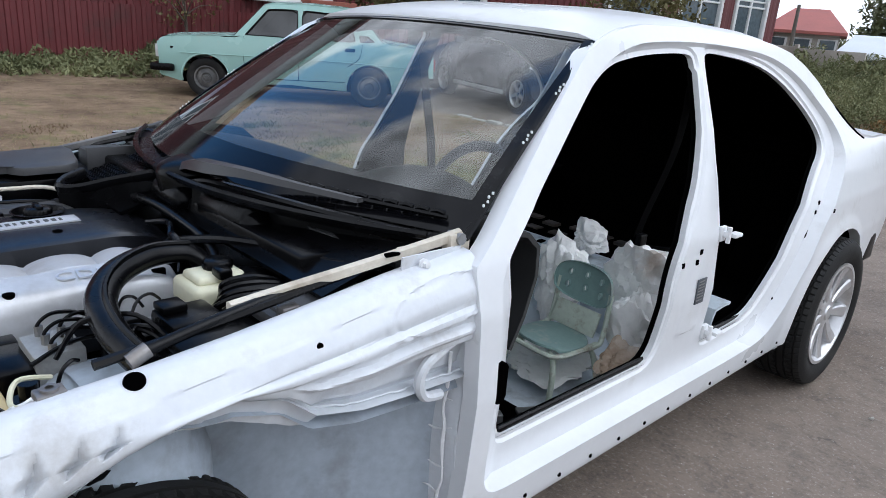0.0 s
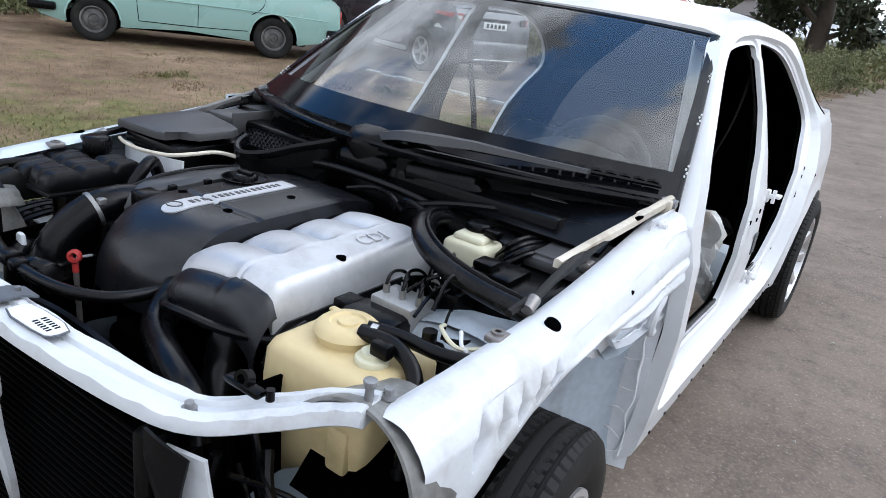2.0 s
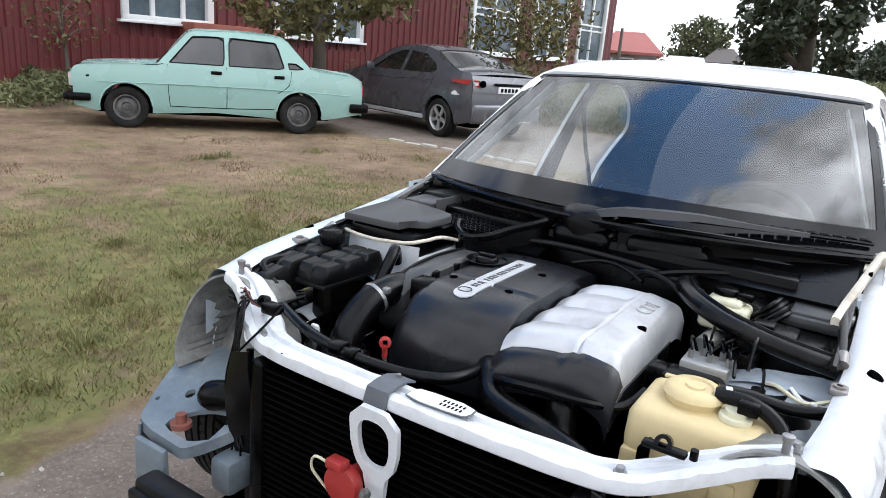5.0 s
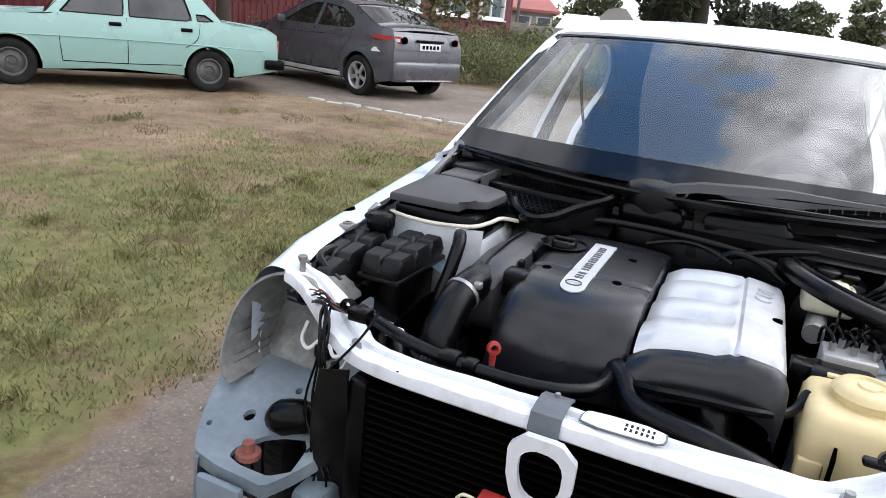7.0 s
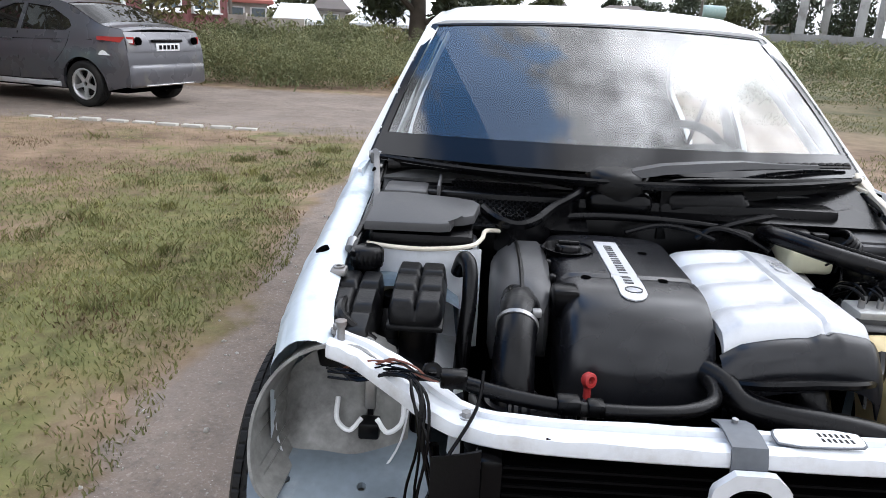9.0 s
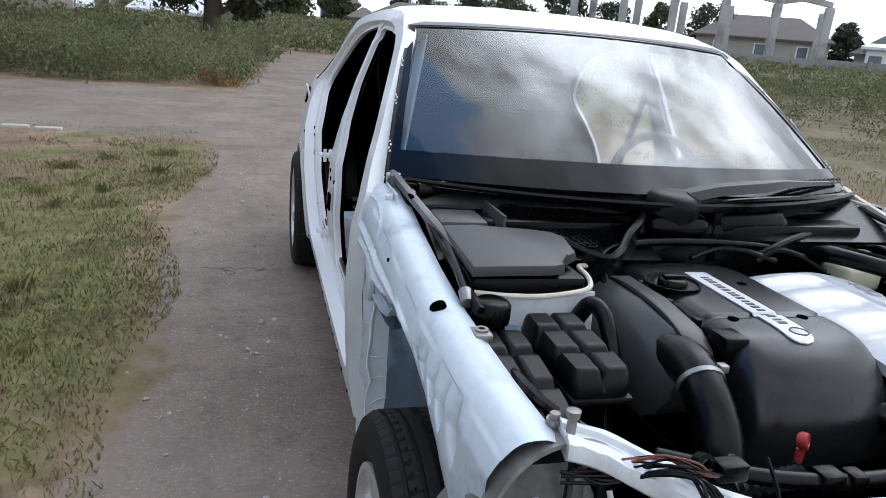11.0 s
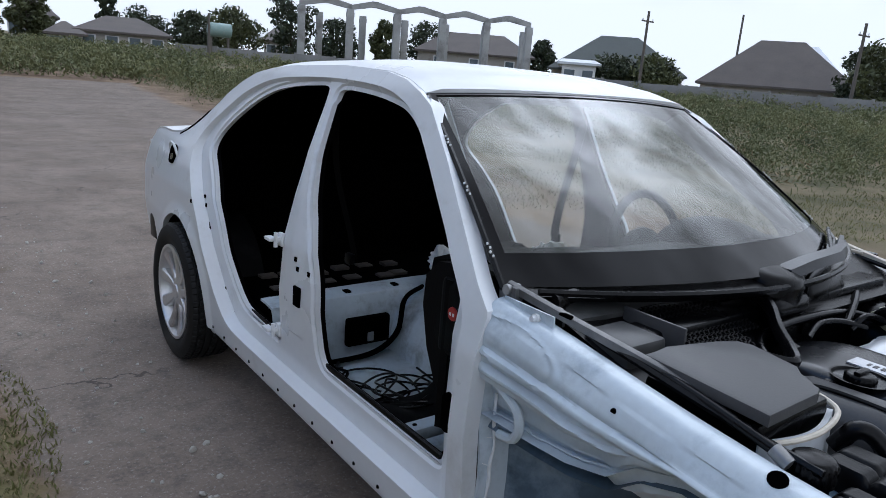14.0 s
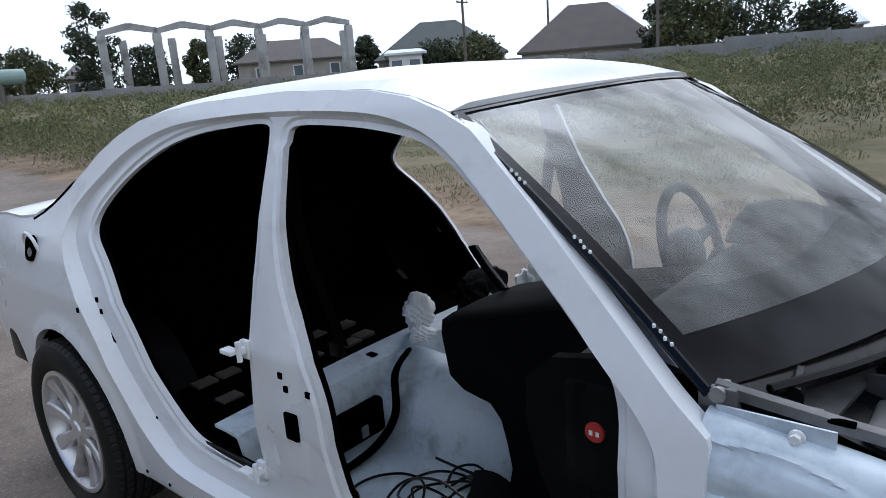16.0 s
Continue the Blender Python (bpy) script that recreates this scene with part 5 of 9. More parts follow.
part("scuttle_lip", tube([(-0.675, 0.640, 0.935), (-0.55, 0.655, 0.938), (-0.40, 0.625, 0.938), (-0.26, 0.575, 0.935), (-0.16, 0.535, 0.930), (-0.130, 0.490, 0.925), (-0.155, 0.440, 0.912), (-0.215, 0.385, 0.890), (-0.265, 0.325, 0.868), (-0.315, 0.290, 0.862), (-0.365, 0.320, 0.870), (-0.395, 0.375, 0.880)], 0.011, 8, flat=1.5), RUBBER, sedan, "black rubber lip round the air intake")
part("scuttle_wall", sheet(lambda u, v: (lambda p: (p[0], p[1] - 0.008, p[2] - 0.075 * v))(smooth_line([(-0.13, 0.49, 0.92), (-0.155, 0.44, 0.91), (-0.215, 0.385, 0.888), (-0.265, 0.325, 0.866), (-0.315, 0.29, 0.86), (-0.365, 0.32, 0.868)], 5)[min(25, int(u * 25))]), 25, 3, 0.006), BLACK, sedan)
part("screen_ledge", sheet(lambda u, v: ((2 * u - 1) * 0.70, 0.455 + 0.215 * (2 * u - 1) ** 2 + 0.06 * v, 0.945 + 0.012 * v - 0.004 * (2 * u - 1) ** 2), 24, 3, 0.01), BLACK, sedan, "black ledge below the windscreen", 50)
part("ledge_seal", tube([((2 * u - 1) * 0.70, 0.452 + 0.215 * (2 * u - 1) ** 2, 0.951) for u in np.linspace(0, 1, 12)], 0.008, 6, 4), RUBBER, sedan)

# wiper
wiper = part("wiper_housing", join(lathe([(0.0, 0.020), (0.050, 0.018), (0.076, 0.010), (0.086, -0.006), (0.088, -0.09)], 32, Matrix.Translation((-0.032, 0.520, 0.962)) @ Matrix.Rotation(radians(9), 4, "X")), box(-0.12, 0.06, 0.44, 0.55, 0.86, 0.925, 0.03, 3)), BLACK, sedan, "glossy black domed wiper drive cover", 50)
part("arm", loft([[(x + dx, y + dy, z + dz) for dx, dy, dz in ((0, -w, 0), (0, -w * 0.6, h), (0, w * 0.6, h), (0, w, 0))] for x, y, z, w, h in ((0.0, 0.505, 0.958, 0.034, 0.020), (0.08, 0.490, 0.978, 0.032, 0.022), (0.20, 0.480, 0.992, 0.030, 0.022), (0.29, 0.500, 0.999, 0.020, 0.018), (0.42, 0.560, 0.993, 0.011, 0.012), (0.55, 0.615, 0.988, 0.009, 0.010))]), DUSTY, wiper, "dusty black wiper arm", 50)
blade = bmesh.new()
for k in range(14):
    t0, t1 = k / 14, (k + 0.8) / 14
    a, b = Vector((0.26, 0.512, 1.003)).lerp(Vector((0.695, 0.725, 0.985)), t0), Vector((0.26, 0.512, 1.003)).lerp(Vector((0.695, 0.725, 0.985)), t1)
    join(blade, tube([a, (a + b) / 2 + Vector((0, 0, 0.003)), b], 0.006, 6, 2))
join(blade, tube([(0.26, 0.512, 0.992), (0.48, 0.605, 0.990), (0.695, 0.725, 0.978)], 0.006, 6, 4))
part("blade", blade, RUBBER, wiper, "black wiper blade")
blower = part("blower_cover", join(box(0.075, 0.335, 0.475, 0.60, 0.845, 0.925, 0.035, 4), cyl((0.10, 0.52, 0.892), (0.310, 0.528, 0.892), 0.052, seg=26, bevel=0.012)), BLACK, sedan, "rounded black blower cover", 50)
part("trough_lip", tube([(0.06, 0.475, 0.935), (0.12, 0.49, 0.952), (0.25, 0.52, 0.955), (0.45, 0.575, 0.952), (0.60, 0.63, 0.948), (0.67, 0.66, 0.945)], 0.010, 8), RUBBER, sedan, "black rubber strip along the scuttle")
part("trough_wall", sheet(lambda u, v: (0.08 + 0.60 * u, 0.462 + 0.17 * u + 0.01 * v, 0.80 + 0.13 * v), 10, 4, 0.008), BLACK, sedan)

# hoses and pipes along the firewall
part("rear_hose", tube([(-0.33, 0.20, 0.80), (-0.31, 0.32, 0.835), (-0.24, 0.405, 0.852), (-0.10, 0.435, 0.862), (0.10, 0.435, 0.860), (0.25, 0.43, 0.846), (0.36, 0.40, 0.82)], 0.011, 10), RUBBER, sedan, "long black hose along the firewall")
part("heater_pipe", tube([(0.18, 0.40, 0.84), (0.30, 0.44, 0.868), (0.45, 0.50, 0.88), (0.56, 0.52, 0.882), (0.64, 0.55, 0.89), (0.67, 0.58, 0.885)], 0.010, 8), RUBBER, sedan)
part("fuel_line", tube([(-0.02, 0.40, 0.83), (0.06, 0.415, 0.85), (0.13, 0.395, 0.852), (0.20, 0.36, 0.835)], 0.007, 8), RUBBER, sedan)
part("line_loop", tube([(0.16, 0.38, 0.83), (0.20, 0.37, 0.862), (0.27, 0.36, 0.850), (0.33, 0.33, 0.82)], 0.008, 8), RUBBER, sedan)
part("big_duct", tube([(0.335, 0.385, 0.83), (0.322, 0.345, 0.862), (0.335, 0.27, 0.872), (0.390, 0.185, 0.868), (0.475, 0.130, 0.855), (0.580, 0.115, 0.838), (0.690, 0.125, 0.822)], 0.027, 14, flat=0.8), RUBBER, sedan, "large black hose looped over the left side")
part("duct_seam", tube([(0.330, 0.352, 0.884), (0.343, 0.27, 0.894), (0.396, 0.190, 0.890), (0.478, 0.137, 0.877), (0.58, 0.120, 0.860), (0.688, 0.130, 0.844)], 0.005, 6), BLACK, sedan)

# brake fluid reservoir and booster
res = part("brake_reservoir", join(box(0.365, 0.480, 0.295, 0.425, 0.775, 0.838, 0.014, 3), box(0.38, 0.46, 0.31, 0.41, 0.83, 0.852, 0.010)), PALE_CREAM, sedan, "pale yellowish brake fluid reservoir", 50)
cap("reservoir_cap", 0.411, 0.372, 0.850, 0.028, 0.020, BLACK, res, "black ribbed cap", 16)
part("level_plug", box(0.440, 0.478, 0.345, 0.372, 0.848, 0.868, 0.004), BLACK, res)
part("booster", lathe([(0, 0.10), (0.05, 0.10), (0.10, 0.08), (0.115, 0.04), (0.115, 0.0)], 26, Matrix.Translation((0.45, 0.44, 0.73)) @ Matrix.Rotation(radians(80), 4, "X")), BLACK, sedan)
part("master_cylinder", cyl((0.42, 0.42, 0.755), (0.40, 0.24, 0.745), 0.024, seg=14), CAST, sedan)
for k in range(4):
    part("brake_line", tube([(0.47 + 0.012 * k, 0.36 - 0.02 * k, 0.80), (0.52 + 0.01 * k, 0.33, 0.858 - 0.006 * k), (0.535 + 0.01 * k, 0.38, 0.868 - 0.008 * k), (0.53 + 0.015 * k, 0.46, 0.84)], 0.007, 8), RUBBER, sedan)
# relay box on the left
relay = part("relay_box", box(0.53, 0.69, 0.19, 0.56, 0.70, 0.815, 0.015), BLACK, sedan, "black relay box")
part("lid", join(box(0.545, 0.70, 0.345, 0.575, 0.815, 0.845, 0.012), box(0.56, 0.69, 0.36, 0.56, 0.84, 0.852, 0.006)), LID, relay, "dark grey hinged lid")
part("front_lid", box(0.525, 0.665, 0.19, 0.335, 0.79, 0.818, 0.010), BLACK, relay)
part("lid_clip", box(0.672, 0.698, 0.35, 0.385, 0.845, 0.868, 0.004), STEEL, relay)
# left suspension tower
part("strut_tower", join(lathe([(0.0, 0.06), (0.05, 0.06), (0.085, 0.05), (0.13, 0.0), (0.16, -0.10), (0.17, -0.35)], 28, Matrix.Translation((0.565, 0.10, 0.705))), box(0.47, 0.69, -0.04, 0.20, 0.60, 0.72, 0.04, 3)), GREY_WELL, sedan, "pale grey suspension tower", 50)
# hydraulic unit
abs_unit = part("hydraulic_unit", box(0.400, 0.500, 0.015, 0.095, 0.72, 0.790, 0.005), CAST, sedan, "cast alloy brake hydraulic block")
part("motor", box(0.375, 0.50, -0.045, 0.035, 0.66, 0.775, 0.015), BLACK, abs_unit)
part("connector", box(0.345, 0.385, -0.03, 0.02, 0.725, 0.775, 0.005), BLACK, abs_unit)
for k in range(5):
    x, y = 0.415 + 0.02 * k, 0.045 + 0.03 * (k % 2)
    part("brake_pipe", tube([(x, y, 0.79), (x, y, 0.812), (x - 0.01, y + 0.03, 0.822), (x - 0.015, y + 0.08, 0.805), (x - 0.01, y + 0.12, 0.76)], 0.0035, 6), BLACK, abs_unit)
    part("pipe_nut", cyl((x, y, 0.79), (x, y, 0.808), 0.007, seg=6), STEEL, abs_unit)
part("vacuum_valve", join(cyl((0.565, -0.01, 0.70), (0.565, -0.01, 0.755), 0.030, seg=18), cyl((0.565, -0.01, 0.755), (0.565, -0.01, 0.785), 0.014, seg=14)), RUBBER, sedan)
part("bonnet_cable", tube([(0.575, 0.02, 0.79), (0.60, -0.03, 0.81), (0.65, -0.05, 0.80), (0.70, -0.03, 0.815)], 0.004, 6), PALE_CREAM, sedan)

# clutter round the left suspension tower
part("sensor_block", join(box(0.475, 0.535, 0.12, 0.20, 0.72, 0.80, 0.008), box(0.48, 0.52, 0.13, 0.18, 0.80, 0.83, 0.005)), BLACK, sedan, "black sensor block")
part("fuse_carrier", join(box(0.50, 0.60, 0.20, 0.30, 0.74, 0.835, 0.010), box(0.505, 0.55, 0.205, 0.25, 0.835, 0.85, 0.004)), BLACK, sedan, "black fuse carrier")
part("tower_bolt_plate", lathe([(0.0, 0.012), (0.030, 0.012), (0.034, 0.004), (0.060, 0.0)], 20, Matrix.Translation((0.565, 0.10, 0.762))), STEEL, sedan)
for k in range(9):
    rng = random.Random(140 + k)
    p0 = Vector((rng.uniform(0.40, 0.62), rng.uniform(0.0, 0.26), rng.uniform(0.74, 0.80)))
    p3 = Vector((rng.uniform(0.42, 0.68), rng.uniform(0.05, 0.34), rng.uniform(0.74, 0.82)))
    up_ = Vector((0, 0, rng.uniform(0.02, 0.07)))
    part("thin_cable", tube([p0, p0.lerp(p3, 0.3) + up_, p0.lerp(p3, 0.7) + up_ * 0.8, p3], 0.0028 + 0.002 * rng.random(), 6, 5), RUBBER, sedan)
part("white_clip", tube([(0.62, 0.005, 0.80), (0.645, -0.03, 0.795), (0.67, -0.055, 0.805)], 0.004, 6), WSEAL, sedan)

# washer tank
secs = []
for z, x0, x1, y0, y1 in ((0.30, 0.41, 0.58, -0.21, -0.08), (0.60, 0.385, 0.60, -0.225, -0.055), (0.665, 0.372, 0.612, -0.232, -0.045), (0.70, 0.368, 0.616, -0.230, -0.038), (0.750, 0.370, 0.614, -0.226, -0.036), (0.764, 0.376, 0.608, -0.220, -0.042), (0.770, 0.388, 0.596, -0.208, -0.054)):
    c = 0.02
    secs.append([(x0 + c, y0, z), (x1 - c, y0, z), (x1 - c * 0.3, y0 + c * 0.3, z), (x1, y0 + c, z), (x1, y1 - c, z), (x1 - c * 0.3, y1 - c * 0.3, z), (x1 - c, y1, z), (x0 + c, y1, z), (x0 + c * 0.3, y1 - c * 0.3, z), (x0, y1 - c, z), (x0, y0 + c, z), (x0 + c * 0.3, y0 + c * 0.3, z)])
wash = loft(secs)
washer = part("washer_tank", wash, CREAM, sedan, "cream translucent washer fluid tank", 45)
part("lid", lathe([(0.0, 0.036), (0.018, 0.037), (0.020, 0.033), (0.030, 0.033), (0.033, 0.037), (0.048, 0.035), (0.056, 0.028), (0.060, 0.020), (0.053, 0.018), (0.052, 0.0)], 36, Matrix.Translation((0.466, -0.120, 0.766))), CREAM, washer, "round cream snap lid")
part("tab", box(0.400, 0.425, -0.100, -0.086, 0.790, 0.796, 0.002, m=None), CREAM, washer)
part("level_sensor", join(cyl((0.550, -0.150, 0.762), (0.550, -0.150, 0.781), 0.030, seg=22, bevel=0.004), cyl((0.550, -0.150, 0.781), (0.550, -0.150, 0.790), 0.020, seg=18)), PALE_CREAM, washer, "pale level sensor")
part("plug", box(0.551, 0.588, -0.163, -0.142, 0.788, 0.815, 0.004), BLACK, washer)
for a in (0.38, 0.55):
    part("rib", box(a + 0.012 - 0.022, a + 0.012 + 0.022, -0.238, -0.21, 0.60, 0.685, 0.008), CREAM, washer)
part("washer_hose", tube([(0.508, -0.118, 0.805), (0.56, -0.095, 0.802), (0.63, -0.075, 0.79), (0.70, -0.055, 0.795)], 0.0125, 10), RUBBER, sedan, "black hose to the washer tank")
part("washer_hose", tube([(0.505, -0.13, 0.800), (0.57, -0.125, 0.800), (0.625, -0.135, 0.775), (0.655, -0.17, 0.72), (0.66, -0.19, 0.62)], 0.0145, 10), RUBBER, sedan, "black hose to the washer tank")
part("hose_clip", tube([(0.520, -0.122, 0.803), (0.531, -0.118, 0.803)], 0.0155, 12, 2), ALLOY, sedan)

# radiator hoses, dipstick, fan shroud
part("radiator_hose", tube([(0.020, -0.145, 0.715), (0.055, -0.185, 0.712), (0.085, -0.235, 0.690), (0.15, -0.275, 0.690), (0.24, -0.315, 0.695), (0.335, -0.345, 0.680), (0.37, -0.36, 0.62)], 0.029, 14), RUBBER, sedan, "wavy black radiator hose")
part("radiator_hose", tube([(0.205, -0.13, 0.715), (0.222, -0.17, 0.700), (0.235, -0.20, 0.64), (0.27, -0.24, 0.58), (0.30, -0.26, 0.45)], 0.036, 14), RUBBER, sedan, "thick black radiator hose")
part("small_hose", tube([(0.03, -0.16, 0.70), (0.11, -0.238, 0.735), (0.20, -0.248, 0.748), (0.28, -0.232, 0.745), (0.345, -0.180, 0.735), (0.375, -0.125, 0.76)], 0.009, 8), RUBBER, sedan)
part("cross_hose", tube([(-0.50, -0.27, 0.745), (-0.36, -0.325, 0.735), (-0.22, -0.345, 0.728), (-0.08, -0.335, 0.725), (0.0, -0.29, 0.722), (0.025, -0.22, 0.718), (0.018, -0.15, 0.715)], 0.013, 10), RUBBER, sedan, "black hose behind the front beam")
part("hose_union", join(box(-0.275, -0.235, -0.36, -0.325, 0.72, 0.748, 0.006), box(-0.225, -0.195, -0.362, -0.33, 0.72, 0.745, 0.006)), BLACK, sedan)
part("fan_shroud", join(sheet(lambda u, v: (-0.40 + 0.74 * u, -0.335 + 0.06 * v, 0.60 + 0.085 * math.sin(math.pi * (0.08 + 0.84 * u)) - 0.22 * v), 20, 4, 0.01), box(-0.40, 0.36, -0.36, -0.33, 0.25, 0.60, 0.01)), MATT, sedan, "black curved fan shroud")
stick = part("dipstick", tube([(-0.204, -0.232, 0.56), (-0.204, -0.236, 0.70)], 0.006, 8, 2), STEEL, sedan)
part("handle", lathe([(0.011, -0.008), (0.015, -0.002), (0.014, 0.008), (0.008, 0.009), (0.005, 0.0), (0.007, -0.007), (0.011, -0.008)], 18, Matrix.Translation((-0.204, -0.236, 0.726)) @ Matrix.Rotation(radians(75), 4, "X") @ Matrix.Rotation(radians(35), 4, "Y")), RED, stick, "red dipstick handle")
part("handle_stem", cyl((-0.204, -0.236, 0.69), (-0.204, -0.236, 0.710), 0.007, seg=10), RED, stick)
part("ribbed_hose", tube([(-0.34, -0.26, 0.655), (-0.28, -0.275, 0.675), (-0.23, -0.275, 0.68)], 0.026, 14, 10, ribs=0.12), RUBBER, sedan)
part("sheet_bracket", box(-0.455, -0.395, -0.255, -0.235, 0.56, 0.715, 0.008, top=0.7), WHITE_ROUGH, sedan)

# ---- front end ----
strap = part("beam_strap", sheet(lambda u, v: (-0.045 + 0.052 * u, float(np.interp(v, [0, 0.2, 0.4, 0.6, 0.8, 1], [-0.510, -0.509, -0.500, -0.470, -0.440, -0.412])), float(np.interp(v, [0, 0.2, 0.4, 0.6, 0.8, 1], [0.712, 0.748, 0.771, 0.775, 0.774, 0.764]))), 2, 15, 0.004), TAPE, sedan, "dark grey strap over the beam")
part("rivet", cyl((-0.019, -0.435, 0.77), (-0.019, -0.435, 0.779), 0.005, seg=10), STEEL, strap)
plate_o = rounded([(0.028, -0.487), (0.150, -0.482), (0.165, -0.47), (0.162, -0.432), (0.04, -0.436), (0.028, -0.45)], turns=1)
lab = part("label_plate", prism([tuple(q) for q in plate_o], 0.002, Matrix.Translation((0, 0, 0.7665)), 0.0005), TAPE, sedan, "white stamped label plate with dark rim")
inner_o = [(0.0965 + (a - 0.0965) * 0.955, -0.4595 + (b - -0.4595) * 0.90) for a, b in plate_o]
part("face", prism([tuple(q) for q in inner_o], 0.0012, Matrix.Translation((0, 0, 0.7685)), 0.0), WHITE, lab)
for k in range(6):
    for j in range(2):
        part("mark", box(0.098 + 0.0085 * k, 0.102 + 0.0085 * k, -0.470 + 0.014 * j, -0.461 + 0.014 * j, 0.7697, 0.7703, 0), BLACK, lab)
ring_o = rounded([(-0.058, 0.065), (0.058, 0.065), (0.055, -0.05), (0.018, -0.095), (0.016, -0.33), (-0.016, -0.33), (-0.018, -0.095), (-0.055, -0.05)], turns=1)
ring_i = rounded([(-0.036, 0.040), (0.036, 0.040), (0.038, -0.03), (0.020, -0.064), (-0.020, -0.064), (-0.038, -0.03)], turns=2)
ring_o, ring_i = resample(ring_o, 0.012), resample(ring_i, 0.010)
brace = panel(ring_o, [ring_i], 0.03, lambda p: np.full(len(p), 0.006), flange=0.012, rim=0.012, clear=0.008)
brace.transform(Matrix.Translation((-0.012, -0.510, 0.675)) @ Matrix.Rotation(radians(6), 4, "X") @ Matrix.Rotation(radians(-90), 4, "Z"))
part("lock_brace", brace, WHITE_ROUGH, sedan, "white ring-shaped bonnet lock brace")
bolt(-0.012, -0.530, 0.565, 0.007, STEEL, sedan, (0, -1, 0.1))
# latches and stops on the beam
for s in (1, -1):
    x = 0.478 * s
    lock = part("bonnet_catch", join(box(x - 0.04, x + 0.036, -0.363, -0.341, 0.770, 0.782, 0.005, m=None), lathe([(0.008, -0.008), (0.015, -0.008), (0.015, 0.008), (0.008, 0.008), (0.008, -0.008)], 16, Matrix.Translation((x - 0.005, -0.35, 0.784)) @ Matrix.Rotation(radians(70), 4, "X")), cyl((x + 0.045, -0.345, 0.770), (x + 0.045, -0.345, 0.788), 0.007, seg=12)), BLACK, sedan, "black bonnet catch")
    stop = part("bonnet_stop", join(cyl((0.648 * s, -0.275, 0.795), (0.648 * s, -0.275, 0.825), 0.007, seg=10), cyl((0.648 * s, -0.275, 0.820), (0.648 * s, -0.275, 0.833), 0.009, 0.011, seg=14, bevel=0.002)), STEEL, sedan, "bonnet rubber stop on a threaded pin")
    bolt(0.425 * s, -0.410, 0.737, 0.008, STEEL, sedan)
    bolt(0.66 * s, -0.245, 0.80, 0.008, STEEL, sedan)
    part("beam_slot", box(0.255 * s - 0.05, 0.255 * s + 0.05, -0.470, -0.464, 0.7405, 0.7455, 0.001, m=None), VOID, sedan)
    hinge = part("bonnet_mount", join(box(0.700 * s - 0.016, 0.700 * s + 0.016, -0.032, 0.008, 0.822, 0.836, 0.004), lathe([(0.006, 0), (0.012, 0), (0.012, 0.005), (0.006, 0.005)], 14, Matrix.Translation((0.700 * s, -0.012, 0.835)))), STEEL, sedan, "small steel bonnet mount")
# wiring on the right end of the beam
for k in range(7):
    rng = random.Random(k)
    o = [rng.uniform(-0.012, 0.012) for _ in range(12)]
    part("wiring", tube([(-0.66 + o[0], -0.30, 0.745 + o[1]), (-0.60 + o[2], -0.325, 0.755 + o[3]), (-0.53 + o[4], -0.365 + o[5], 0.785), (-0.50 + o[6], -0.405, 0.765 + o[7]), (-0.49 + o[8], -0.43, 0.69), (-0.475 + o[9] * 3.5, -0.44, 0.58), (-0.485 + o[10] * 4, -0.455, 0.46 + o[11] * 3)], 0.0026, 6, 5), RUBBER, sedan, "bundle of black wires")
for k in range(6):
    rng = random.Random(300 + k)
    o = [rng.uniform(-0.010, 0.010) for _ in range(9)]
    part("loose_wire", tube([(-0.63 + o[0], -0.305 + o[1], 0.752), (-0.585, -0.325 + o[2], 0.778 + o[3]), (-0.54 + o[4], -0.352, 0.798 + o[5]), (-0.505 + o[6], -0.375, 0.793 + o[7]), (-0.475 + o[8] * 2, -0.372, 0.778)], 0.0017, 6, 5), WIRE_RED if k % 2 else RUBBER, sedan, "frayed red-brown wire")
part("wiring_connector", box(-0.47, -0.425, -0.375, -0.345, 0.765, 0.792, 0.005), BLACK, sedan)
part("wire_whip", tube([(-0.40, -0.37, 0.80), (-0.41, -0.42, 0.76), (-0.45, -0.46, 0.70)], 0.003, 6), BLACK, sedan)

# radiator with fins, side shields
FIN = material("dull_black_fin", (0.0016, 0.0016, 0.0019), 0.6, vary=0.3, scale=20, fine=160, spec=0.06)
rad = part("radiator", box(-0.40, 0.40, -0.455, -0.415, 0.25, 0.695, 0.006), VOID, sedan, "black radiator core")
for k in range(26):
    z = 0.27 + 0.0165 * k
    part("fin", box(-0.385, 0.385, -0.4595, -0.453, z, z + 0.0045, 0), FIN, rad)
for s in (1, -1):
    part("radiator_tank", box(0.385 * s - 0.022, 0.385 * s + 0.022, -0.468, -0.41, 0.24, 0.70, 0.012), BLACK, sedan)
    part("side_shield", sheet(lambda u, v: (s * (0.40 + 0.075 * u), -0.44 + 0.03 * math.sin(5 * v + u), 0.26 + 0.46 * v - 0.03 * u), 5, 10, 0.006), MATT, sedan, "black plastic side shield")
part("horn", join(cyl((-0.075, -0.535, 0.555), (-0.075, -0.505, 0.555), 0.042, seg=24, bevel=0.008), cyl((-0.075, -0.505, 0.555), (-0.075, -0.47, 0.555), 0.02, seg=14), box(-0.10, -0.06, -0.55, -0.52, 0.595, 0.615, 0.004)), RED, sedan, "red horn behind the grille brace")
part("horn_wire", tube([(-0.095, -0.54, 0.60), (-0.125, -0.55, 0.61), (-0.14, -0.54, 0.57), (-0.11, -0.52, 0.52)], 0.003, 6), PALE_CREAM, sedan)

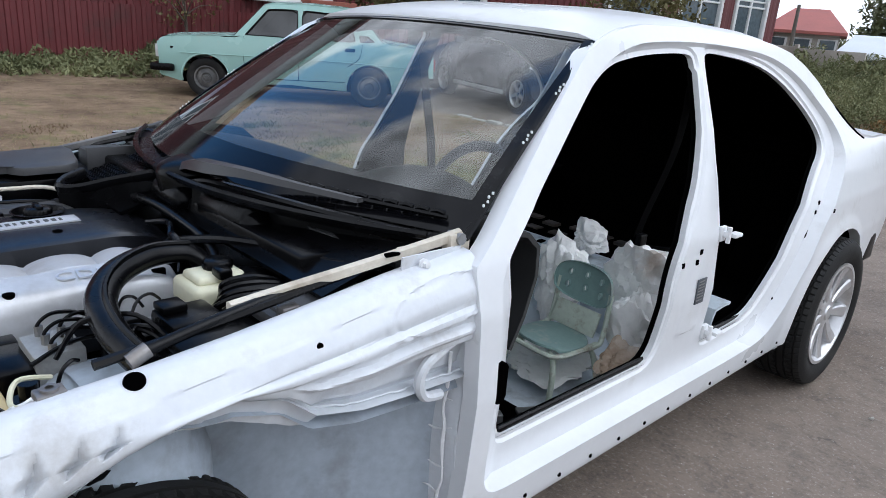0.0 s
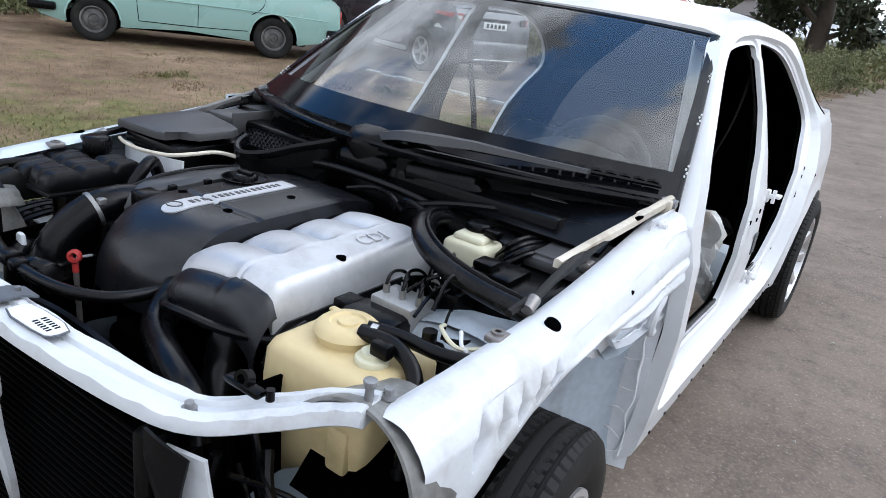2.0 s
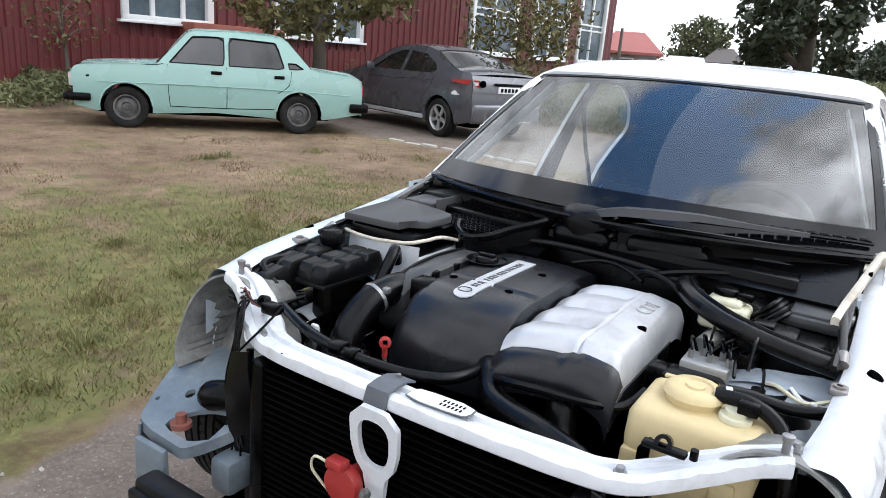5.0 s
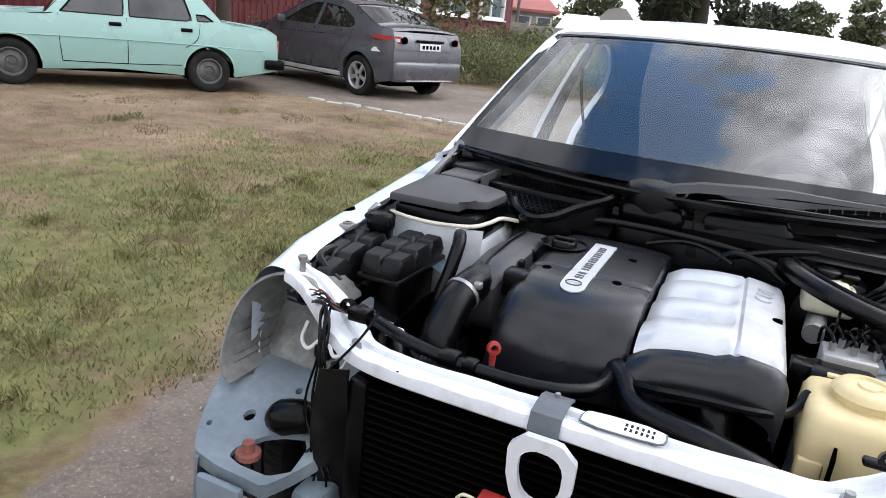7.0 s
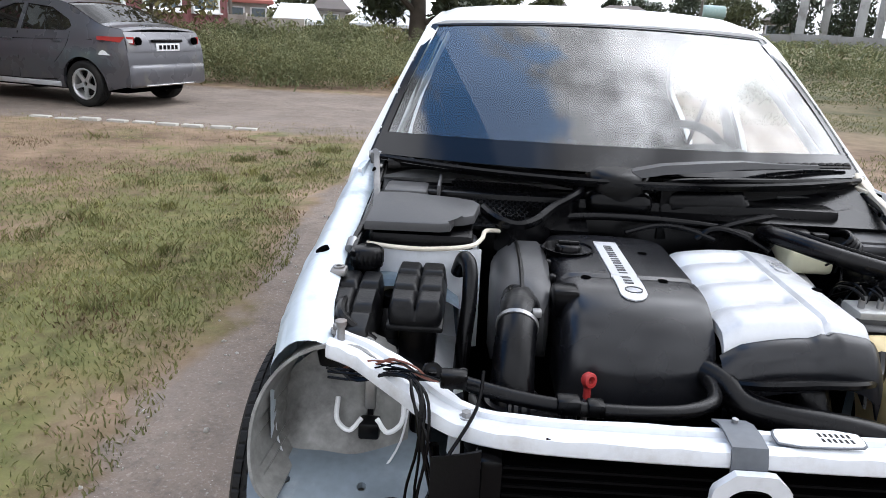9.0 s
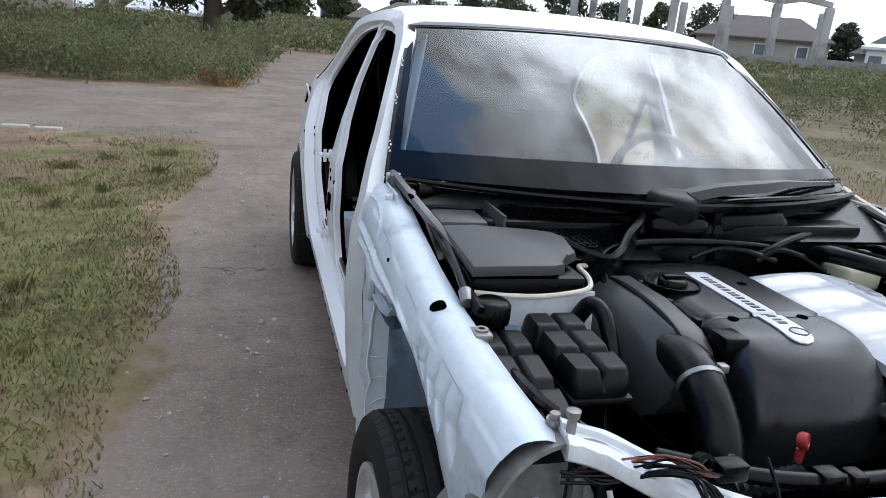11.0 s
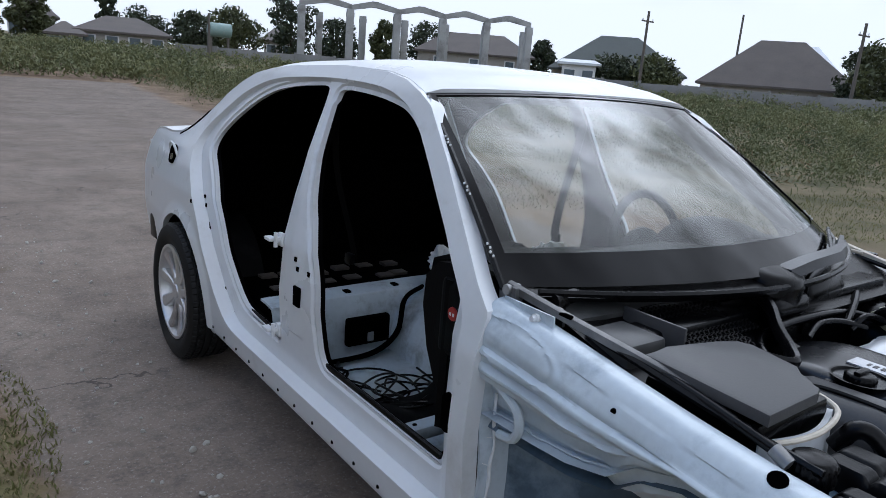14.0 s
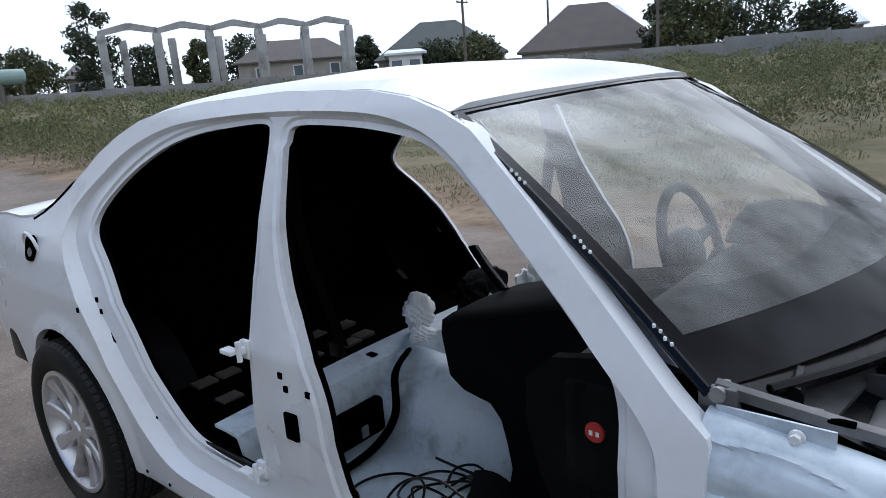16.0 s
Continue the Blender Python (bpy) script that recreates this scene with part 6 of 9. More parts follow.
# lamp housings in the fender noses
def nose(s):
    """The cup of the lamp: from the fender's front edge back to the wheel well."""
    def fn(u, v):
        a = radians(-75 + 215 * u)
        k = 1 - 0.16 * v
        x = 0.650 + 0.145 * (math.cos(a) if a > 0 else max(0.0, math.cos(a)) ** 0.35) * k + 0.0035 * math.sin(26 * a) * min(1.0, 4 * v)
        z = 0.640 + (0.158 if a > 0 else 0.100) * math.sin(a) * k
        y = -0.300 - 0.065 * (1 - math.sin(a)) * 0.8 + (0.135 + 0.065 * (1 - math.sin(a)) * 0.8) * v
        return s * x, y, z
    return sheet(fn, 36, 8, 0.006)


for s in (1, -1):
    part("nose_panel", nose(s), GRIME, sedan, "dusty grey-white lamp housing ring", 50)
    if s < 0:
        part("lamp_back", sheet(lambda u, v: (s * (0.535 + 0.27 * u), -0.165 - 0.18 * (1 - v) ** 1.6 + 0.004 * math.sin(14 * u), 0.47 + (0.265 - 0.5 * (u - 0.5) ** 2) * v), 24, 10, 0.008), GRIME, sedan, "grimy lamp housing back")
        part("lamp_ring", tube([(s * (0.655 + 0.125 * math.cos(a)), -0.180 - 0.18 * ((0.79 - 0.64 - 0.125 * math.sin(a)) / 0.32) ** 1.6, 0.64 + 0.125 * math.sin(a)) for a in np.linspace(math.pi, 2 * math.pi, 9)], 0.0022, 6, 3), WHITE_ROUGH, sedan)
        for k in (-1, 1):
            part("lamp_hook", tube([(s * (0.60 + 0.062 * k), -0.225, 0.655), (s * (0.60 + 0.060 * k), -0.25, 0.622), (s * (0.60 + 0.035 * k), -0.262, 0.608), (s * (0.60 + 0.014 * k), -0.25, 0.628)], 0.0048, 8), WSEAL, sedan)
        part("lamp_bracket", join(box(s * 0.60 - 0.006, s * 0.60 + 0.006, -0.235, -0.205, 0.625, 0.715, 0.002), box(s * 0.60 - 0.020, s * 0.60 + 0.020, -0.262, -0.225, 0.588, 0.622, 0.006)), MATT, sedan, "black bulb socket")
        part("socket_clip", box(s * 0.60 - 0.010, s * 0.60 + 0.010, -0.240, -0.222, 0.64, 0.70, 0.003), STEEL, sedan)
    # shelf with holes
    shelf_o = np.array([(-0.56, 0.47), (-0.15, 0.46), (-0.15, 0.79), (-0.24, 0.825), (-0.40, 0.79), (-0.50, 0.745), (-0.55, 0.70)])
    shelf_o = resample(rounded(shelf_o, turns=1), 0.015)
    holes = [resample(np.array([(cy + rr * math.cos(a), cx + rr * math.sin(a)) for a in np.linspace(0, 2 * math.pi, 14, endpoint=False)]), 0.005 + rr * 0.3) for cy, cx, rr in ((-0.425, 0.665, 0.014), (-0.335, 0.735, 0.008), (-0.34, 0.60, 0.009), (-0.47, 0.735, 0.007))]
    holes.append(resample(rounded([(-0.53, 0.50), (-0.42, 0.50), (-0.44, 0.585), (-0.49, 0.64), (-0.53, 0.64)], turns=1), 0.012))
    shelf = panel(shelf_o, holes, 0.03, lambda p: np.full(len(p), 0.012), flange=0.012, rim=0.03, clear=0.006)
    for v in shelf.verts:
        v.co = Vector((s * v.co.z, v.co.y, 0.455 + v.co.x + 0.095 * float(ease(np.array(v.co.y), -0.56, -0.26))))
    part("lamp_shelf", shelf, SHELF_BLUE, sedan, "grey steel shelf with round holes")
    part("shelf_fold", sheet(lambda u, v: (s * (0.70 + 0.12 * u + 0.01 * v), -0.55 + 0.30 * u, 0.462 + 0.085 * float(ease(np.array(u), 0.1, 0.9)) - 0.13 * v), 10, 4, 0.006), SHELF_BLUE, sedan)
    part("cable_pod", join(tube([(s * 0.50, -0.40, 0.53), (s * 0.535, -0.42, 0.545), (s * 0.575, -0.43, 0.535), (s * 0.60, -0.425, 0.515)], [0.022, 0.036, 0.038, 0.022], 14, 5), tube([(s * 0.50, -0.40, 0.53), (s * 0.47, -0.41, 0.60), (s * 0.475, -0.40, 0.68)], 0.009, 8)), BLACK, sedan, "black cable pod with a lead")
    part("front_leg", box(s * 0.62 - 0.05, s * 0.62 + 0.06, -0.585, -0.565, 0.30, 0.455, 0.008), SHELF_BLUE, sedan, "grey chassis leg end plate")
    part("chassis_leg", box(s * 0.47 - 0.035, s * 0.47 + 0.035, -0.50, 0.4, 0.34, 0.43, 0.015), SHELF_BLUE, sedan)
    part("tow_lug", join(cyl((s * 0.61, -0.495, 0.470), (s * 0.61, -0.495, 0.500), 0.013, seg=12), cyl((s * 0.61, -0.495, 0.466), (s * 0.61, -0.495, 0.478), 0.026, seg=16)), RUST, sedan, "rusty red mounting lug")
part("bumper_beam", join(box(-0.56, 0.56, -0.66, -0.60, 0.33, 0.43, 0.012), box(-0.56, 0.56, -0.675, -0.655, 0.35, 0.41, 0.006)), MATT, sedan, "black bumper carrier beam")
for k in range(9):
    part("beam_pocket", box(-0.50 + 0.115 * k, -0.42 + 0.115 * k, -0.6785, -0.674, 0.362, 0.398, 0.001), VOID, sedan)
# left nose: pipes and cables that show below the beam
for k in range(8):
    rng = random.Random(20 + k)
    z0, z1 = rng.uniform(0.42, 0.60), rng.uniform(0.40, 0.58)
    part("loose_pipe", tube([(0.44 + 0.06 * rng.random(), -0.40 + 0.10 * rng.random(), z0 + 0.06), (0.54, -0.36 + 0.08 * rng.random(), z0), (0.64, -0.33 + 0.06 * rng.random(), (z0 + z1) / 2 + rng.uniform(-0.04, 0.04)), (0.74, -0.29, z1)], 0.004 + 0.008 * rng.random(), 8), RUBBER, sedan)
# Black blocks added to fill the lamp opening with shade.
part("cavity_shade", join(box(0.44, 0.78, -0.26, -0.20, 0.30, 0.50, 0.03), box(0.42, 0.70, -0.42, -0.30, 0.28, 0.40, 0.03)), VOID, sedan, "added black blocks for the dark behind the lamp opening")
part("white_bracket", sheet(lambda u, v: (0.41 + 0.085 * u + 0.02 * math.sin(4 * v), -0.445 + 0.02 * u, 0.40 + 0.28 * v), 5, 8, 0.008), WHITE_ROUGH, sedan, "white support bracket under the beam")

# bonnet hinge arms and gas struts
for s in (1, -1):
    arm = part("bonnet_arm", loft([[(s * (x + dx), y, z + dz) for dx, dz in ((-0.008, -0.004), (-0.008, 0.012), (0.0, 0.016), (0.010, 0.012), (0.010, -0.004))] for x, y, z in ((0.660, 0.27, 0.872), (0.672, 0.38, 0.888), (0.695, 0.55, 0.914), (0.716, 0.70, 0.940), (0.724, 0.73, 0.948))]), BEIGE if s > 0 else ARM_GREY, sedan, "dusty beige bonnet hinge arm" if s > 0 else "dark grey steel bonnet hinge arm", 50)
    part("gas_strut", tube([(s * 0.690, 0.12, 0.852), (s * 0.680, 0.25, 0.872), (s * 0.668, 0.40, 0.890)], 0.010, 10), RUBBER, sedan, "black gas strut")
    part("strut_ball", cyl((s * 0.694, 0.095, 0.842), (s * 0.692, 0.125, 0.855), 0.013, seg=12), STEEL, sedan)
    part("hinge_plate", sheet(lambda u, v: (s * (0.735 + 0.004 * v), 0.575 + 0.15 * u, 0.862 + 0.070 * v), 4, 3, 0.004), WHITE_ROUGH if s > 0 else WHITE_BLUE, sedan)
    for y, z in ((0.60, 0.885), (0.655, 0.885), (0.69, 0.905), (0.62, 0.915)):
        bolt(s * 0.7485, y, z, 0.007, WSEAL, sedan, (s, 0, 0.1))
    for y, z, r_ in ((0.585, 0.872, 0.007), (0.64, 0.905, 0.006), (0.705, 0.885, 0.009), (0.725, 0.86, 0.005)):
        part("plate_hole", cyl((s * 0.73, y, z), (s * 0.7478, y, z + 0.001), r_, seg=12), VOID, sedan)
    part("plate_step", sheet(lambda u, v: (s * (0.742 + 0.010 * math.sin(math.pi * v)), 0.60 + 0.13 * u, 0.835 + 0.028 * v + 0.01 * u), 8, 4, 0.003), WHITE_ROUGH if s > 0 else WHITE_BLUE, sedan)
    part("hinge_bracket", join(box(s * 0.722 - 0.014, s * 0.722 + 0.014, 0.70, 0.755, 0.905, 0.955, 0.006), box(s * 0.70 - 0.012, s * 0.70 + 0.012, 0.60, 0.74, 0.925, 0.935, 0.003)), BEIGE if s > 0 else ARM_GREY, sedan, "folded hinge bracket")
    part("arm_slot", box(s * 0.706 - 0.005, s * 0.706 + 0.005, 0.56, 0.64, 0.9255, 0.9335, 0.002), VOID, sedan)
    part("arm_pivot", cyl((s * 0.70, 0.725, 0.945), (s * 0.742, 0.725, 0.945), 0.012, seg=12), STEEL, sedan)
    part("rail_rubber", tube([(s * 0.682, 0.05, 0.846), (s * 0.684, 0.25, 0.868), (s * 0.684, 0.45, 0.896), (s * 0.690, 0.62, 0.918)], 0.008, 6), RUBBER, sedan)
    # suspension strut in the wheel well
    # Black sheet added as a backing for the well's deep shade.
    part("well_shade", sheet(lambda u, v: (s * (0.42 + 0.02 * math.sin(3 * u)), -0.28 + 0.40 * u, 0.22 + 0.50 * v), 4, 4, 0.006), VOID, sedan, "added black sheet for the dark of the wheel well")
    part("suspension_strut", join(cyl((s * 0.60, 0.045, 0.40), (s * 0.585, 0.050, 0.76), 0.030, seg=16), lathe([(0.05, -0.02), (0.085, 0.0), (0.096, 0.018), (0.098, 0.030), (0.075, 0.040), (0.068, 0.075), (0.050, 0.10)], 28, Matrix.Translation((s * 0.60, 0.048, 0.645)))), MATT, sedan)
    part("steering_hub", cyl((s * 0.50, 0, 0.315), (s * 0.70, 0, 0.315), 0.05, seg=14), MATT, sedan)
    # folded loop and seam details behind the wheel well
    part("panel_loop", tube([(s * 0.772, 0.690, 0.745), (s * 0.788, 0.640, 0.742), (s * 0.792, 0.600, 0.725), (s * 0.790, 0.590, 0.690), (s * 0.786, 0.610, 0.655), (s * 0.778, 0.660, 0.640)], 0.011, 8), WHITE_ROUGH if s > 0 else WHITE_BLUE, sedan, "pressed loop on the pillar panel")
    rng = random.Random(5)
    def wander(n_, x_, z0_, z1_):
        return [(s * (x_ + rng.uniform(-0.006, 0.006)), 0.694 + rng.uniform(-0.002, 0.002), z0_ + (z1_ - z0_) * q / (n_ - 1)) for q in range(n_)]
    for x_ in (0.764,):
        part("sealant_bead", tube(wander(12, x_, 0.24, 0.72), [0.002 + 0.003 * rng.random() for _ in range(12)], 6, 3), WSEAL, sedan, "brushed white sealant seam")
    for k in range(7):
        z = 0.26 + 0.065 * k + rng.uniform(-0.03, 0.03)
        a_, b_ = rng.uniform(0.685, 0.735), rng.uniform(0.755, 0.782)
        part("sealant_bead", tube([(s * a_, 0.692, z), (s * (a_ + b_) / 2, 0.695, z + rng.uniform(-0.006, 0.006)), (s * b_, 0.700, z + rng.uniform(-0.03, 0.03))], [0.001, 0.0024, 0.001], 6, 3), WSEAL, sedan)
    # door hardware
    for z, y in ((0.797, 1.838), (0.468, 1.846)):
        part("door_hinge", join(box(s * 0.772 - 0.008, s * 0.772 + 0.008, y - 0.024, y + 0.010, z - 0.024, z + 0.024, 0.005), cyl((s * 0.795, y - 0.010, z - 0.024), (s * 0.795, y - 0.010, z + 0.026), 0.007, seg=12), box(s * 0.785 - 0.015, s * 0.785 + 0.015, y - 0.018, y + 0.0, z - 0.008, z + 0.010, 0.004), box(s * 0.803 - 0.014, s * 0.803 + 0.014, y - 0.006, y + 0.040, z - 0.006, z + 0.007, 0.004)), WSEAL, sedan, "white painted door hinge")
    slot = [(0.019 * math.cos(a), 0.019 * math.sin(a) + (0.030 if math.sin(a) > 0 else -0.030)) for a in np.linspace(0, 2 * math.pi, 24, endpoint=False)]
    m = Matrix.Translation((s * (float(skin(np.array([(0.805, 0.632)]))[0]) - 0.0065), 0.805, 0.632)) @ Matrix.Rotation(radians(90 * s), 4, "Y") @ Matrix.Rotation(radians(90), 4, "Z")
    part("hinge_slot", prism(slot, 0.012, m), VOID, sedan, "long black slot in the hinge pillar")
    for y, z, a, b in ((1.665, 0.645, 0.022, 0.034),) if s < 0 else ():
        xx = float(skin(np.array([(y, z)]))[0])
        part("pillar_slot", box(s * xx - 0.007, s * xx + 0.004, y - a, y + a, z - b, z + b, 0.004), VOID, sedan, "square black hole in the pillar")
    for y, z in ((1.675, 0.735), (1.69, 0.765), (1.605, 0.735), (2.62, 0.80), (2.655, 0.775), (2.60, 0.765)):
        xx = float(skin(np.array([(y, z)]))[0])
        part("pillar_hole", box(s * xx - 0.004, s * xx + 0.003, y - 0.007, y + 0.007, z - 0.008, z + 0.008, 0.002), VOID, sedan)
    for k in range(13):
        y = 0.82 + 0.135 * k
        xx = float(skin(np.array([(y, 0.272)]))[0])
        part("sill_hole", cyl((s * (xx - 0.006), y, 0.272), (s * (xx + 0.0025), y, 0.274), 0.006, seg=10), VOID, sedan)
    for k in range(4):
        for j in range(4):
            v = (0.12, 0.40, 0.66, 0.92)[k] + 0.018 * j
            p = screen(0 if s < 0 else 1, v, 0.004)
            clip = lathe([(0.0, 0.002), (0.002, 0.0018), (0.003, 0.0), (0.0025, -0.004)], 8, Matrix.Translation((p.x + s * (0.001 + 0.004 * (j % 2)), p.y, p.z + 0.002)))
            part("trim_clip", clip, WSEAL, sedan)
# the sticker on the left pillar
stick_m = Matrix.Translation((float(skin(np.array([(1.715, 0.640)]))[0]) + 0.001, 1.715, 0.640))
sticker = part("pillar_sticker", box(-0.001, 0.003, -0.026, 0.026, -0.040, 0.040, 0.001, m=stick_m), TAPE, sedan, "grey sticker with fine print")
for k in range(7):
    part("print_line", box(0.003, 0.0036, -0.021, 0.012 + 0.002 * (k % 3), 0.030 - 0.010 * k, 0.034 - 0.010 * k, 0, m=stick_m), STEEL, sticker)
# fuel filler pocket
fx = float(skin(np.array([(3.05, 0.93)]))[0])
pocket = part("filler_pocket", prism([tuple(q) for q in rounded([(-0.038, -0.045), (0.038, -0.042), (0.042, 0.034), (0.02, 0.048), (-0.036, 0.045)])], 0.012, Matrix.Translation((-fx - 0.003, 3.05, 0.925)) @ Matrix.Rotation(radians(-78), 4, "Y") @ Matrix.Rotation(radians(90), 4, "Z")), VOID, sedan, "open dark fuel filler pocket")
part("filler_cap", cyl((-fx + 0.01, 3.045, 0.908), (-fx - 0.020, 3.042, 0.914), 0.016, seg=14), CHROME, pocket)
part("filler_rim", tube([(-fx - 0.006 - 0.010 * math.sin(a), 3.05 + 0.050 * math.cos(a), 0.925 + 0.055 * math.sin(a)) for a in np.linspace(0, 2 * math.pi, 13)], 0.006, 6, 2), WHITE, pocket, "white pressed rim")
for s in (1, -1):
    part("bumper_stub", box(s * 0.765 - 0.03, s * 0.765 + 0.03, 3.32, 3.46, 0.435, 0.56, 0.012), MATT, sedan, "black rear bumper bracket")
    part("exhaust_rust", box(s * 0.772 - 0.006, s * 0.772 + 0.006, 2.50, 2.58, 0.215, 0.235, 0.003), WHITE_ROUGH, sedan)


# ---- other parked cars ----
def far_car(name, label, m, spec, paint, rim_style, group=""):
    """A whole car from its side outline: front axle at y = 0, nose towards -y, x to its left."""
    car = thing(name, label, "car", m, group)
    wb, wr = spec["wheelbase"], spec["wheel"]
    top = spec["top"]
    zs, xs_ = np.array(spec["half"]).T
    y_front, y_rear = top[0][0], top[-1][0]

    def half(y, z):
        nose = np.clip((y_front + 0.75 - y) / 0.75, 0, 1)
        tail = np.clip((y - y_rear + 0.75) / 0.75, 0, 1)
        return np.interp(z, zs, xs_) - spec["taper"] * (nose ** 2 + tail ** 2)

    def arch(cy):
        return [(cy + (wr + 0.055) * math.cos(a), wr + (wr + 0.055) * math.sin(a)) for a in np.linspace(math.radians(192), math.radians(-12), 16)]

    low = spec["sill"]
    outline = [(y_front, 0.30)] + arch(0.0) + [(wb * 0.5, low)] + arch(wb) + [(y_rear, 0.34)] + top[::-1]
    outline = resample(np.array(outline), 0.05)
    wins = [resample(np.array(w), 0.04) for w in spec["windows"]]
    body = panel(outline, wins, 0.07, lambda p: half(p[:, 0], p[:, 1]), flange=0.03, rim=0.05, clear=0.03)
    right = mirror(body)
    part("body_side", body, paint, car, smooth=30)
    part("body_side", right, paint, car, smooth=30)
    for w in wins:
        pane = panel(w, [], 0.2, lambda p: half(p[:, 0], p[:, 1]) - 0.02, flange=0, rim=0.004)
        pr = mirror(pane)
        part("side_window", pane, DARKGLASS, car, "dark side window")
        part("side_window", pr, DARKGLASS, car, "dark side window")
        if spec["chrome"]:
            line = [(half(p[0], p[1]) + 0.003, p[0], p[1]) for p in w[::3]]
            part("window_trim", tube(line + line[:1], 0.008, 5, 1), spec["chrome"], car)
    t = np.array(top)
    for tag, a, b in spec["skins"]:
        order = np.argsort(t[:, 0], kind="stable")

        def fn(u, v, a=a, b=b):
            y = a + (b - a) * u
            z = float(np.interp(y, t[order, 0], t[order, 1]))
            v = 2 * v - 1
            x = float(half(np.array(y), np.array(z))) + 0.002
            return x * v, y, z + spec["crown"] * (1 - abs(v) ** 2.5)
        glass = tag.endswith("screen")
        part(tag, sheet(fn, 14, 14, 0.008), DARKGLASS if glass else paint, car, "dark glass" if glass else "", smooth=45)
    for tag, y0, y1 in (("nose", y_front, top[1][0]), ("tail", y_rear, top[-2][0])):
        zz = top[1][1] if tag == "nose" else top[-2][1]
        part(tag, sheet(lambda u, v: ((2 * v - 1) * float(half(np.array(y0), np.array(0.6))), y0 + (y1 - y0) * u ** 3, 0.32 + (zz - 0.32) * u), 6, 8, 0.01), paint, car, smooth=45)
    part("cabin_dark", box(-0.62, 0.62, wb * 0.18, wb * 0.86, 0.35, spec["belt"], 0.05), CLOTH, car)
    for y in (wb * 0.42, wb * 0.76):
        for x in (-0.32, 0.32):
            part("seat_back", box(x - 0.22, x + 0.22, y, y + 0.12, spec["belt"] - 0.2, spec["belt"] + 0.28, 0.06), CLOTH, car)
    for x in (1, -1):
        for y in (0.0, wb):
            wheel(car, x * (spec["track"] / 2), y, wr, wr, spec["tyre"], spec["rim"], rim_style)
        for line in spec["gaps"]:
            pts = [(x * (float(half(np.array(y), np.array(z))) - 0.002), y, z) for y, z in line]
            part("door_gap", tube(pts, 0.006, 5, 3), VOID, car)
        for y, z, w, h in spec["handles"]:
            xx = x * (float(half(np.array(y), np.array(z))) + 0.006)
            part("door_handle", box(xx - 0.012, xx + 0.012, y - w, y + w, z - h, z + h, 0.006), spec["handle_mat"], car)
    # Near-black box added for the dark below the car.
    part("under_dark", box(-0.6, 0.6, -0.4, wb + 0.5, 0.20, 0.36, 0.03), VOID, car)
    return car


hatch = dict(
    wheelbase=2.424, wheel=0.292, tyre=0.17, rim=0.175, track=1.36, sill=0.27, belt=0.90, taper=0.045, crown=0.03, chrome=BLACK, handle_mat=BLACK,
    top=[(-0.66, 0.40), (-0.68, 0.78), (-0.62, 0.845), (-0.30, 0.875), (0.36, 0.915), (0.42, 0.93), (0.82, 1.375), (0.93, 1.410), (1.50, 1.435), (2.08, 1.415), (2.23, 1.375), (2.60, 0.970), (2.72, 0.945), (3.28, 0.90), (3.38, 0.85), (3.40, 0.46)],
    half=[(0.2, 0.74), (0.3, 0.775), (0.55, 0.805), (0.75, 0.800), (0.92, 0.770), (1.38, 0.625), (1.45, 0.58)],
    windows=[[(0.58, 0.955), (1.33, 0.955), (1.33, 1.350), (0.90, 1.335)], [(1.40, 0.955), (2.20, 0.955), (2.08, 1.325), (1.40, 1.350)], [(2.27, 0.965), (2.50, 0.965), (2.36, 1.055), (2.25, 1.055)]],
    skins=[("bonnet", -0.64, 0.40), ("wind_screen", 0.42, 0.84), ("roof", 0.84, 2.20), ("rear_screen", 2.21, 2.60), ("boot", 2.60, 3.39)],
    gaps=[[(0.56, 0.93), (0.56, 0.60), (0.58, 0.34)], [(1.36, 0.93), (1.365, 0.60), (1.36, 0.34)], [(2.30, 0.93), (2.26, 0.72), (2.10, 0.60)], [(0.58, 0.34), (1.36, 0.34), (2.05, 0.36)], [(-0.62, 0.86), (0.30, 0.905), (0.50, 0.93)]],
    handles=[(1.22, 0.845, 0.075, 0.025), (2.12, 0.835, 0.075, 0.025)])
mint = far_car("hatch_sedan", "old mint green boxy sedan parked on bare earth", pose(-8.63, 4.62, 0.0, 0, 0, -37.4) @ Matrix.Translation((-0.68, 0, 0)), hatch, TEAL, "steel", "cars parked by the building")
mint.name = "boxy_sedan_car"
part("front_bumper", join(box(-0.80, 0.80, -0.80, -0.70, 0.36, 0.47, 0.03), box(0.72, 0.83, -0.78, -0.45, 0.36, 0.47, 0.03), box(-0.83, -0.72, -0.78, -0.45, 0.36, 0.47, 0.03)), BLACK, mint, "black bumper")
part("rear_bumper", join(box(-0.80, 0.80, 3.40, 3.50, 0.36, 0.50, 0.03), box(0.70, 0.82, 3.20, 3.49, 0.36, 0.50, 0.03), box(-0.82, -0.70, 3.20, 3.49, 0.36, 0.50, 0.03)), BLACK, mint, "black bumper")
part("grille", box(-0.60, 0.60, -0.72, -0.67, 0.52, 0.76, 0.01), BLACK, mint)
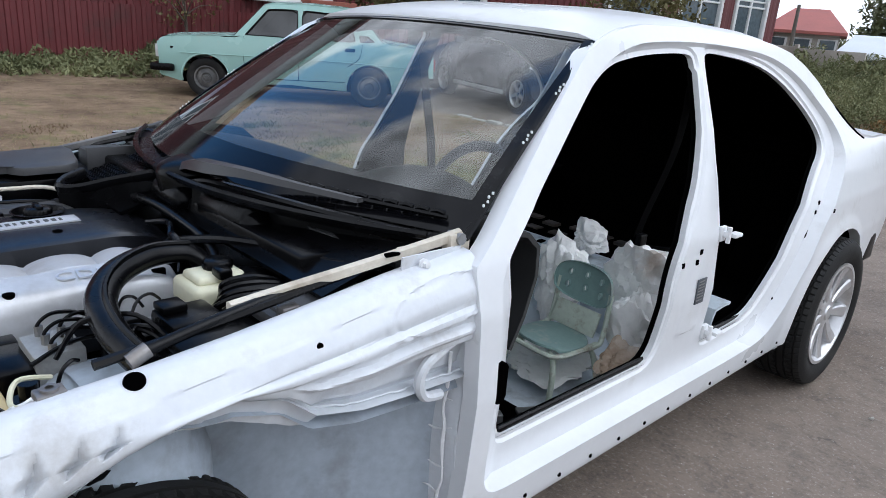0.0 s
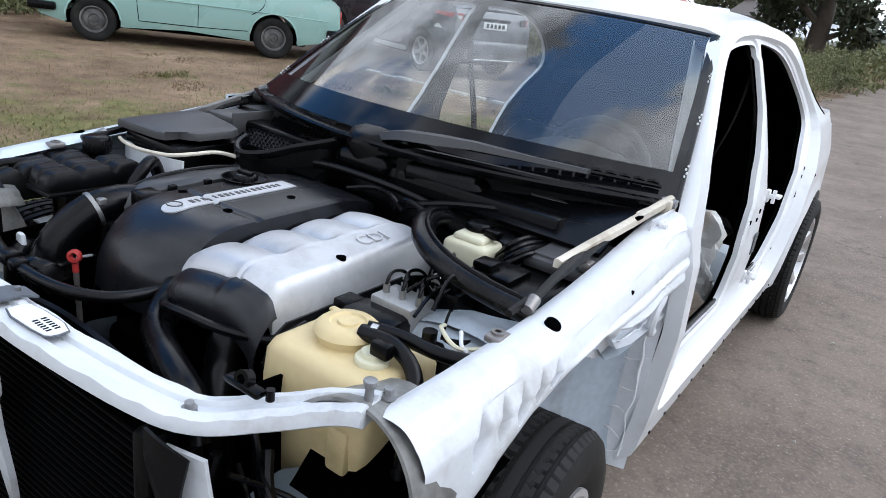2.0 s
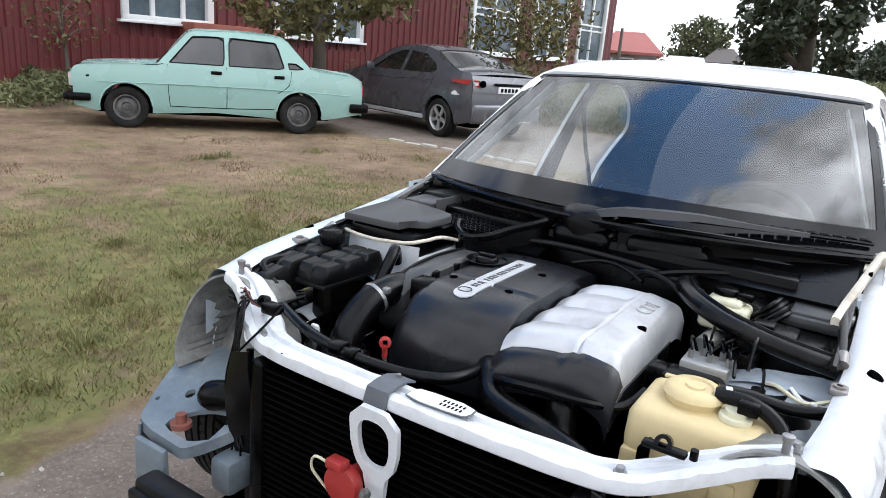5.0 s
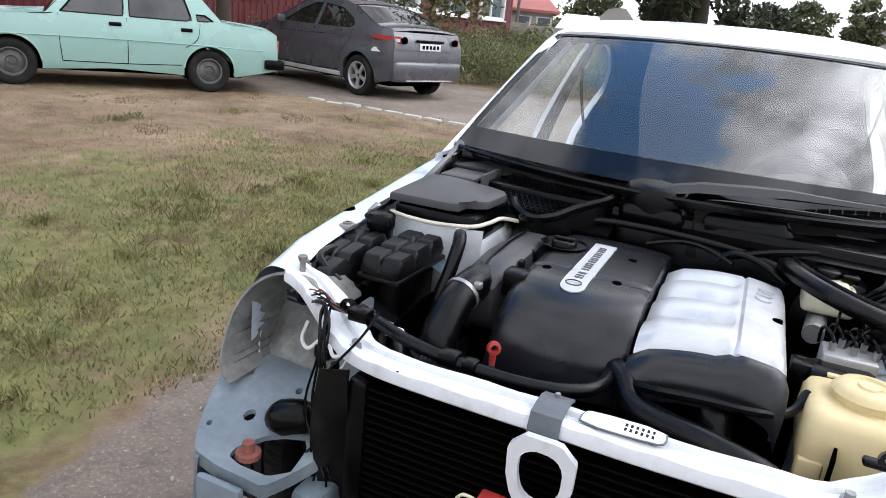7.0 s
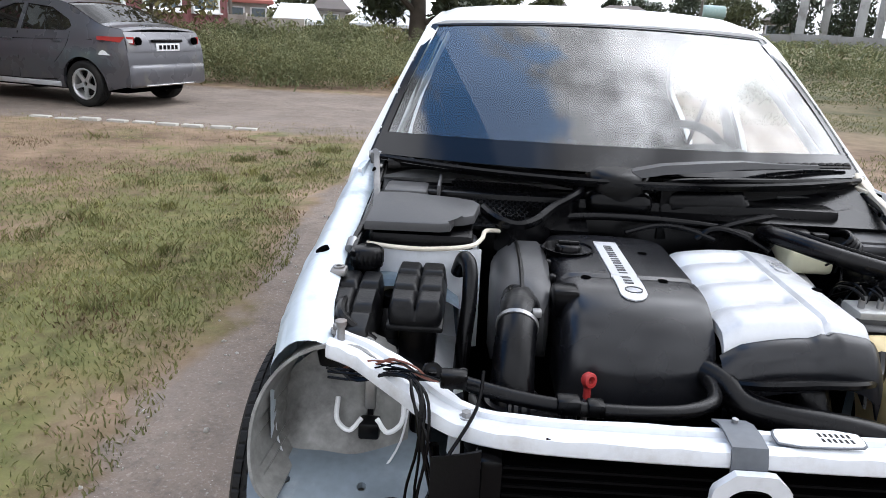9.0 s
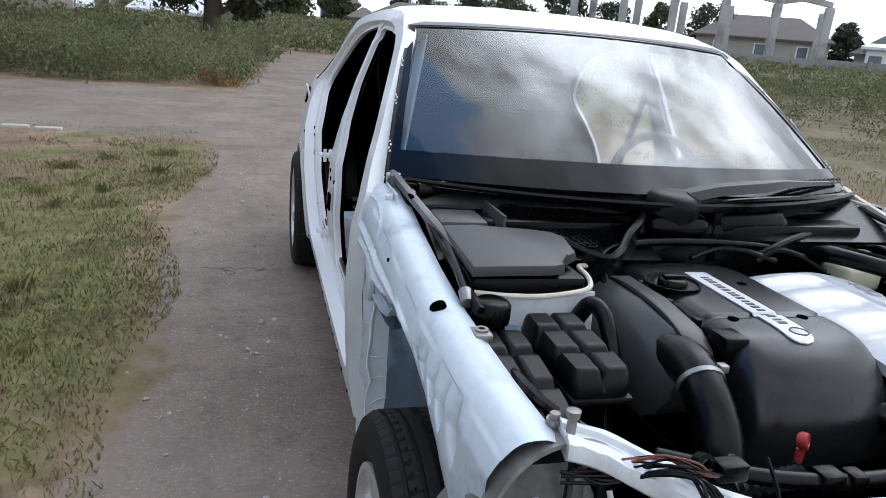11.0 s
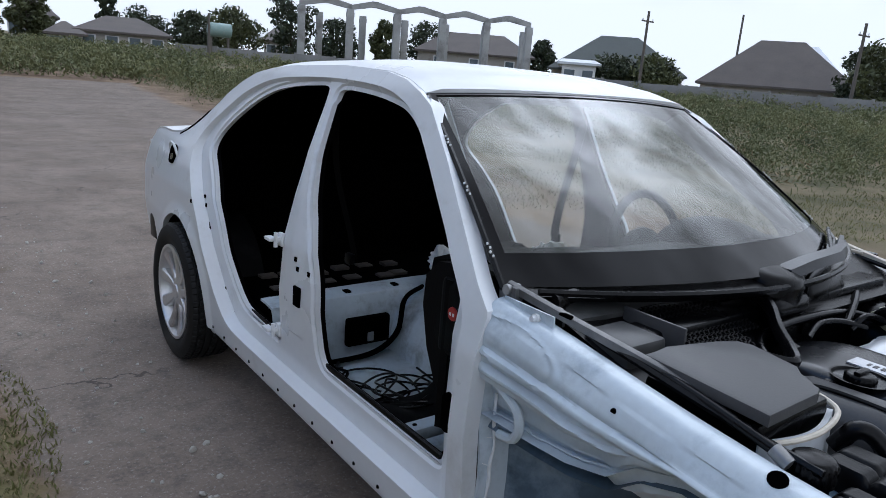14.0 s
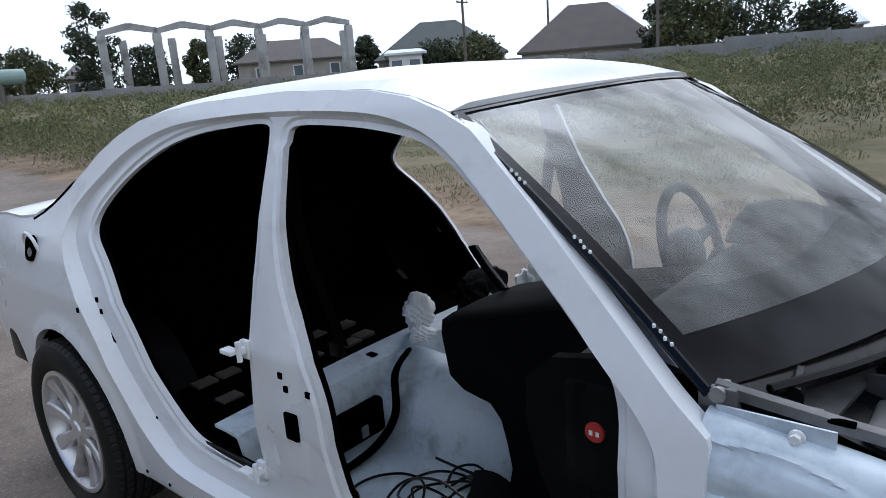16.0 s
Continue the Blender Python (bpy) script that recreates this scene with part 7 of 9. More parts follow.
for s in (1, -1):
    part("headlamp", box(s * 0.58 - 0.15, s * 0.58 + 0.15, -0.73, -0.66, 0.55, 0.74, 0.02), LAMP_CLEAR, mint)
    part("side_lamp", box(s * 0.765 - 0.01, s * 0.765 + 0.012, -0.50, -0.42, 0.69, 0.72, 0.004), BLACK, mint)
    part("tail_lamp", box(s * 0.62 - 0.12, s * 0.62 + 0.12, 3.385, 3.42, 0.60, 0.78, 0.01), LAMP_RED, mint)
    part("sill_trim", box(s * 0.772 - 0.012, s * 0.772 + 0.012, 0.40, 2.02, 0.395, 0.425, 0.004), CHROME, mint)
    part("waist_line", tube([(s * 0.808, -0.35, 0.64), (s * 0.812, 1.0, 0.655), (s * 0.812, 2.2, 0.65), (s * 0.79, 3.2, 0.62)], 0.007, 5, 4), TEAL, mint)
    part("arch_lip", tube([(s * 0.80, (wr_ := 0.352) * math.cos(a), 0.292 + wr_ * math.sin(a)) for a in np.linspace(0.1, math.pi - 0.1, 9)], 0.014, 6, 2), TEAL, mint)
    part("arch_lip", tube([(s * 0.80, 2.424 + 0.352 * math.cos(a), 0.292 + 0.352 * math.sin(a)) for a in np.linspace(0.1, math.pi - 0.1, 9)], 0.014, 6, 2), TEAL, mint)
    part("vent_panel", box(s * 0.70 - 0.02, s * 0.70 + 0.02, 2.29, 2.48, 0.975, 1.02, 0.004), BLACK, mint)

saloon = dict(
    wheelbase=2.70, wheel=0.322, tyre=0.205, rim=0.215, track=1.56, sill=0.25, belt=0.98, taper=0.09, crown=0.035, chrome=None, handle_mat=GRAPHITE,
    top=[(-0.84, 0.42), (-0.86, 0.60), (-0.76, 0.74), (-0.45, 0.86), (0.18, 0.985), (0.30, 1.02), (1.02, 1.40), (1.25, 1.455), (1.60, 1.48), (2.00, 1.465), (2.40, 1.385), (2.95, 1.155), (3.08, 1.115), (3.30, 1.095), (3.37, 1.06), (3.45, 0.80), (3.47, 0.46)],
    half=[(0.2, 0.80), (0.3, 0.85), (0.55, 0.895), (0.80, 0.895), (1.00, 0.845), (1.40, 0.63), (1.48, 0.58)],
    windows=[[(0.62, 1.035), (1.50, 1.03), (1.50, 1.39), (1.30, 1.385), (1.02, 1.28)], [(1.56, 1.03), (2.42, 1.045), (2.50, 1.10), (2.42, 1.19), (2.05, 1.35), (1.56, 1.39)]],
    skins=[("bonnet", -0.80, 0.26), ("wind_screen", 0.28, 1.06), ("roof", 1.06, 2.30), ("rear_screen", 2.32, 2.98), ("boot", 2.98, 3.37)],
    gaps=[[(0.50, 0.99), (0.44, 0.70), (0.50, 0.36)], [(1.53, 1.0), (1.55, 0.65), (1.50, 0.36)], [(2.50, 1.03), (2.44, 0.82), (2.22, 0.60)], [(0.50, 0.36), (1.5, 0.34), (2.2, 0.36)], [(0.5, 0.88), (1.6, 0.90), (2.9, 0.94)]],
    handles=[(1.36, 0.885, 0.09, 0.018), (2.28, 0.90, 0.09, 0.018)])
grey = far_car("saloon_car", "dark grey modern sedan with dented rear on the lane", pose(-5.92, 8.68, 0.0, 0, 0, -107) @ Matrix.Translation((-0.80, -2.70, 0)), saloon, GRAPHITE, "five", "cars parked by the building")
part("rear_bumper", box(-0.80, 0.80, 3.33, 3.51, 0.30, 0.62, 0.06, 3), GRAPHITE, grey, "grey bumper")
part("sill_strip", box(0.84, 0.875, 0.42, 2.26, 0.26, 0.33, 0.01), SILVER, grey)
part("number_plate", box(-0.25, 0.25, 3.465, 3.48, 0.80, 0.91, 0.004), WHITE, grey, "white number plate")
for k in range(5):
    part("plate_mark", box(-0.20 + 0.085 * k, -0.145 + 0.085 * k, 3.48, 3.483, 0.825, 0.885, 0), BLACK, grey)
part("tail_upper", sheet(lambda u, v: ((2 * v - 1) * (0.80 - 0.03 * u), 3.455 - 0.085 * u ** 2 + 0.02 * (1 - (2 * v - 1) ** 2), 0.79 + 0.275 * u), 5, 10, 0.01), GRAPHITE, grey, "grey boot panel", 45)
part("boot_recess", box(-0.32, 0.32, 3.45, 3.482, 0.925, 0.965, 0.008), BLACK, grey, "black slot above the plate")
part("chrome_bar", box(-0.55, 0.55, 3.49, 3.525, 0.315, 0.335, 0.008), CHROME, grey)


def lamp_line(t, z):
    return Vector((0.56 + 0.335 * t ** 0.55, 3.485 - 0.46 * t ** 2, z))


for s in (1, -1):
    part("tail_lamp", loft([[Vector((s, 1, 1)) * q for q in (lamp_line(t, 0.885 + 0.06 * t), lamp_line(t, 1.00 - 0.01 * t), lamp_line(t, 1.00 - 0.01 * t) - Vector((0.05, 0.03, 0)), lamp_line(t, 0.885 + 0.06 * t) - Vector((0.05, 0.03, 0)))] for t in np.linspace(0.18, 1, 8)]), LAMP_RED, grey, "red tail lamp")
    part("lamp_inset", loft([[Vector((s, 1, 1)) * q for q in (lamp_line(t, 0.915) + Vector((0.004, 0.004, 0)), lamp_line(t, 0.965) + Vector((0.004, 0.004, 0)), lamp_line(t, 0.965) - Vector((0.02, 0.02, 0)), lamp_line(t, 0.915) - Vector((0.02, 0.02, 0)))] for t in np.linspace(0.2, 0.45, 4)]), LAMP_CLEAR, grey, "clear inset of the lamp")
    part("lamp_hole", cyl((s * 0.60, 3.45, 0.94), (s * 0.60, 3.488, 0.945), 0.055, seg=18), VOID, grey, "round open lamp socket")
    part("scuff", sheet(lambda u, v: (s * (0.885 + 0.006 - 0.03 * u), 3.03 + 0.17 * u, 0.74 + 0.07 * v * math.sin(math.pi * min(0.95, u + 0.1))), 5, 3, 0.003), WSEAL, grey, "scraped pale patch")
    part("headlamp", box(s * 0.66 - 0.12, s * 0.66 + 0.12, -0.84, -0.62, 0.64, 0.76, 0.03), LAMP_CLEAR, grey)
    part("mirror", join(box(s * 0.95 - 0.09, s * 0.95 + 0.09, 0.66, 0.74, 1.00, 1.13, 0.03), cyl((s * 0.84, 0.70, 1.02), (s * 0.90, 0.70, 1.04), 0.02, seg=8)), GRAPHITE, grey)

# ---- the red building ----
MAROON = material("maroon_corrugated_sheet", (0.115, 0.018, 0.020), 0.5, vary=0.12, scale=1.2, fine=30, dirt=(0.070, 0.022, 0.020), dirt_amount=0.3, dirt_scale=1.5)
MAROON_FLAT = material("maroon_wall_panel", (0.115, 0.024, 0.026), 0.55, vary=0.12, scale=1.0, fine=40, bump=0.05)
WINDOW_WHITE = material("white_window_plastic", (0.76, 0.77, 0.77), 0.4, vary=0.05, scale=4)
PANE = material("reflecting_window_pane", (0.10, 0.13, 0.15), 0.08, vary=0.4, scale=0.8, fine=8)
CURTAIN = material("pale_curtain", (0.45, 0.50, 0.50), 0.8, vary=0.2, scale=4, fine=20)
PLINTH = material("brown_plinth", (0.17, 0.115, 0.075), 0.8, vary=0.2, scale=2, fine=30, bump=0.2)
FA, FC = Vector((-14.7, 5.8, 0)), Vector((-11.5, 31.3, 0))
FD = (FC - FA).normalized()
FN = Vector((FD.y, -FD.x, 0))
F_M = Matrix((( FD.x, FN.x, 0, FA.x), (FD.y, FN.y, 0, FA.y), (0, 0, 1, 0), (0, 0, 0, 1)))  # s along, n outwards, z up
hall = thing("red_building", "long maroon building with corrugated cladding and white windows", "building")


def ribbed(s0, s1, z0, z1, n0, pitch=0.28, deep=0.045, holes=()):
    """Trapezoid sheet along the facade, interrupted at the window openings."""
    bm = bmesh.new()
    s = s0
    while s < s1 - 1e-6:
        e = min(s + pitch, s1)
        prof = [(s, n0), (s + (e - s) * 0.45, n0), (s + (e - s) * 0.55, n0 + deep), (s + (e - s) * 0.9, n0 + deep), (e, n0)]
        spans = [(z0, z1)]
        for a, b, c, d in holes:
            if a < (s + e) / 2 < b:
                spans = [(z0, c), (d, z1)]
        for lo, hi in spans:
            lows = [bm.verts.new((q, n, lo)) for q, n in prof]
            highs = [bm.verts.new((q, n, hi)) for q, n in prof]
            for k in range(4):
                bm.faces.new((lows[k], lows[k + 1], highs[k + 1], highs[k]))
        s = e
    bm.transform(F_M)
    bmesh.ops.remove_doubles(bm, verts=bm.verts, dist=1e-4)
    return bm


WINS = [(2.5, 4.78, 1.56, 3.6), (6.6, 9.8, 1.48, 3.6), (15.0, 17.8, 1.45, 5.2), (18.9, 21.55, 1.45, 5.2), (22.4, 24.75, 1.45, 5.2), (-3.2, -1.0, 1.5, 3.6)]
part("cladding", ribbed(-12, 14.4, 0.55, 6.0, 0.0, holes=WINS), MAROON, hall, "maroon corrugated sheet wall", 0)
part("wall_panel", ribbed(14.4, 25.6, 0.3, 7.5, 0.05, 0.42, 0.012, holes=WINS), MAROON_FLAT, hall, "maroon panelled wall", 0)
part("wall_core", box(-12, 25.5, -0.34, -0.26, 0.0, 7.4, 0, m=F_M), CURTAIN, hall)
part("end_wall", box(25.45, 25.6, -9, 0.0, 0.0, 7.5, 0.01, m=F_M), MAROON_FLAT, hall)
part("plinth", box(-12, 25.6, -0.2, 0.10, -0.2, 0.58, 0.01, m=F_M), PLINTH, hall, "brown plinth")
part("roof", box(-12.3, 26.0, -9, 0.55, 7.4, 7.65, 0.02, m=F_M), MAROON_FLAT, hall)
for a, b, c, d in WINS:
    win = new("window")
    win.parent = hall
    tall = d - c > 3
    part("frame", join(box(a, b, -0.06, 0.14, c, c + 0.12, 0.01, m=F_M), box(a, b, -0.06, 0.12, d - 0.12, d, 0.01, m=F_M), box(a, a + 0.16, -0.06, 0.14, c, d, 0.01, m=F_M), box(b - 0.16, b, -0.06, 0.14, c, d, 0.01, m=F_M)), WINDOW_WHITE, win, "white window frame")
    n_ = 3 if not tall else 2
    for k in range(1, n_):
        s_ = a + (b - a) * k / n_
        part("mullion", box(s_ - 0.05, s_ + 0.05, -0.04, 0.06, c, d, 0.008, m=F_M), WINDOW_WHITE, win)
    if tall:
        for k in (0.36, 0.42, 0.75):
            z_ = c + (d - c) * k
            part("rail", box(a, b, -0.04, 0.055, z_ - 0.035, z_ + 0.035, 0.008, m=F_M), WINDOW_WHITE, win)
    for k in range(n_):
        s_ = a + (b - a) * k / n_
        part("pane", box(s_, s_ + (b - a) / n_, -0.03, -0.015, c, d, 0, m=F_M), PANE, win)
    part("sill", box(a - 0.08, b + 0.08, 0.0, 0.22, c - 0.06, c, 0.01, m=F_M), WINDOW_WHITE, win)
part("terrace", box(3.9, 6.5, 0.0, 0.7, 1.30, 1.62, 0.03, m=F_M), material("brick_red_paint", (0.28, 0.085, 0.055), 0.7, vary=0.2, scale=3, fine=40, bump=0.2), hall)
# low corrugated fence to the left of the cars
fence = thing("metal_fence", "maroon corrugated metal fence beside the building", "fence")
part("fence_sheet", ribbed(-12, 10.5, 0.12, 1.22, 1.2, 0.20, 0.03), MAROON, fence, smooth=0)
part("fence_rail", box(-12, 10.5, 1.15, 1.19, 0.95, 1.02, 0, m=F_M), MAROON_FLAT, fence)

# ---- far houses and walls ----
PALE_WALL = material("pale_plaster", (0.42, 0.39, 0.35), 0.85, vary=0.15, scale=0.6, fine=10, dirt=(0.22, 0.19, 0.16), dirt_amount=0.3, dirt_scale=0.6)
ROOF_BROWN = material("brown_grey_roof", (0.115, 0.098, 0.088), 0.8, vary=0.2, scale=0.7, fine=9, bump=0.2)
ROOF_RED = material("faded_red_roof", (0.36, 0.115, 0.095), 0.7, vary=0.15, scale=0.7, fine=9)
ROOF_GREEN = material("dark_green_grey_roof", (0.075, 0.085, 0.080), 0.7, vary=0.2, scale=0.7, fine=9)
ROOF_WHITE = material("pale_metal_roof", (0.62, 0.65, 0.68), 0.45, vary=0.08, scale=0.7, fine=9)
CONCRETE = material("weathered_concrete", (0.36, 0.35, 0.33), 0.85, vary=0.18, scale=0.8, fine=14, bump=0.2, dirt=(0.19, 0.18, 0.165), dirt_amount=0.4, dirt_scale=1.0)
WALL_GREY = material("grey_block_wall", (0.24, 0.235, 0.225), 0.9, vary=0.2, scale=0.8, fine=8, bump=0.2)
WOOD_POLE = material("grey_wood_pole", (0.13, 0.115, 0.10), 0.85, vary=0.2, scale=3, fine=30, bump=0.2)


def polar(az, dist):
    a = radians(az)
    x, y = dist * math.sin(a) - 0.6, dist * math.cos(a) - 0.6
    return x, y, float(rise(x, y))


def house(az0, az1, dist, wall, ridge, roof, hip=0.3, walls=PALE_WALL, windows=3, depth=9.0, label="pale plastered house with a tiled hip roof"):
    x0, y0, z0 = polar(az0, dist)
    x1, y1, z1 = polar(az1, dist)
    w = math.hypot(x1 - x0, y1 - y0)
    m = Matrix.Translation(((x0 + x1) / 2, (y0 + y1) / 2, (z0 + z1) / 2 - 0.3)) @ Matrix.Rotation(math.atan2(y1 - y0, x1 - x0), 4, "Z")
    h = thing("house", label, "house", m, "houses beyond the field")
    part("wall", box(-w / 2 + 0.4, w / 2 - 0.4, 0, depth, 0, wall, 0), walls, h)
    bm = bmesh.new()
    e = [(-w / 2, -0.5, wall), (w / 2, -0.5, wall), (w / 2, depth + 0.5, wall), (-w / 2, depth + 0.5, wall)]
    e2 = [(x, y, z - 0.18) for x, y, z in e]
    r = [(-w / 2 + w * hip, depth / 2, ridge), (w / 2 - w * hip, depth / 2, ridge)]
    v = [bm.verts.new(p) for p in e + e2 + r]
    for f in ((0, 1, 9, 8), (1, 2, 9), (2, 3, 8, 9), (3, 0, 8), (4, 5, 1, 0), (5, 6, 2, 1), (6, 7, 3, 2), (7, 4, 0, 3), (7, 6, 5, 4)):
        bm.faces.new([v[k] for k in f])
    part("roof", bm, roof, h, smooth=0)
    for k in range(windows):
        x = -w / 2 + w * (k + 0.7) / (windows + 0.4)
        win = part("window", box(x - 0.55, x + 0.55, -0.06, 0.02, wall * 0.30, wall * 0.78, 0), WINDOW_WHITE, h)
        part("pane", box(x - 0.42, x + 0.42, -0.09, -0.055, wall * 0.34, wall * 0.74, 0), PANE, win)
    return h


house(-20.9, -15.4, 50, 1.9, 3.4, ROOF_RED, 0.28, label="pale house with a faded red hip roof")
house(-15.6, -11.6, 44, 0.9, 2.0, ROOF_WHITE, 0.15, windows=1, label="low house under a pale metal roof")
house(-12.6, -9.5, 52, 1.6, 2.7, ROOF_BROWN, 0.3, windows=1)
house(-9.6, -3.0, 46, 0.9, 1.9, ROOF_WHITE, 0.2, windows=2, label="long shed under a white metal roof")
house(4.2, 7.6, 74, 2.3, 4.2, ROOF_BROWN, 0.42)
house(6.4, 9.2, 66, 1.2, 2.2, ROOF_BROWN, 0.45, windows=2)
house(8.2, 14.8, 68, 1.6, 3.0, ROOF_BROWN, 0.33, windows=4)
house(21.2, 24.0, 80, 2.0, 3.4, ROOF_BROWN, 0.35, windows=2)
house(33.0, 42.6, 76, 2.4, 4.6, ROOF_BROWN, 0.25, windows=3)
house(44.2, 47.6, 60, 2.3, 2.7, ROOF_WHITE, 0.1, windows=2, label="small white flat-roofed house", walls=WINDOW_WHITE)
house(43.6, 54.2, 70, 1.7, 5.2, ROOF_GREEN, 0.36, windows=0, label="house with a broad dark green roof")
house(54.8, 66.0, 64, 1.5, 5.4, ROOF_BROWN, 0.36, windows=0)
house(60.0, 64.5, 78, 3.0, 5.6, ROOF_WHITE, 0.35, windows=2)
house(80.5, 93.0, 60, 3.6, 3.9, ROOF_WHITE, 0.05, walls=CONCRETE, windows=0, label="plain grey rendered shed beyond the field")
house(74.0, 79.5, 70, 1.6, 3.2, ROOF_WHITE, 0.2, windows=1, label="low house with a pale roof")


def wall_run(az0, az1, d0, d1, h, mat, label, step=3.0):
    """A boundary wall of panels between posts, following the land."""
    a, b = Vector(polar(az0, d0)), Vector(polar(az1, d1))
    n_ = max(2, int((b - a).length / step))
    t_ = thing("boundary_wall", label, "wall")
    for k in range(n_):
        p, q = a.lerp(b, k / n_), a.lerp(b, (k + 1) / n_)
        zz = min(float(rise(p.x, p.y)), float(rise(q.x, q.y)))
        m = Matrix.Translation((p.x, p.y, zz)) @ Matrix.Rotation(math.atan2(q.y - p.y, q.x - p.x), 4, "Z")
        ln = (q.xy - p.xy).length
        part("panel", box(0.06, ln - 0.06, -0.06, 0.06, -0.4, h - 0.12 * ((k * 7) % 3) / 3, 0.01, m=m), mat, t_)
        part("post", box(-0.09, 0.09, -0.10, 0.10, -0.4, h + 0.08, 0.01, m=m), mat, t_)


wall_run(-26, -13, 40, 37, 1.0, PALE_WALL, "pale weathered boundary wall")
wall_run(15, 45, 63, 60, 0.9, WALL_GREY, "grey block wall along the field")
wall_run(45, 70, 57, 50, 1.0, WALL_GREY, "grey block wall along the field")
wall_run(70, 95, 50, 46, 1.3, WALL_GREY, "grey block wall along the field")

OLD_CONCRETE = material("weathered_frame_concrete", (0.36, 0.36, 0.35), 0.85, vary=0.2, scale=0.8, fine=12, bump=0.2, dirt=(0.14, 0.13, 0.12), dirt_amount=0.3, dirt_scale=0.7)
# bare concrete frame of an unfinished hall
shell = thing("concrete_frame", "bare weathered concrete frame of an unfinished hall", "building frame")
FL, FR = Vector((24.4, 55.6, 0)), Vector((43.0, 48.2, 0))
for row, (off, cut_) in enumerate(((0.0, 0), (7.0, 1))):
    away_v = Vector((0.62, 0.78, 0)) * off
    posts = [FL.lerp(FR, k / 5) + away_v for k in range(6)]
    for k, p in enumerate(posts):
        z = float(rise(p.x, p.y))
        m = Matrix.Translation((p.x, p.y, 0)) @ Matrix.Rotation(math.atan2(FR.y - FL.y, FR.x - FL.x), 4, "Z")
        part("post", box(-0.30, 0.30, -0.26, 0.26, z - 0.5, 5.95, 0.02, m=m), OLD_CONCRETE, shell)
        part("bracket", box(-0.34, 0.34, -0.22, 0.22, 5.35, 5.7, 0.04, m=m), OLD_CONCRETE, shell)
        if k < 5 and row == 0:
            ln = (posts[k + 1] - p).length
            bm = loft([[(x, -0.18, zl), (x, -0.18, zh), (x, 0.18, zh), (x, 0.18, zl)] for x, zl, zh in ((-0.2, 5.85, 6.25), (ln * 0.45, 6.25, 6.75), (ln * 0.55, 6.25, 6.75), (ln + 0.1, 5.95, 6.35))])
            bm.transform(m)
            part("beam", bm, OLD_CONCRETE, shell)

# poles
def pole(az, dist, h, arms=1):
    x, y, z = polar(az, dist)
    t_ = thing("utility_pole", "grey wooden utility pole with a cross arm", "pole", Matrix.Translation((x, y, z - 0.3)), "poles along the field")
    part("shaft", cyl((0, 0, 0), (0, 0, h + 0.3), 0.13, 0.09, seg=10), WOOD_POLE, t_)
    for k in range(arms):
        part("cross_arm", box(-0.7, 0.7, -0.05, 0.05, h - 0.5 - 0.5 * k, h - 0.4 - 0.5 * k, 0.01), WOOD_POLE, t_)
        for q in (-0.6, 0.0, 0.6):
            part("insulator", cyl((q, 0, h - 0.4 - 0.5 * k), (q, 0, h - 0.25 - 0.5 * k), 0.04, seg=8), WINDOW_WHITE, t_)


pole(50.6, 58, 6.2)
pole(65.2, 52, 5.6)
pole(17.2, 60, 3.4, 0)
pole(57.5, 75, 7.5, 0)
pole(-18.6, 46, 3.0, 0)
wt = polar(18.0, 62)
tower = thing("water_tank", "small teal water tank on a stand", "tank", Matrix.Translation((wt[0], wt[1], wt[2] - 0.2)))
part("barrel", cyl((-0.9, 0, 2.4), (0.9, 0, 2.4), 0.55, seg=20, bevel=0.1), TEAL_WORN, tower)
for x in (-0.7, 0.7):
    part("stand_leg", box(x - 0.08, x + 0.08, -0.1, 0.1, 0, 2.0, 0.01), WOOD_POLE, tower)

# ---- plants ----
LEAF_DARK = material("dark_green_leaves", (0.030, 0.042, 0.020), 0.6, vary=0.35, scale=0.9, fine=12, second=(0.055, 0.070, 0.030))
LEAF_MID = material("green_leaves", (0.055, 0.070, 0.026), 0.65, vary=0.35, scale=0.7, fine=8, second=(0.115, 0.125, 0.045))
LEAF_YARD = material("yellowing_leaves", (0.075, 0.080, 0.024), 0.65, vary=0.35, scale=0.8, fine=8, second=(0.17, 0.135, 0.035))
WEED = material("field_weeds", (0.070, 0.098, 0.034), 0.75, vary=0.35, scale=0.42, fine=2.2, second=(0.245, 0.245, 0.110))
DRY = material("dry_stalks", (0.29, 0.225, 0.125), 0.8, vary=0.3, scale=0.8, fine=6, second=(0.40, 0.33, 0.20))
ORANGE = material("rust_orange_weed", (0.24, 0.125, 0.040), 0.8, vary=0.3, scale=3, fine=20, second=(0.32, 0.19, 0.07))
GRASS = material("short_grass", (0.092, 0.112, 0.032), 0.7, vary=0.35, scale=1.8, fine=9, second=(0.275, 0.262, 0.095))
THATCH = material("dead_brown_grass", (0.10, 0.060, 0.030), 0.85, vary=0.35, scale=2.5, fine=12, second=(0.21, 0.14, 0.07))
BARK = material("grey_brown_bark", (0.085, 0.070, 0.055), 0.9, vary=0.3, scale=6, fine=30, bump=0.5)


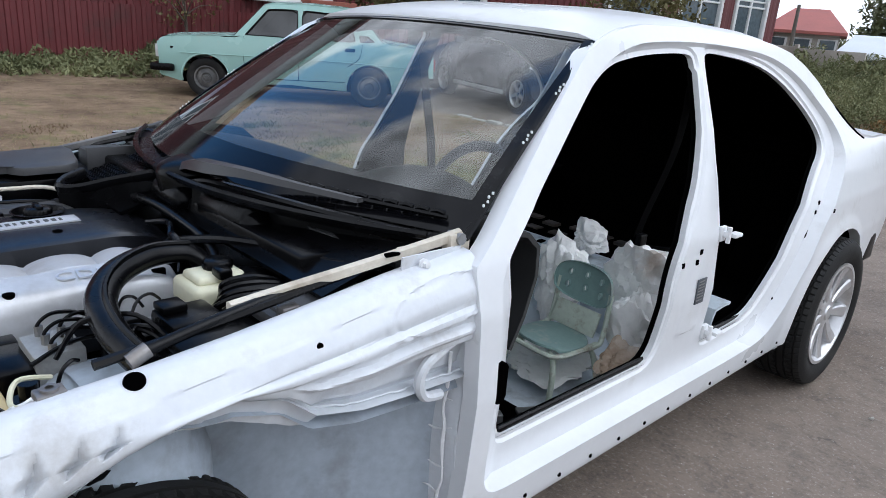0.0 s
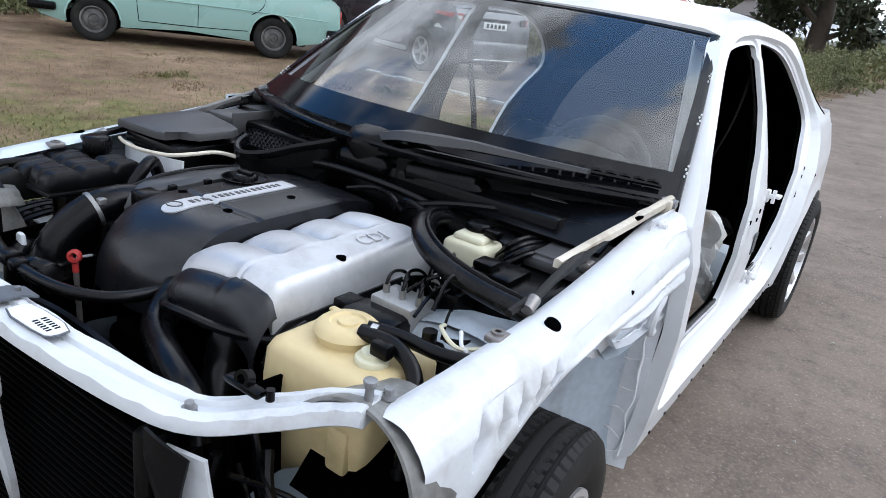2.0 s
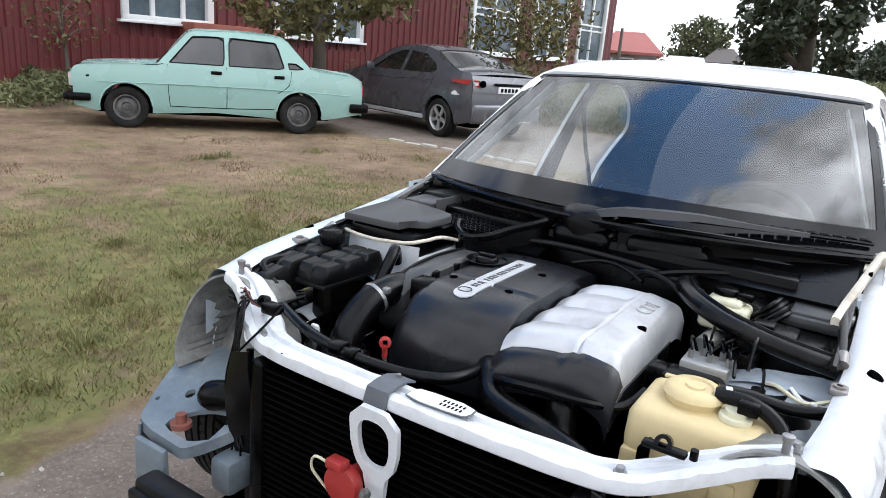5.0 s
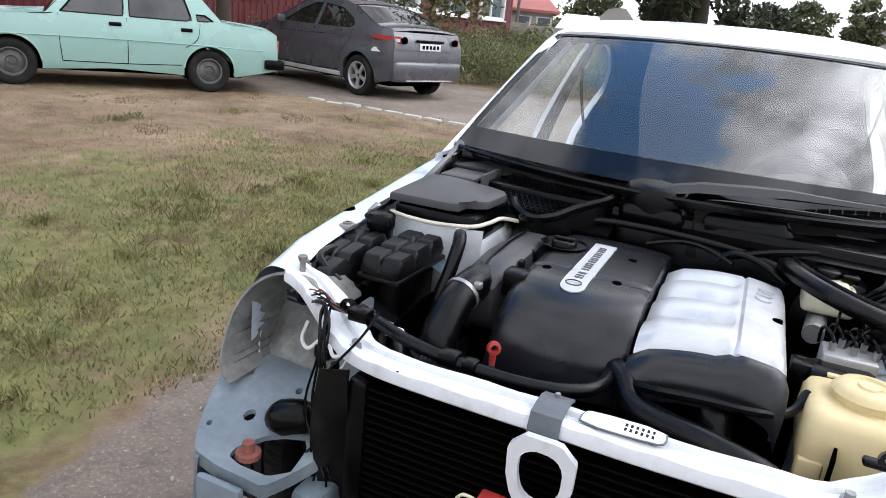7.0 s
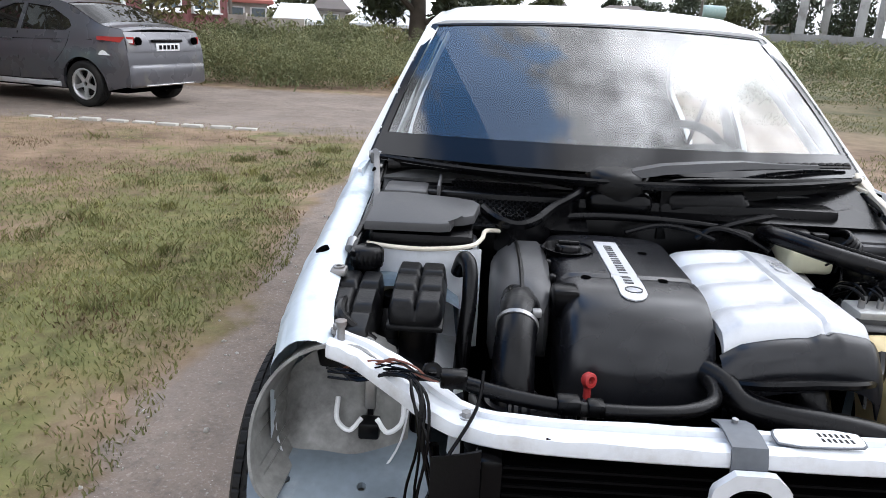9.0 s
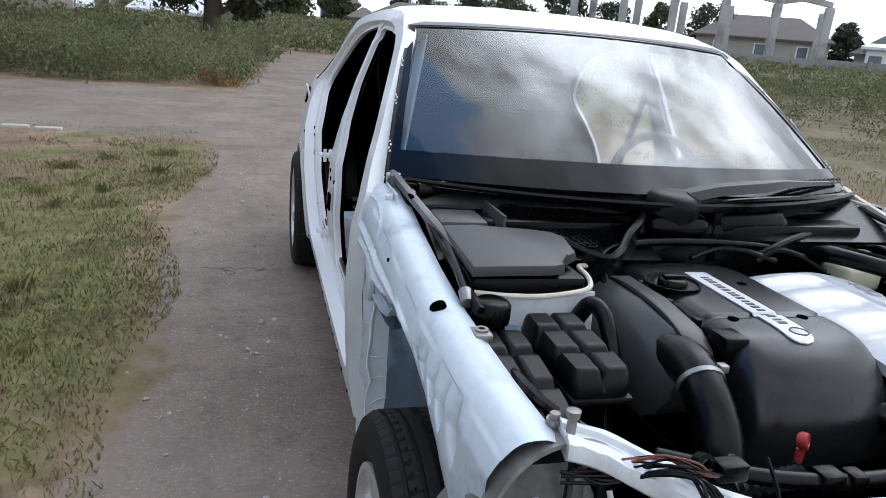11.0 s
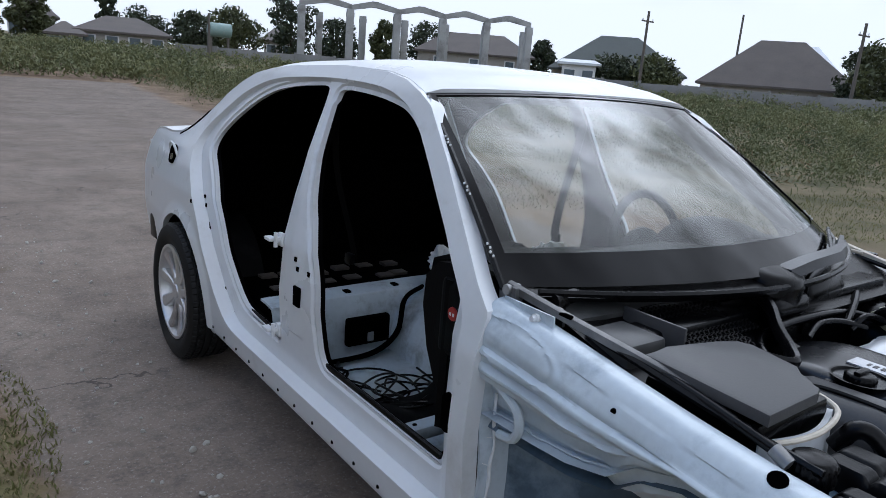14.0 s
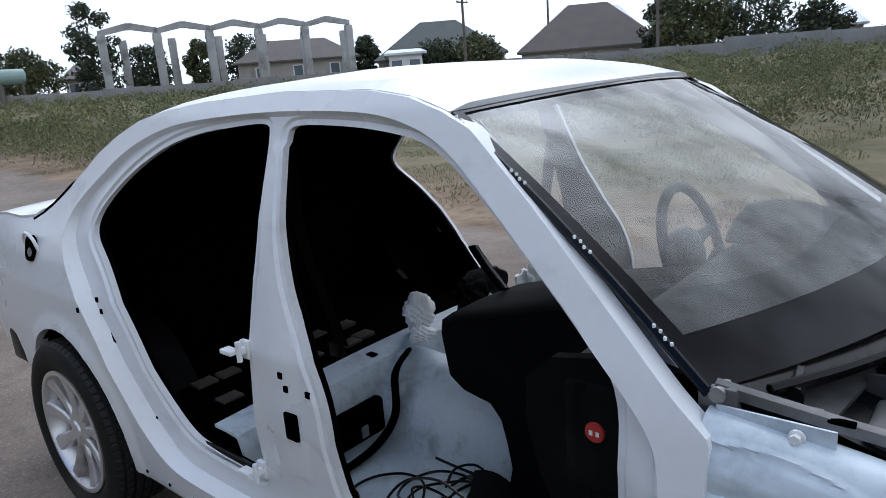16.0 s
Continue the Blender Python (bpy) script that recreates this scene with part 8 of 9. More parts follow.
def tree(x, y, h, crown_r, crown_low, mat, seed, leaves=5000, leaf=0.11, trunk_r=0.16, label="broad tree with dense dark foliage", lean=0.0, squash=1.0):
    rng = np.random.default_rng(seed)
    z = float(rise(x, y))
    t_ = thing("tree", label, "tree", Matrix.Translation((x, y, z - 0.15)), "trees")
    top = h * 0.8
    bm = tube([(0, 0, 0), (0.05 + lean * 0.3, 0.03, top * 0.3), (-0.05 + lean * 0.6, 0.05, top * 0.6), (0.04 + lean, -0.03, top)], [trunk_r * 1.25, trunk_r, trunk_r * 0.7, trunk_r * 0.25], 10, 5)
    centres = []
    n_limb = 9
    for k in range(n_limb):
        a = 2 * math.pi * (k * 0.618)
        z0 = crown_low + (top - crown_low) * (k / n_limb) * 0.8
        rr = crown_r * rng.uniform(0.6, 1.0)
        end = np.array([rr * math.cos(a) * 0.9, rr * math.sin(a) * 0.9, z0 + h * rng.uniform(0.02, 0.22)])
        join(bm, tube([(lean * z0 / h, 0, z0), tuple(end * [0.5, 0.5, 0] + [0, 0, (z0 + end[2]) / 2 + 0.1]), tuple(end)], [trunk_r * 0.45, trunk_r * 0.28, trunk_r * 0.08], 6, 3))
        centres.append(end)
    part("trunk", bm, BARK, t_)
    blobs = []
    for k in range(46):
        a, v = rng.uniform(0, 2 * math.pi), rng.uniform(0, 1)
        zz = crown_low + (h - crown_low) * v
        env = crown_r * math.sqrt(max(0.05, 1 - (2 * v - 0.9) ** 2 * 0.85)) * squash
        r_ = env * math.sqrt(rng.uniform(0.1, 1))
        blobs.append((r_ * math.cos(a), r_ * math.sin(a), zz, rng.uniform(*((0.16, 0.34) if leaves > 4000 else (0.30, 0.46))) * crown_r))
    blobs += [(*c, crown_r * 0.3) for c in centres]
    blobs = np.array(blobs)
    pick = rng.integers(0, len(blobs), leaves)
    d = rng.normal(size=(leaves, 3))
    d /= np.linalg.norm(d, axis=1)[:, None]
    pts = blobs[pick, :3] + d * (blobs[pick, 3] * rng.uniform(0.5, 1.05, leaves))[:, None] * [1, 1, 0.75]
    ob = foliage("crown", pts, rng.uniform(0.6, 1.3, leaves) * leaf, mat, t_, seed=seed)
    tagged(ob, kind="")
    return t_


tree(-2.45, 24.2, 8.5, 2.25, 1.2, LEAF_DARK, 3, 10000, 0.15, 0.27)
tree(-9.3, 9.2, 5.0, 2.0, 1.75, LEAF_YARD, 5, 6000, 0.09, 0.13, "young tree with yellowing leaves in front of the building")
tree(-6.9, 13.2, 3.4, 1.3, 1.35, LEAF_YARD, 6, 2500, 0.07, 0.05, "small tree with yellowing leaves in front of the building")
tree(-13.2, 6.3, 2.6, 0.8, 1.0, LEAF_YARD, 8, 350, 0.05, 0.04, "thin bare sapling by the fence")
FAR_TREES = [(5.6, 70, 4.6, 1.6, 0.6), (10.6, 78, 6.4, 0.9, 0.5), (16.3, 72, 3.4, 2.2, 0.5), (19.2, 74, 4.2, 2.6, 0.5), (23.3, 66, 7.4, 2.0, 0.6), (27.0, 74, 4.0, 2.2, 0.5), (30.6, 68, 4.4, 1.2, 0.5), (34.0, 80, 4.6, 2.4, 0.5), (43.2, 78, 3.9, 1.4, 0.5),
             (68.0, 56, 5.2, 2.8, 0.6), (71.5, 58, 5.4, 2.8, 0.6), (66.0, 60, 4.4, 1.8, 0.5), (-13.0, 58, 4.2, 2.4, 0.6), (-6.5, 52, 3.6, 1.6, 0.5), (-0.5, 62, 3.4, 2.2, 0.5), (2.2, 64, 3.8, 2.0, 0.5), (13.0, 84, 3.8, 2.4, 0.5), (48.5, 66, 2.6, 2.6, 0.3), (51.5, 66, 2.8, 2.4, 0.3), (-24, 48, 4.5, 2.5, 0.6), (76.5, 64, 3.2, 2.0, 0.5)]
for k, (az, dist, h_, r_, low_) in enumerate(FAR_TREES):
    x, y, _ = polar(az, dist)
    tree(x, y, h_, r_, low_, LEAF_DARK if k % 3 else LEAF_MID, 30 + k, 3600, 0.20, 0.12, "distant tree beyond the field")


def scatter(name, label, points, height, spread, per, leaf, mat, seed, aspect=3.0):
    """Clumps of weeds at the given places: leaves spread over low domes, with upright tips."""
    rng = np.random.default_rng(seed)
    n_ = len(points)
    hs = height * rng.uniform(0.40, 1.20, n_) * (0.50 + 0.62 * np.clip(0.5 + 0.62 * wob(0.42 * points[:, 0] + 2.0, 0.37 * points[:, 1]), 0, 1.25))
    rs = spread * rng.uniform(0.6, 1.3, n_)
    idx = np.repeat(np.arange(n_), per)
    k = len(idx)
    a = rng.uniform(0, 2 * math.pi, k)
    v = rng.uniform(0, 1, k) ** 0.7
    r_ = rs[idx] * np.sqrt(rng.uniform(0, 1, k)) * (1.05 - 0.75 * v)
    x = points[idx, 0] + r_ * np.cos(a)
    y = points[idx, 1] + r_ * np.sin(a)
    z = rise(x, y) + hs[idx] * v
    ob = foliage(name, np.stack([x, y, z], 1), leaf * 0.85 * rng.uniform(0.5, 1.4, k), mat, None, seed=seed, aspect=aspect * 0.95, up=0.75)
    return tagged(ob, label, "weeds", kind="stuff")


def area(n, x0, x1, y0, y1, seed, ok):
    rng = np.random.default_rng(seed)
    p = np.stack([rng.uniform(x0, x1, n), rng.uniform(y0, y1, n)], 1)
    return p[ok(p[:, 0], p[:, 1])]


def wob(x, y, k=1.0):
    return 0.5 * np.sin(0.9 * x + 1.7 * y * k) + 0.4 * np.sin(2.3 * y - 0.7 * x) + 0.25 * np.sin(4.1 * x + 3.3 * y)


def lane_left(y):
    return np.interp(y, [10, 14, 17, 30, 48, 60], [-1.2, -1.2, -0.9, 0.3, 1.5, 2.0])


def lane_right(y):
    return np.interp(y, [0, 5, 13, 17, 23, 49, 60], [3.3, 3.3, 3.5, 4.0, 4.3, 4.9, 5.4])


near_l = area(1500, -14, 0, 12.6, 22, 11, lambda x, y: (x < lane_left(y) - 0.2) & (y > 13.0 + 0.25 * wob(x, y) + 0.10 * np.maximum(0, -x - 6)))
scatter("weeds_left", "dense grey-green weeds beside the lane", near_l, 1.02, 0.45, 250, 0.038, WEED, 21, 4.2)
scatter("dry_weeds_left", "dry straw-coloured stalks among the weeds", near_l[::6], 0.85, 0.35, 30, 0.055, DRY, 22, 6)
far_l = area(2600, -40, 2, 20, 75, 12, lambda x, y: x < lane_left(y) - 0.3)
scatter("weeds_far_left", "weeds over the field", far_l, 0.90, 0.9, 46, 0.12, WEED, 23)
near_r = area(2100, 3, 34, -14, 26, 13, lambda x, y: (x > np.where(y > 14, lane_right(y) + 0.4, 9.6 + 0.12 * np.abs(y - 4)) + 0.5 * wob(x, y)) & (x > lane_right(y) + 0.3) & (x + 0.55 * y > 11.2))
scatter("weeds_right", "dense green weeds of the open field", near_r, 0.86, 0.55, 210, 0.046, WEED, 24, 4.2)
scatter("dry_weeds_right", "dry brownish patches among the weeds", near_r[::5], 0.65, 0.5, 34, 0.07, DRY, 25, 5)
far_r = area(4200, 4, 70, -30, 75, 14, lambda x, y: (x > lane_right(y) + 0.6) & (np.hypot(x, y) > 24) & (np.hypot(x, y) < 66))
scatter("weeds_far_right", "weeds over the wide field", far_r, 0.76, 1.0, 46, 0.12, WEED, 26)
mid_far = area(900, -2, 9, 26, 62, 18, lambda x, y: y > 27 + 0.8 * wob(x, y))
scatter("weeds_far_end", "tall weeds where the lane bends away", mid_far, 0.75, 0.9, 60, 0.10, WEED, 32)
scatter("dry_far", "dry stalks in the field", np.concatenate([far_r[::7], far_l[::8]]), 0.6, 0.8, 20, 0.12, DRY, 27, 5)
scatter("orange_weed", "rust-orange dried bush at the lane edge", np.array([(-1.75, 13.5), (-1.5, 13.75), (-2.0, 13.6), (-1.55, 13.4)]), 0.42, 0.30, 160, 0.045, ORANGE, 28)
lawn_tufts = area(420, -13.6, -4.0, 9.5, 30, 15, lambda x, y: (x > -14.2 + 0.125 * (y - 5.8) + 0.6) & (y > 12.6))
scatter("weeds_by_wall", "overgrown weeds in front of the building", lawn_tufts, 0.7, 0.5, 60, 0.07, WEED, 29)
left_wall = area(240, -13.6, -10.0, 1.0, 6.0, 17, lambda x, y: x < -11.6 + 0.2 * (y - 3))
scatter("weeds_by_fence", "weeds along the metal fence", left_wall, 0.5, 0.35, 60, 0.06, WEED, 31)


def blades(name, label, pts, h, w, mat, seed):
    """Upright bent grass blades."""
    rng = np.random.default_rng(seed)
    n_ = len(pts)
    a = rng.uniform(0, 2 * math.pi, n_)
    hh = h * rng.uniform(0.4, 1.3, n_)
    lean = rng.normal(0, 0.55, (n_, 2)) * hh[:, None]
    base = np.stack([pts[:, 0], pts[:, 1], rise(pts[:, 0], pts[:, 1])], 1)
    side = np.stack([np.cos(a), np.sin(a), 0 * a], 1) * (w * rng.uniform(0.6, 1.3, n_))[:, None]
    mid = base + np.concatenate([lean * 0.35, (hh * 0.6)[:, None]], 1)
    tip = base + np.concatenate([lean, hh[:, None]], 1)
    v = np.stack([base - side, base + side, mid + side * 0.7, tip, mid - side * 0.7], 1).reshape(-1, 3)
    f = [(5 * k, 5 * k + 1, 5 * k + 2, 5 * k + 3, 5 * k + 4) for k in range(n_)]
    ob = raw(name, v.tolist(), f, mat)
    return tagged(ob, label, "grass", kind="stuff")


def chance(x, y):
    """A value from 0 to 1 for each place, without order."""
    h_ = np.sin(x * 127.1 + y * 311.7) * 43758.5453
    return h_ - np.floor(h_)


def patchy(x, y):
    return np.clip(0.55 + 0.45 * wob(1.3 * x, 1.1 * y) + 0.25 * np.sin(5.1 * x - 2.7 * y) * np.sin(3.7 * y + 1.9 * x), 0, 1)


g1 = area(190000, -7.5, -1.4, -2.5, 7.5, 41, lambda x, y: (x < -1.52 + 0.20 * wob(x, y)) & (chance(x, y) < np.clip((x - 0.55 * y + 0.8 * wob(0.7 * x, 0.6 * y) + 7.0) / 3.6, 0.04, 1) * (0.30 + 0.70 * patchy(x, y))))
blades("grass", "short green grass with dry patches beside the lane", g1, 0.025, 0.0034, GRASS, 42)
tuft_rng = np.random.default_rng(61)
tuft_at = area(300, -6.5, -1.75, -1.6, 6.5, 62, lambda x, y: chance(x, y) < np.clip((x - 0.55 * y + 6.0) / 5.0, 0.03, 0.45))
tuft_pts = np.repeat(tuft_at, 70, 0) + tuft_rng.normal(0, 0.055, (len(tuft_at) * 70, 2)) * np.repeat(tuft_rng.uniform(0.5, 1.7, len(tuft_at)), 70)[:, None]
blades("grass_tufts", "taller shaggy tufts standing in the grass", tuft_pts, 0.062, 0.0040, GRASS, 63)
blades("dead_tufts", "dead brown blades in the tufts", tuft_pts[::6] + 0.006, 0.050, 0.0036, THATCH, 64)
blades("dry_grass", "dry straw-coloured grass among the green", g1[::6] + 0.01, 0.022, 0.0026, DRY, 43)
g4 = area(60000, -7.5, -1.5, -2.5, 7.5, 65, lambda x, y: (x < -1.55) & (wob(1.9 * x + 1.0, 1.6 * y) > 0.75))
blades("brown_grass", "brown dead patches in the lawn", g4, 0.024, 0.0034, THATCH, 66)
g2 = area(60000, -11, -1.7, -2, 8.0, 44, lambda x, y: (chance(y, x) < 0.9 * (1 - patchy(0.8 * x, 0.8 * y))))
blades("sparse_grass", "sparse dry grass on the bare earth", g2, 0.018, 0.0030, DRY, 45)
g3 = area(42000, 3.2, 11, -4, 16, 46, lambda x, y: (wob(0.5 * x, 0.6 * y) > -0.1) & (x > 3.5 + 0.3 * wob(x, y)))
blades("verge_grass", "low grass between the lane and the field", g3, 0.040, 0.0045, GRASS, 47)

# kerb stones between the earth and the side lane
STONE = material("pale_kerb_stone", (0.42, 0.40, 0.36), 0.85, vary=0.2, scale=8, fine=40, bump=0.3)
kerb = thing("kerb_row", "row of pale sunken kerb stones along the lane", "kerb", kind="structure")
kerb_rng = random.Random(3)
for k in range(9):
    x = -5.9 + 0.34 * k + kerb_rng.uniform(-0.02, 0.02)
    y = 7.44 - 0.030 * k + kerb_rng.uniform(-0.03, 0.03)
    part("stone", box(-0.13, 0.13, -0.05, 0.05, -0.05, 0.028 * kerb_rng.uniform(0.5, 1.3), 0.012, m=pose(x, y, 0, 0, 0, -5 + kerb_rng.uniform(-8, 8))), STONE, kerb)
# loose stones on the asphalt
pebble_rng = np.random.default_rng(9)
pv = bmesh.new()
bmesh.ops.create_icosphere(pv, subdivisions=1, radius=1.0)
for v in pv.verts:
    v.co *= 0.8 + 0.4 * ((v.co.x * 7.3 + v.co.y * 3.1) % 1)
pm = bpy.data.meshes.new("pebble")
pv.to_mesh(pm)
pv.free()
pm.materials.append(STONE)
for k in range(260):
    side_ = k % 3
    x = pebble_rng.uniform(-1.55, -0.95) if side_ < 2 else pebble_rng.uniform(1.0, 3.0)
    y = pebble_rng.uniform(-0.6, 6.5)
    s_ = float(np.clip(pebble_rng.lognormal(-4.95, 0.45), 0.003, 0.022))
    ob = new("pebble", pm)
    ob.matrix_world = pose(x, y, s_ * 0.3, pebble_rng.uniform(0, 360), pebble_rng.uniform(0, 360), 0) @ Matrix.Diagonal((s_, s_ * 0.8, s_ * 0.6, 1))
    tagged(ob, "small pale loose stone on the asphalt", "stone", "loose stones")


# ---- inside the white car ----
DASH = material("dusty_dash_plastic", (0.030, 0.031, 0.032), 0.6, vary=0.2, scale=4, fine=180, bump=0.1, dirt=(0.10, 0.10, 0.095), dirt_amount=0.3)
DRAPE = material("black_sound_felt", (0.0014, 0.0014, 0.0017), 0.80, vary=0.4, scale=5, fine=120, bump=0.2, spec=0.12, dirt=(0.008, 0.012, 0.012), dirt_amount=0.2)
SEAT_GREEN = material("faded_sea_green_plywood", (0.22, 0.33, 0.31), 0.5, vary=0.12, scale=9, fine=70, bump=0.08, dirt=(0.40, 0.42, 0.38), dirt_amount=0.25, dirt_scale=11)
LEG_GREEN = material("pale_green_tube_paint", (0.50, 0.56, 0.48), 0.4, vary=0.15, scale=14, fine=60, dirt=(0.26, 0.22, 0.16), dirt_amount=0.3, dirt_scale=20)
FOAM = material("torn_grey_brown_foam", (0.050, 0.040, 0.034), 0.9, vary=0.4, scale=12, fine=60, bump=0.3, dirt=(0.012, 0.011, 0.010), dirt_amount=0.4, dirt_scale=9)
BROWN_BAG = material("brown_crumpled_bag", (0.42, 0.26, 0.15), 0.5, vary=0.35, scale=10, fine=50, bump=0.3, second=(0.66, 0.55, 0.44), dirt=(0.70, 0.67, 0.62), dirt_amount=0.4, dirt_scale=8)

# heel board with its dark recess, raised tunnel end
part("heel_board", sheet(lambda u, v: (-0.715 + 1.43 * u, (1.985 + 0.03 * math.sin(3 * u)) + 0.06 * v ** 2 + 0.10 * max(0, v - 0.85) / 0.15, 0.215 + 0.265 * min(1, v / 0.88)), 20, 14, 0.01), BLUE_FLOOR, sedan, "pale painted step below the rear bench", 50)
part("tunnel_end", sheet(lambda u, v: (0.19 * math.cos(math.pi * (1 - u)) * (1 - 0.25 * math.sin(math.pi * u)), 1.25 + 0.85 * v, 0.215 + (0.20 + 0.06 * v) * math.sin(math.pi * u) ** 0.55), 18, 10), BLUE_FLOOR, sedan, "pale painted gearbox tunnel")
part("heel_recess", box(-0.42, -0.22, 1.962, 2.0, 0.285, 0.405, 0.012), VOID, sedan, "black recess in the step")
part("recess_frame", box(-0.33, -0.30, 1.958, 1.97, 0.30, 0.34, 0.004), STEEL, sedan)
part("heel_strip", tube([(-0.70, 1.955, 0.245), (-0.50, 1.955, 0.242), (-0.30, 1.955, 0.250), (-0.20, 1.94, 0.33), (-0.16, 1.96, 0.46), (-0.05, 2.0, 0.49)], 0.020, 8, flat=0.5), VOID, sedan, "black felt strip along the step")
for k, (x, y) in enumerate(((-0.58, 2.10), (-0.48, 2.10), (-0.36, 2.10), (-0.12, 2.11))):
    part("step_hole", box(x - 0.014, x + 0.014, y - 0.02, y + 0.015, 0.470, 0.4845, 0.003), VOID, sedan)
rng = random.Random(3)
for k in range(12):
    x, y = -0.55 + 0.12 * (k % 6) + rng.uniform(-0.03, 0.03), 2.30 + 0.16 * (k // 6) + rng.uniform(-0.03, 0.03)
    part("foam_patch", box(x - 0.035, x + 0.04, y - 0.025, y + 0.03, 0.452, 0.458 + 0.012 * rng.random(), 0.003, m=None), FOAM, sedan, "torn foam patch on the bench")
part("cross_bar", join(box(-0.66, -0.30, 1.215, 1.275, 0.285, 0.330, 0.010), box(-0.69, -0.64, 1.205, 1.285, 0.225, 0.335, 0.012)), BLUE_FLOOR, sedan, "pale seat mounting bar")
for x in (-0.58, -0.48, -0.38):
    part("bar_hole", cyl((x, 1.245, 0.326), (x, 1.245, 0.3318), 0.008, seg=10), VOID, sedan)
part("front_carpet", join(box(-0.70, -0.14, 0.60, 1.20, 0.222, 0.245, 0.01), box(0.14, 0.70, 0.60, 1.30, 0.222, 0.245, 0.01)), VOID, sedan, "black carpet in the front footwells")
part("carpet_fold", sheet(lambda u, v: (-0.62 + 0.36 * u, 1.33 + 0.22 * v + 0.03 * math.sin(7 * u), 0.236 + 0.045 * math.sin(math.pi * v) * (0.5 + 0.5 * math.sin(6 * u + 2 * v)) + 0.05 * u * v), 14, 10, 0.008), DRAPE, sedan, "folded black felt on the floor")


# dashboard: a long body with a crowned top
def dash_fn(u, v):
    x = -0.69 + 1.38 * u
    bow = 0.10 * (1 - (x / 0.69) ** 2)
    prof = [(0.60 - bow * 0.5, 0.915), (0.74, 0.938), (0.90, 0.935), (1.00, 0.915), (1.045, 0.875), (1.05, 0.80), (1.02, 0.70), (0.98, 0.62)]
    k = v * (len(prof) - 1)
    i = min(int(k), len(prof) - 2)
    t = k - i
    yy, zz = prof[i][0] * (1 - t) + prof[i + 1][0] * t, prof[i][1] * (1 - t) + prof[i + 1][1] * t
    return x, yy, zz - 0.012 * (x / 0.69) ** 4


dash = part("dashboard", sheet(dash_fn, 24, 21, 0.012), DASH, sedan, "dusty dark dashboard top and face", 60)
part("instrument_hood", sheet(lambda u, v: (0.17 + 0.38 * u, 0.80 + 0.22 * v, 0.925 + 0.072 * math.sin(math.pi * u) ** 0.6 * math.sin(math.pi * (0.12 + 0.62 * v)) ** 0.7), 16, 8, 0.012), DASH, dash, "curved hood over the instruments", 60)
part("defrost_vent", box(-0.35, 0.35, 0.63, 0.655, 0.934, 0.942, 0.003), VOID, dash)
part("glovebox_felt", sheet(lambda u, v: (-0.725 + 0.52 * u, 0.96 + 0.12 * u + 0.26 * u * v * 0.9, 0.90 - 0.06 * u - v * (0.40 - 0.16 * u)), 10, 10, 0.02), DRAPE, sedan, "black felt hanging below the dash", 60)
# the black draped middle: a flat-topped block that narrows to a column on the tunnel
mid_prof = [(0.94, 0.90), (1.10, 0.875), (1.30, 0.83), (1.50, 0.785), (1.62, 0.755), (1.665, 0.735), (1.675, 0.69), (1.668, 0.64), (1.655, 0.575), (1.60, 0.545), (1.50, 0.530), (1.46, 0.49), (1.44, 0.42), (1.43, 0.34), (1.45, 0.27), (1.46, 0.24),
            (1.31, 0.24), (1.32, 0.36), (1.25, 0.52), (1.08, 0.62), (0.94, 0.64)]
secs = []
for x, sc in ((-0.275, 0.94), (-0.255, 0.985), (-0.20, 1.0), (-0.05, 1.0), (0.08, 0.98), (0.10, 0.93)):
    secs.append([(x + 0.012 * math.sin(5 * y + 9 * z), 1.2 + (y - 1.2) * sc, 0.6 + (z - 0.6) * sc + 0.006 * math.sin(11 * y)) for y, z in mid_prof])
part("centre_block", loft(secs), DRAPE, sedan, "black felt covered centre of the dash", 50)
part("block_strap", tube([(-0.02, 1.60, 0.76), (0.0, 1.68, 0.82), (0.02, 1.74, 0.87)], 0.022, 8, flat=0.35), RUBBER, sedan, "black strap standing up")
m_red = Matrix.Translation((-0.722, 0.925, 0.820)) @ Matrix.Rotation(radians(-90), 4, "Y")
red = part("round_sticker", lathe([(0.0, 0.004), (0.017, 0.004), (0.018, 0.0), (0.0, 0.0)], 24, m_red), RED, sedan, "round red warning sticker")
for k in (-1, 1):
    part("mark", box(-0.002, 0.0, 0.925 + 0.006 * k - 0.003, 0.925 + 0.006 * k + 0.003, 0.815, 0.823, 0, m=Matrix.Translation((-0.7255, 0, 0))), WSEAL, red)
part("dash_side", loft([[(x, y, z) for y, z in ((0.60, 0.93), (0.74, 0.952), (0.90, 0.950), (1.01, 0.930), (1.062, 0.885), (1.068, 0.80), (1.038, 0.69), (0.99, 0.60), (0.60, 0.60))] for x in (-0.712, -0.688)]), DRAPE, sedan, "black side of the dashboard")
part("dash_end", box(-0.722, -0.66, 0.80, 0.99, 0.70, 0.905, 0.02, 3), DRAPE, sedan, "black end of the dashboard")

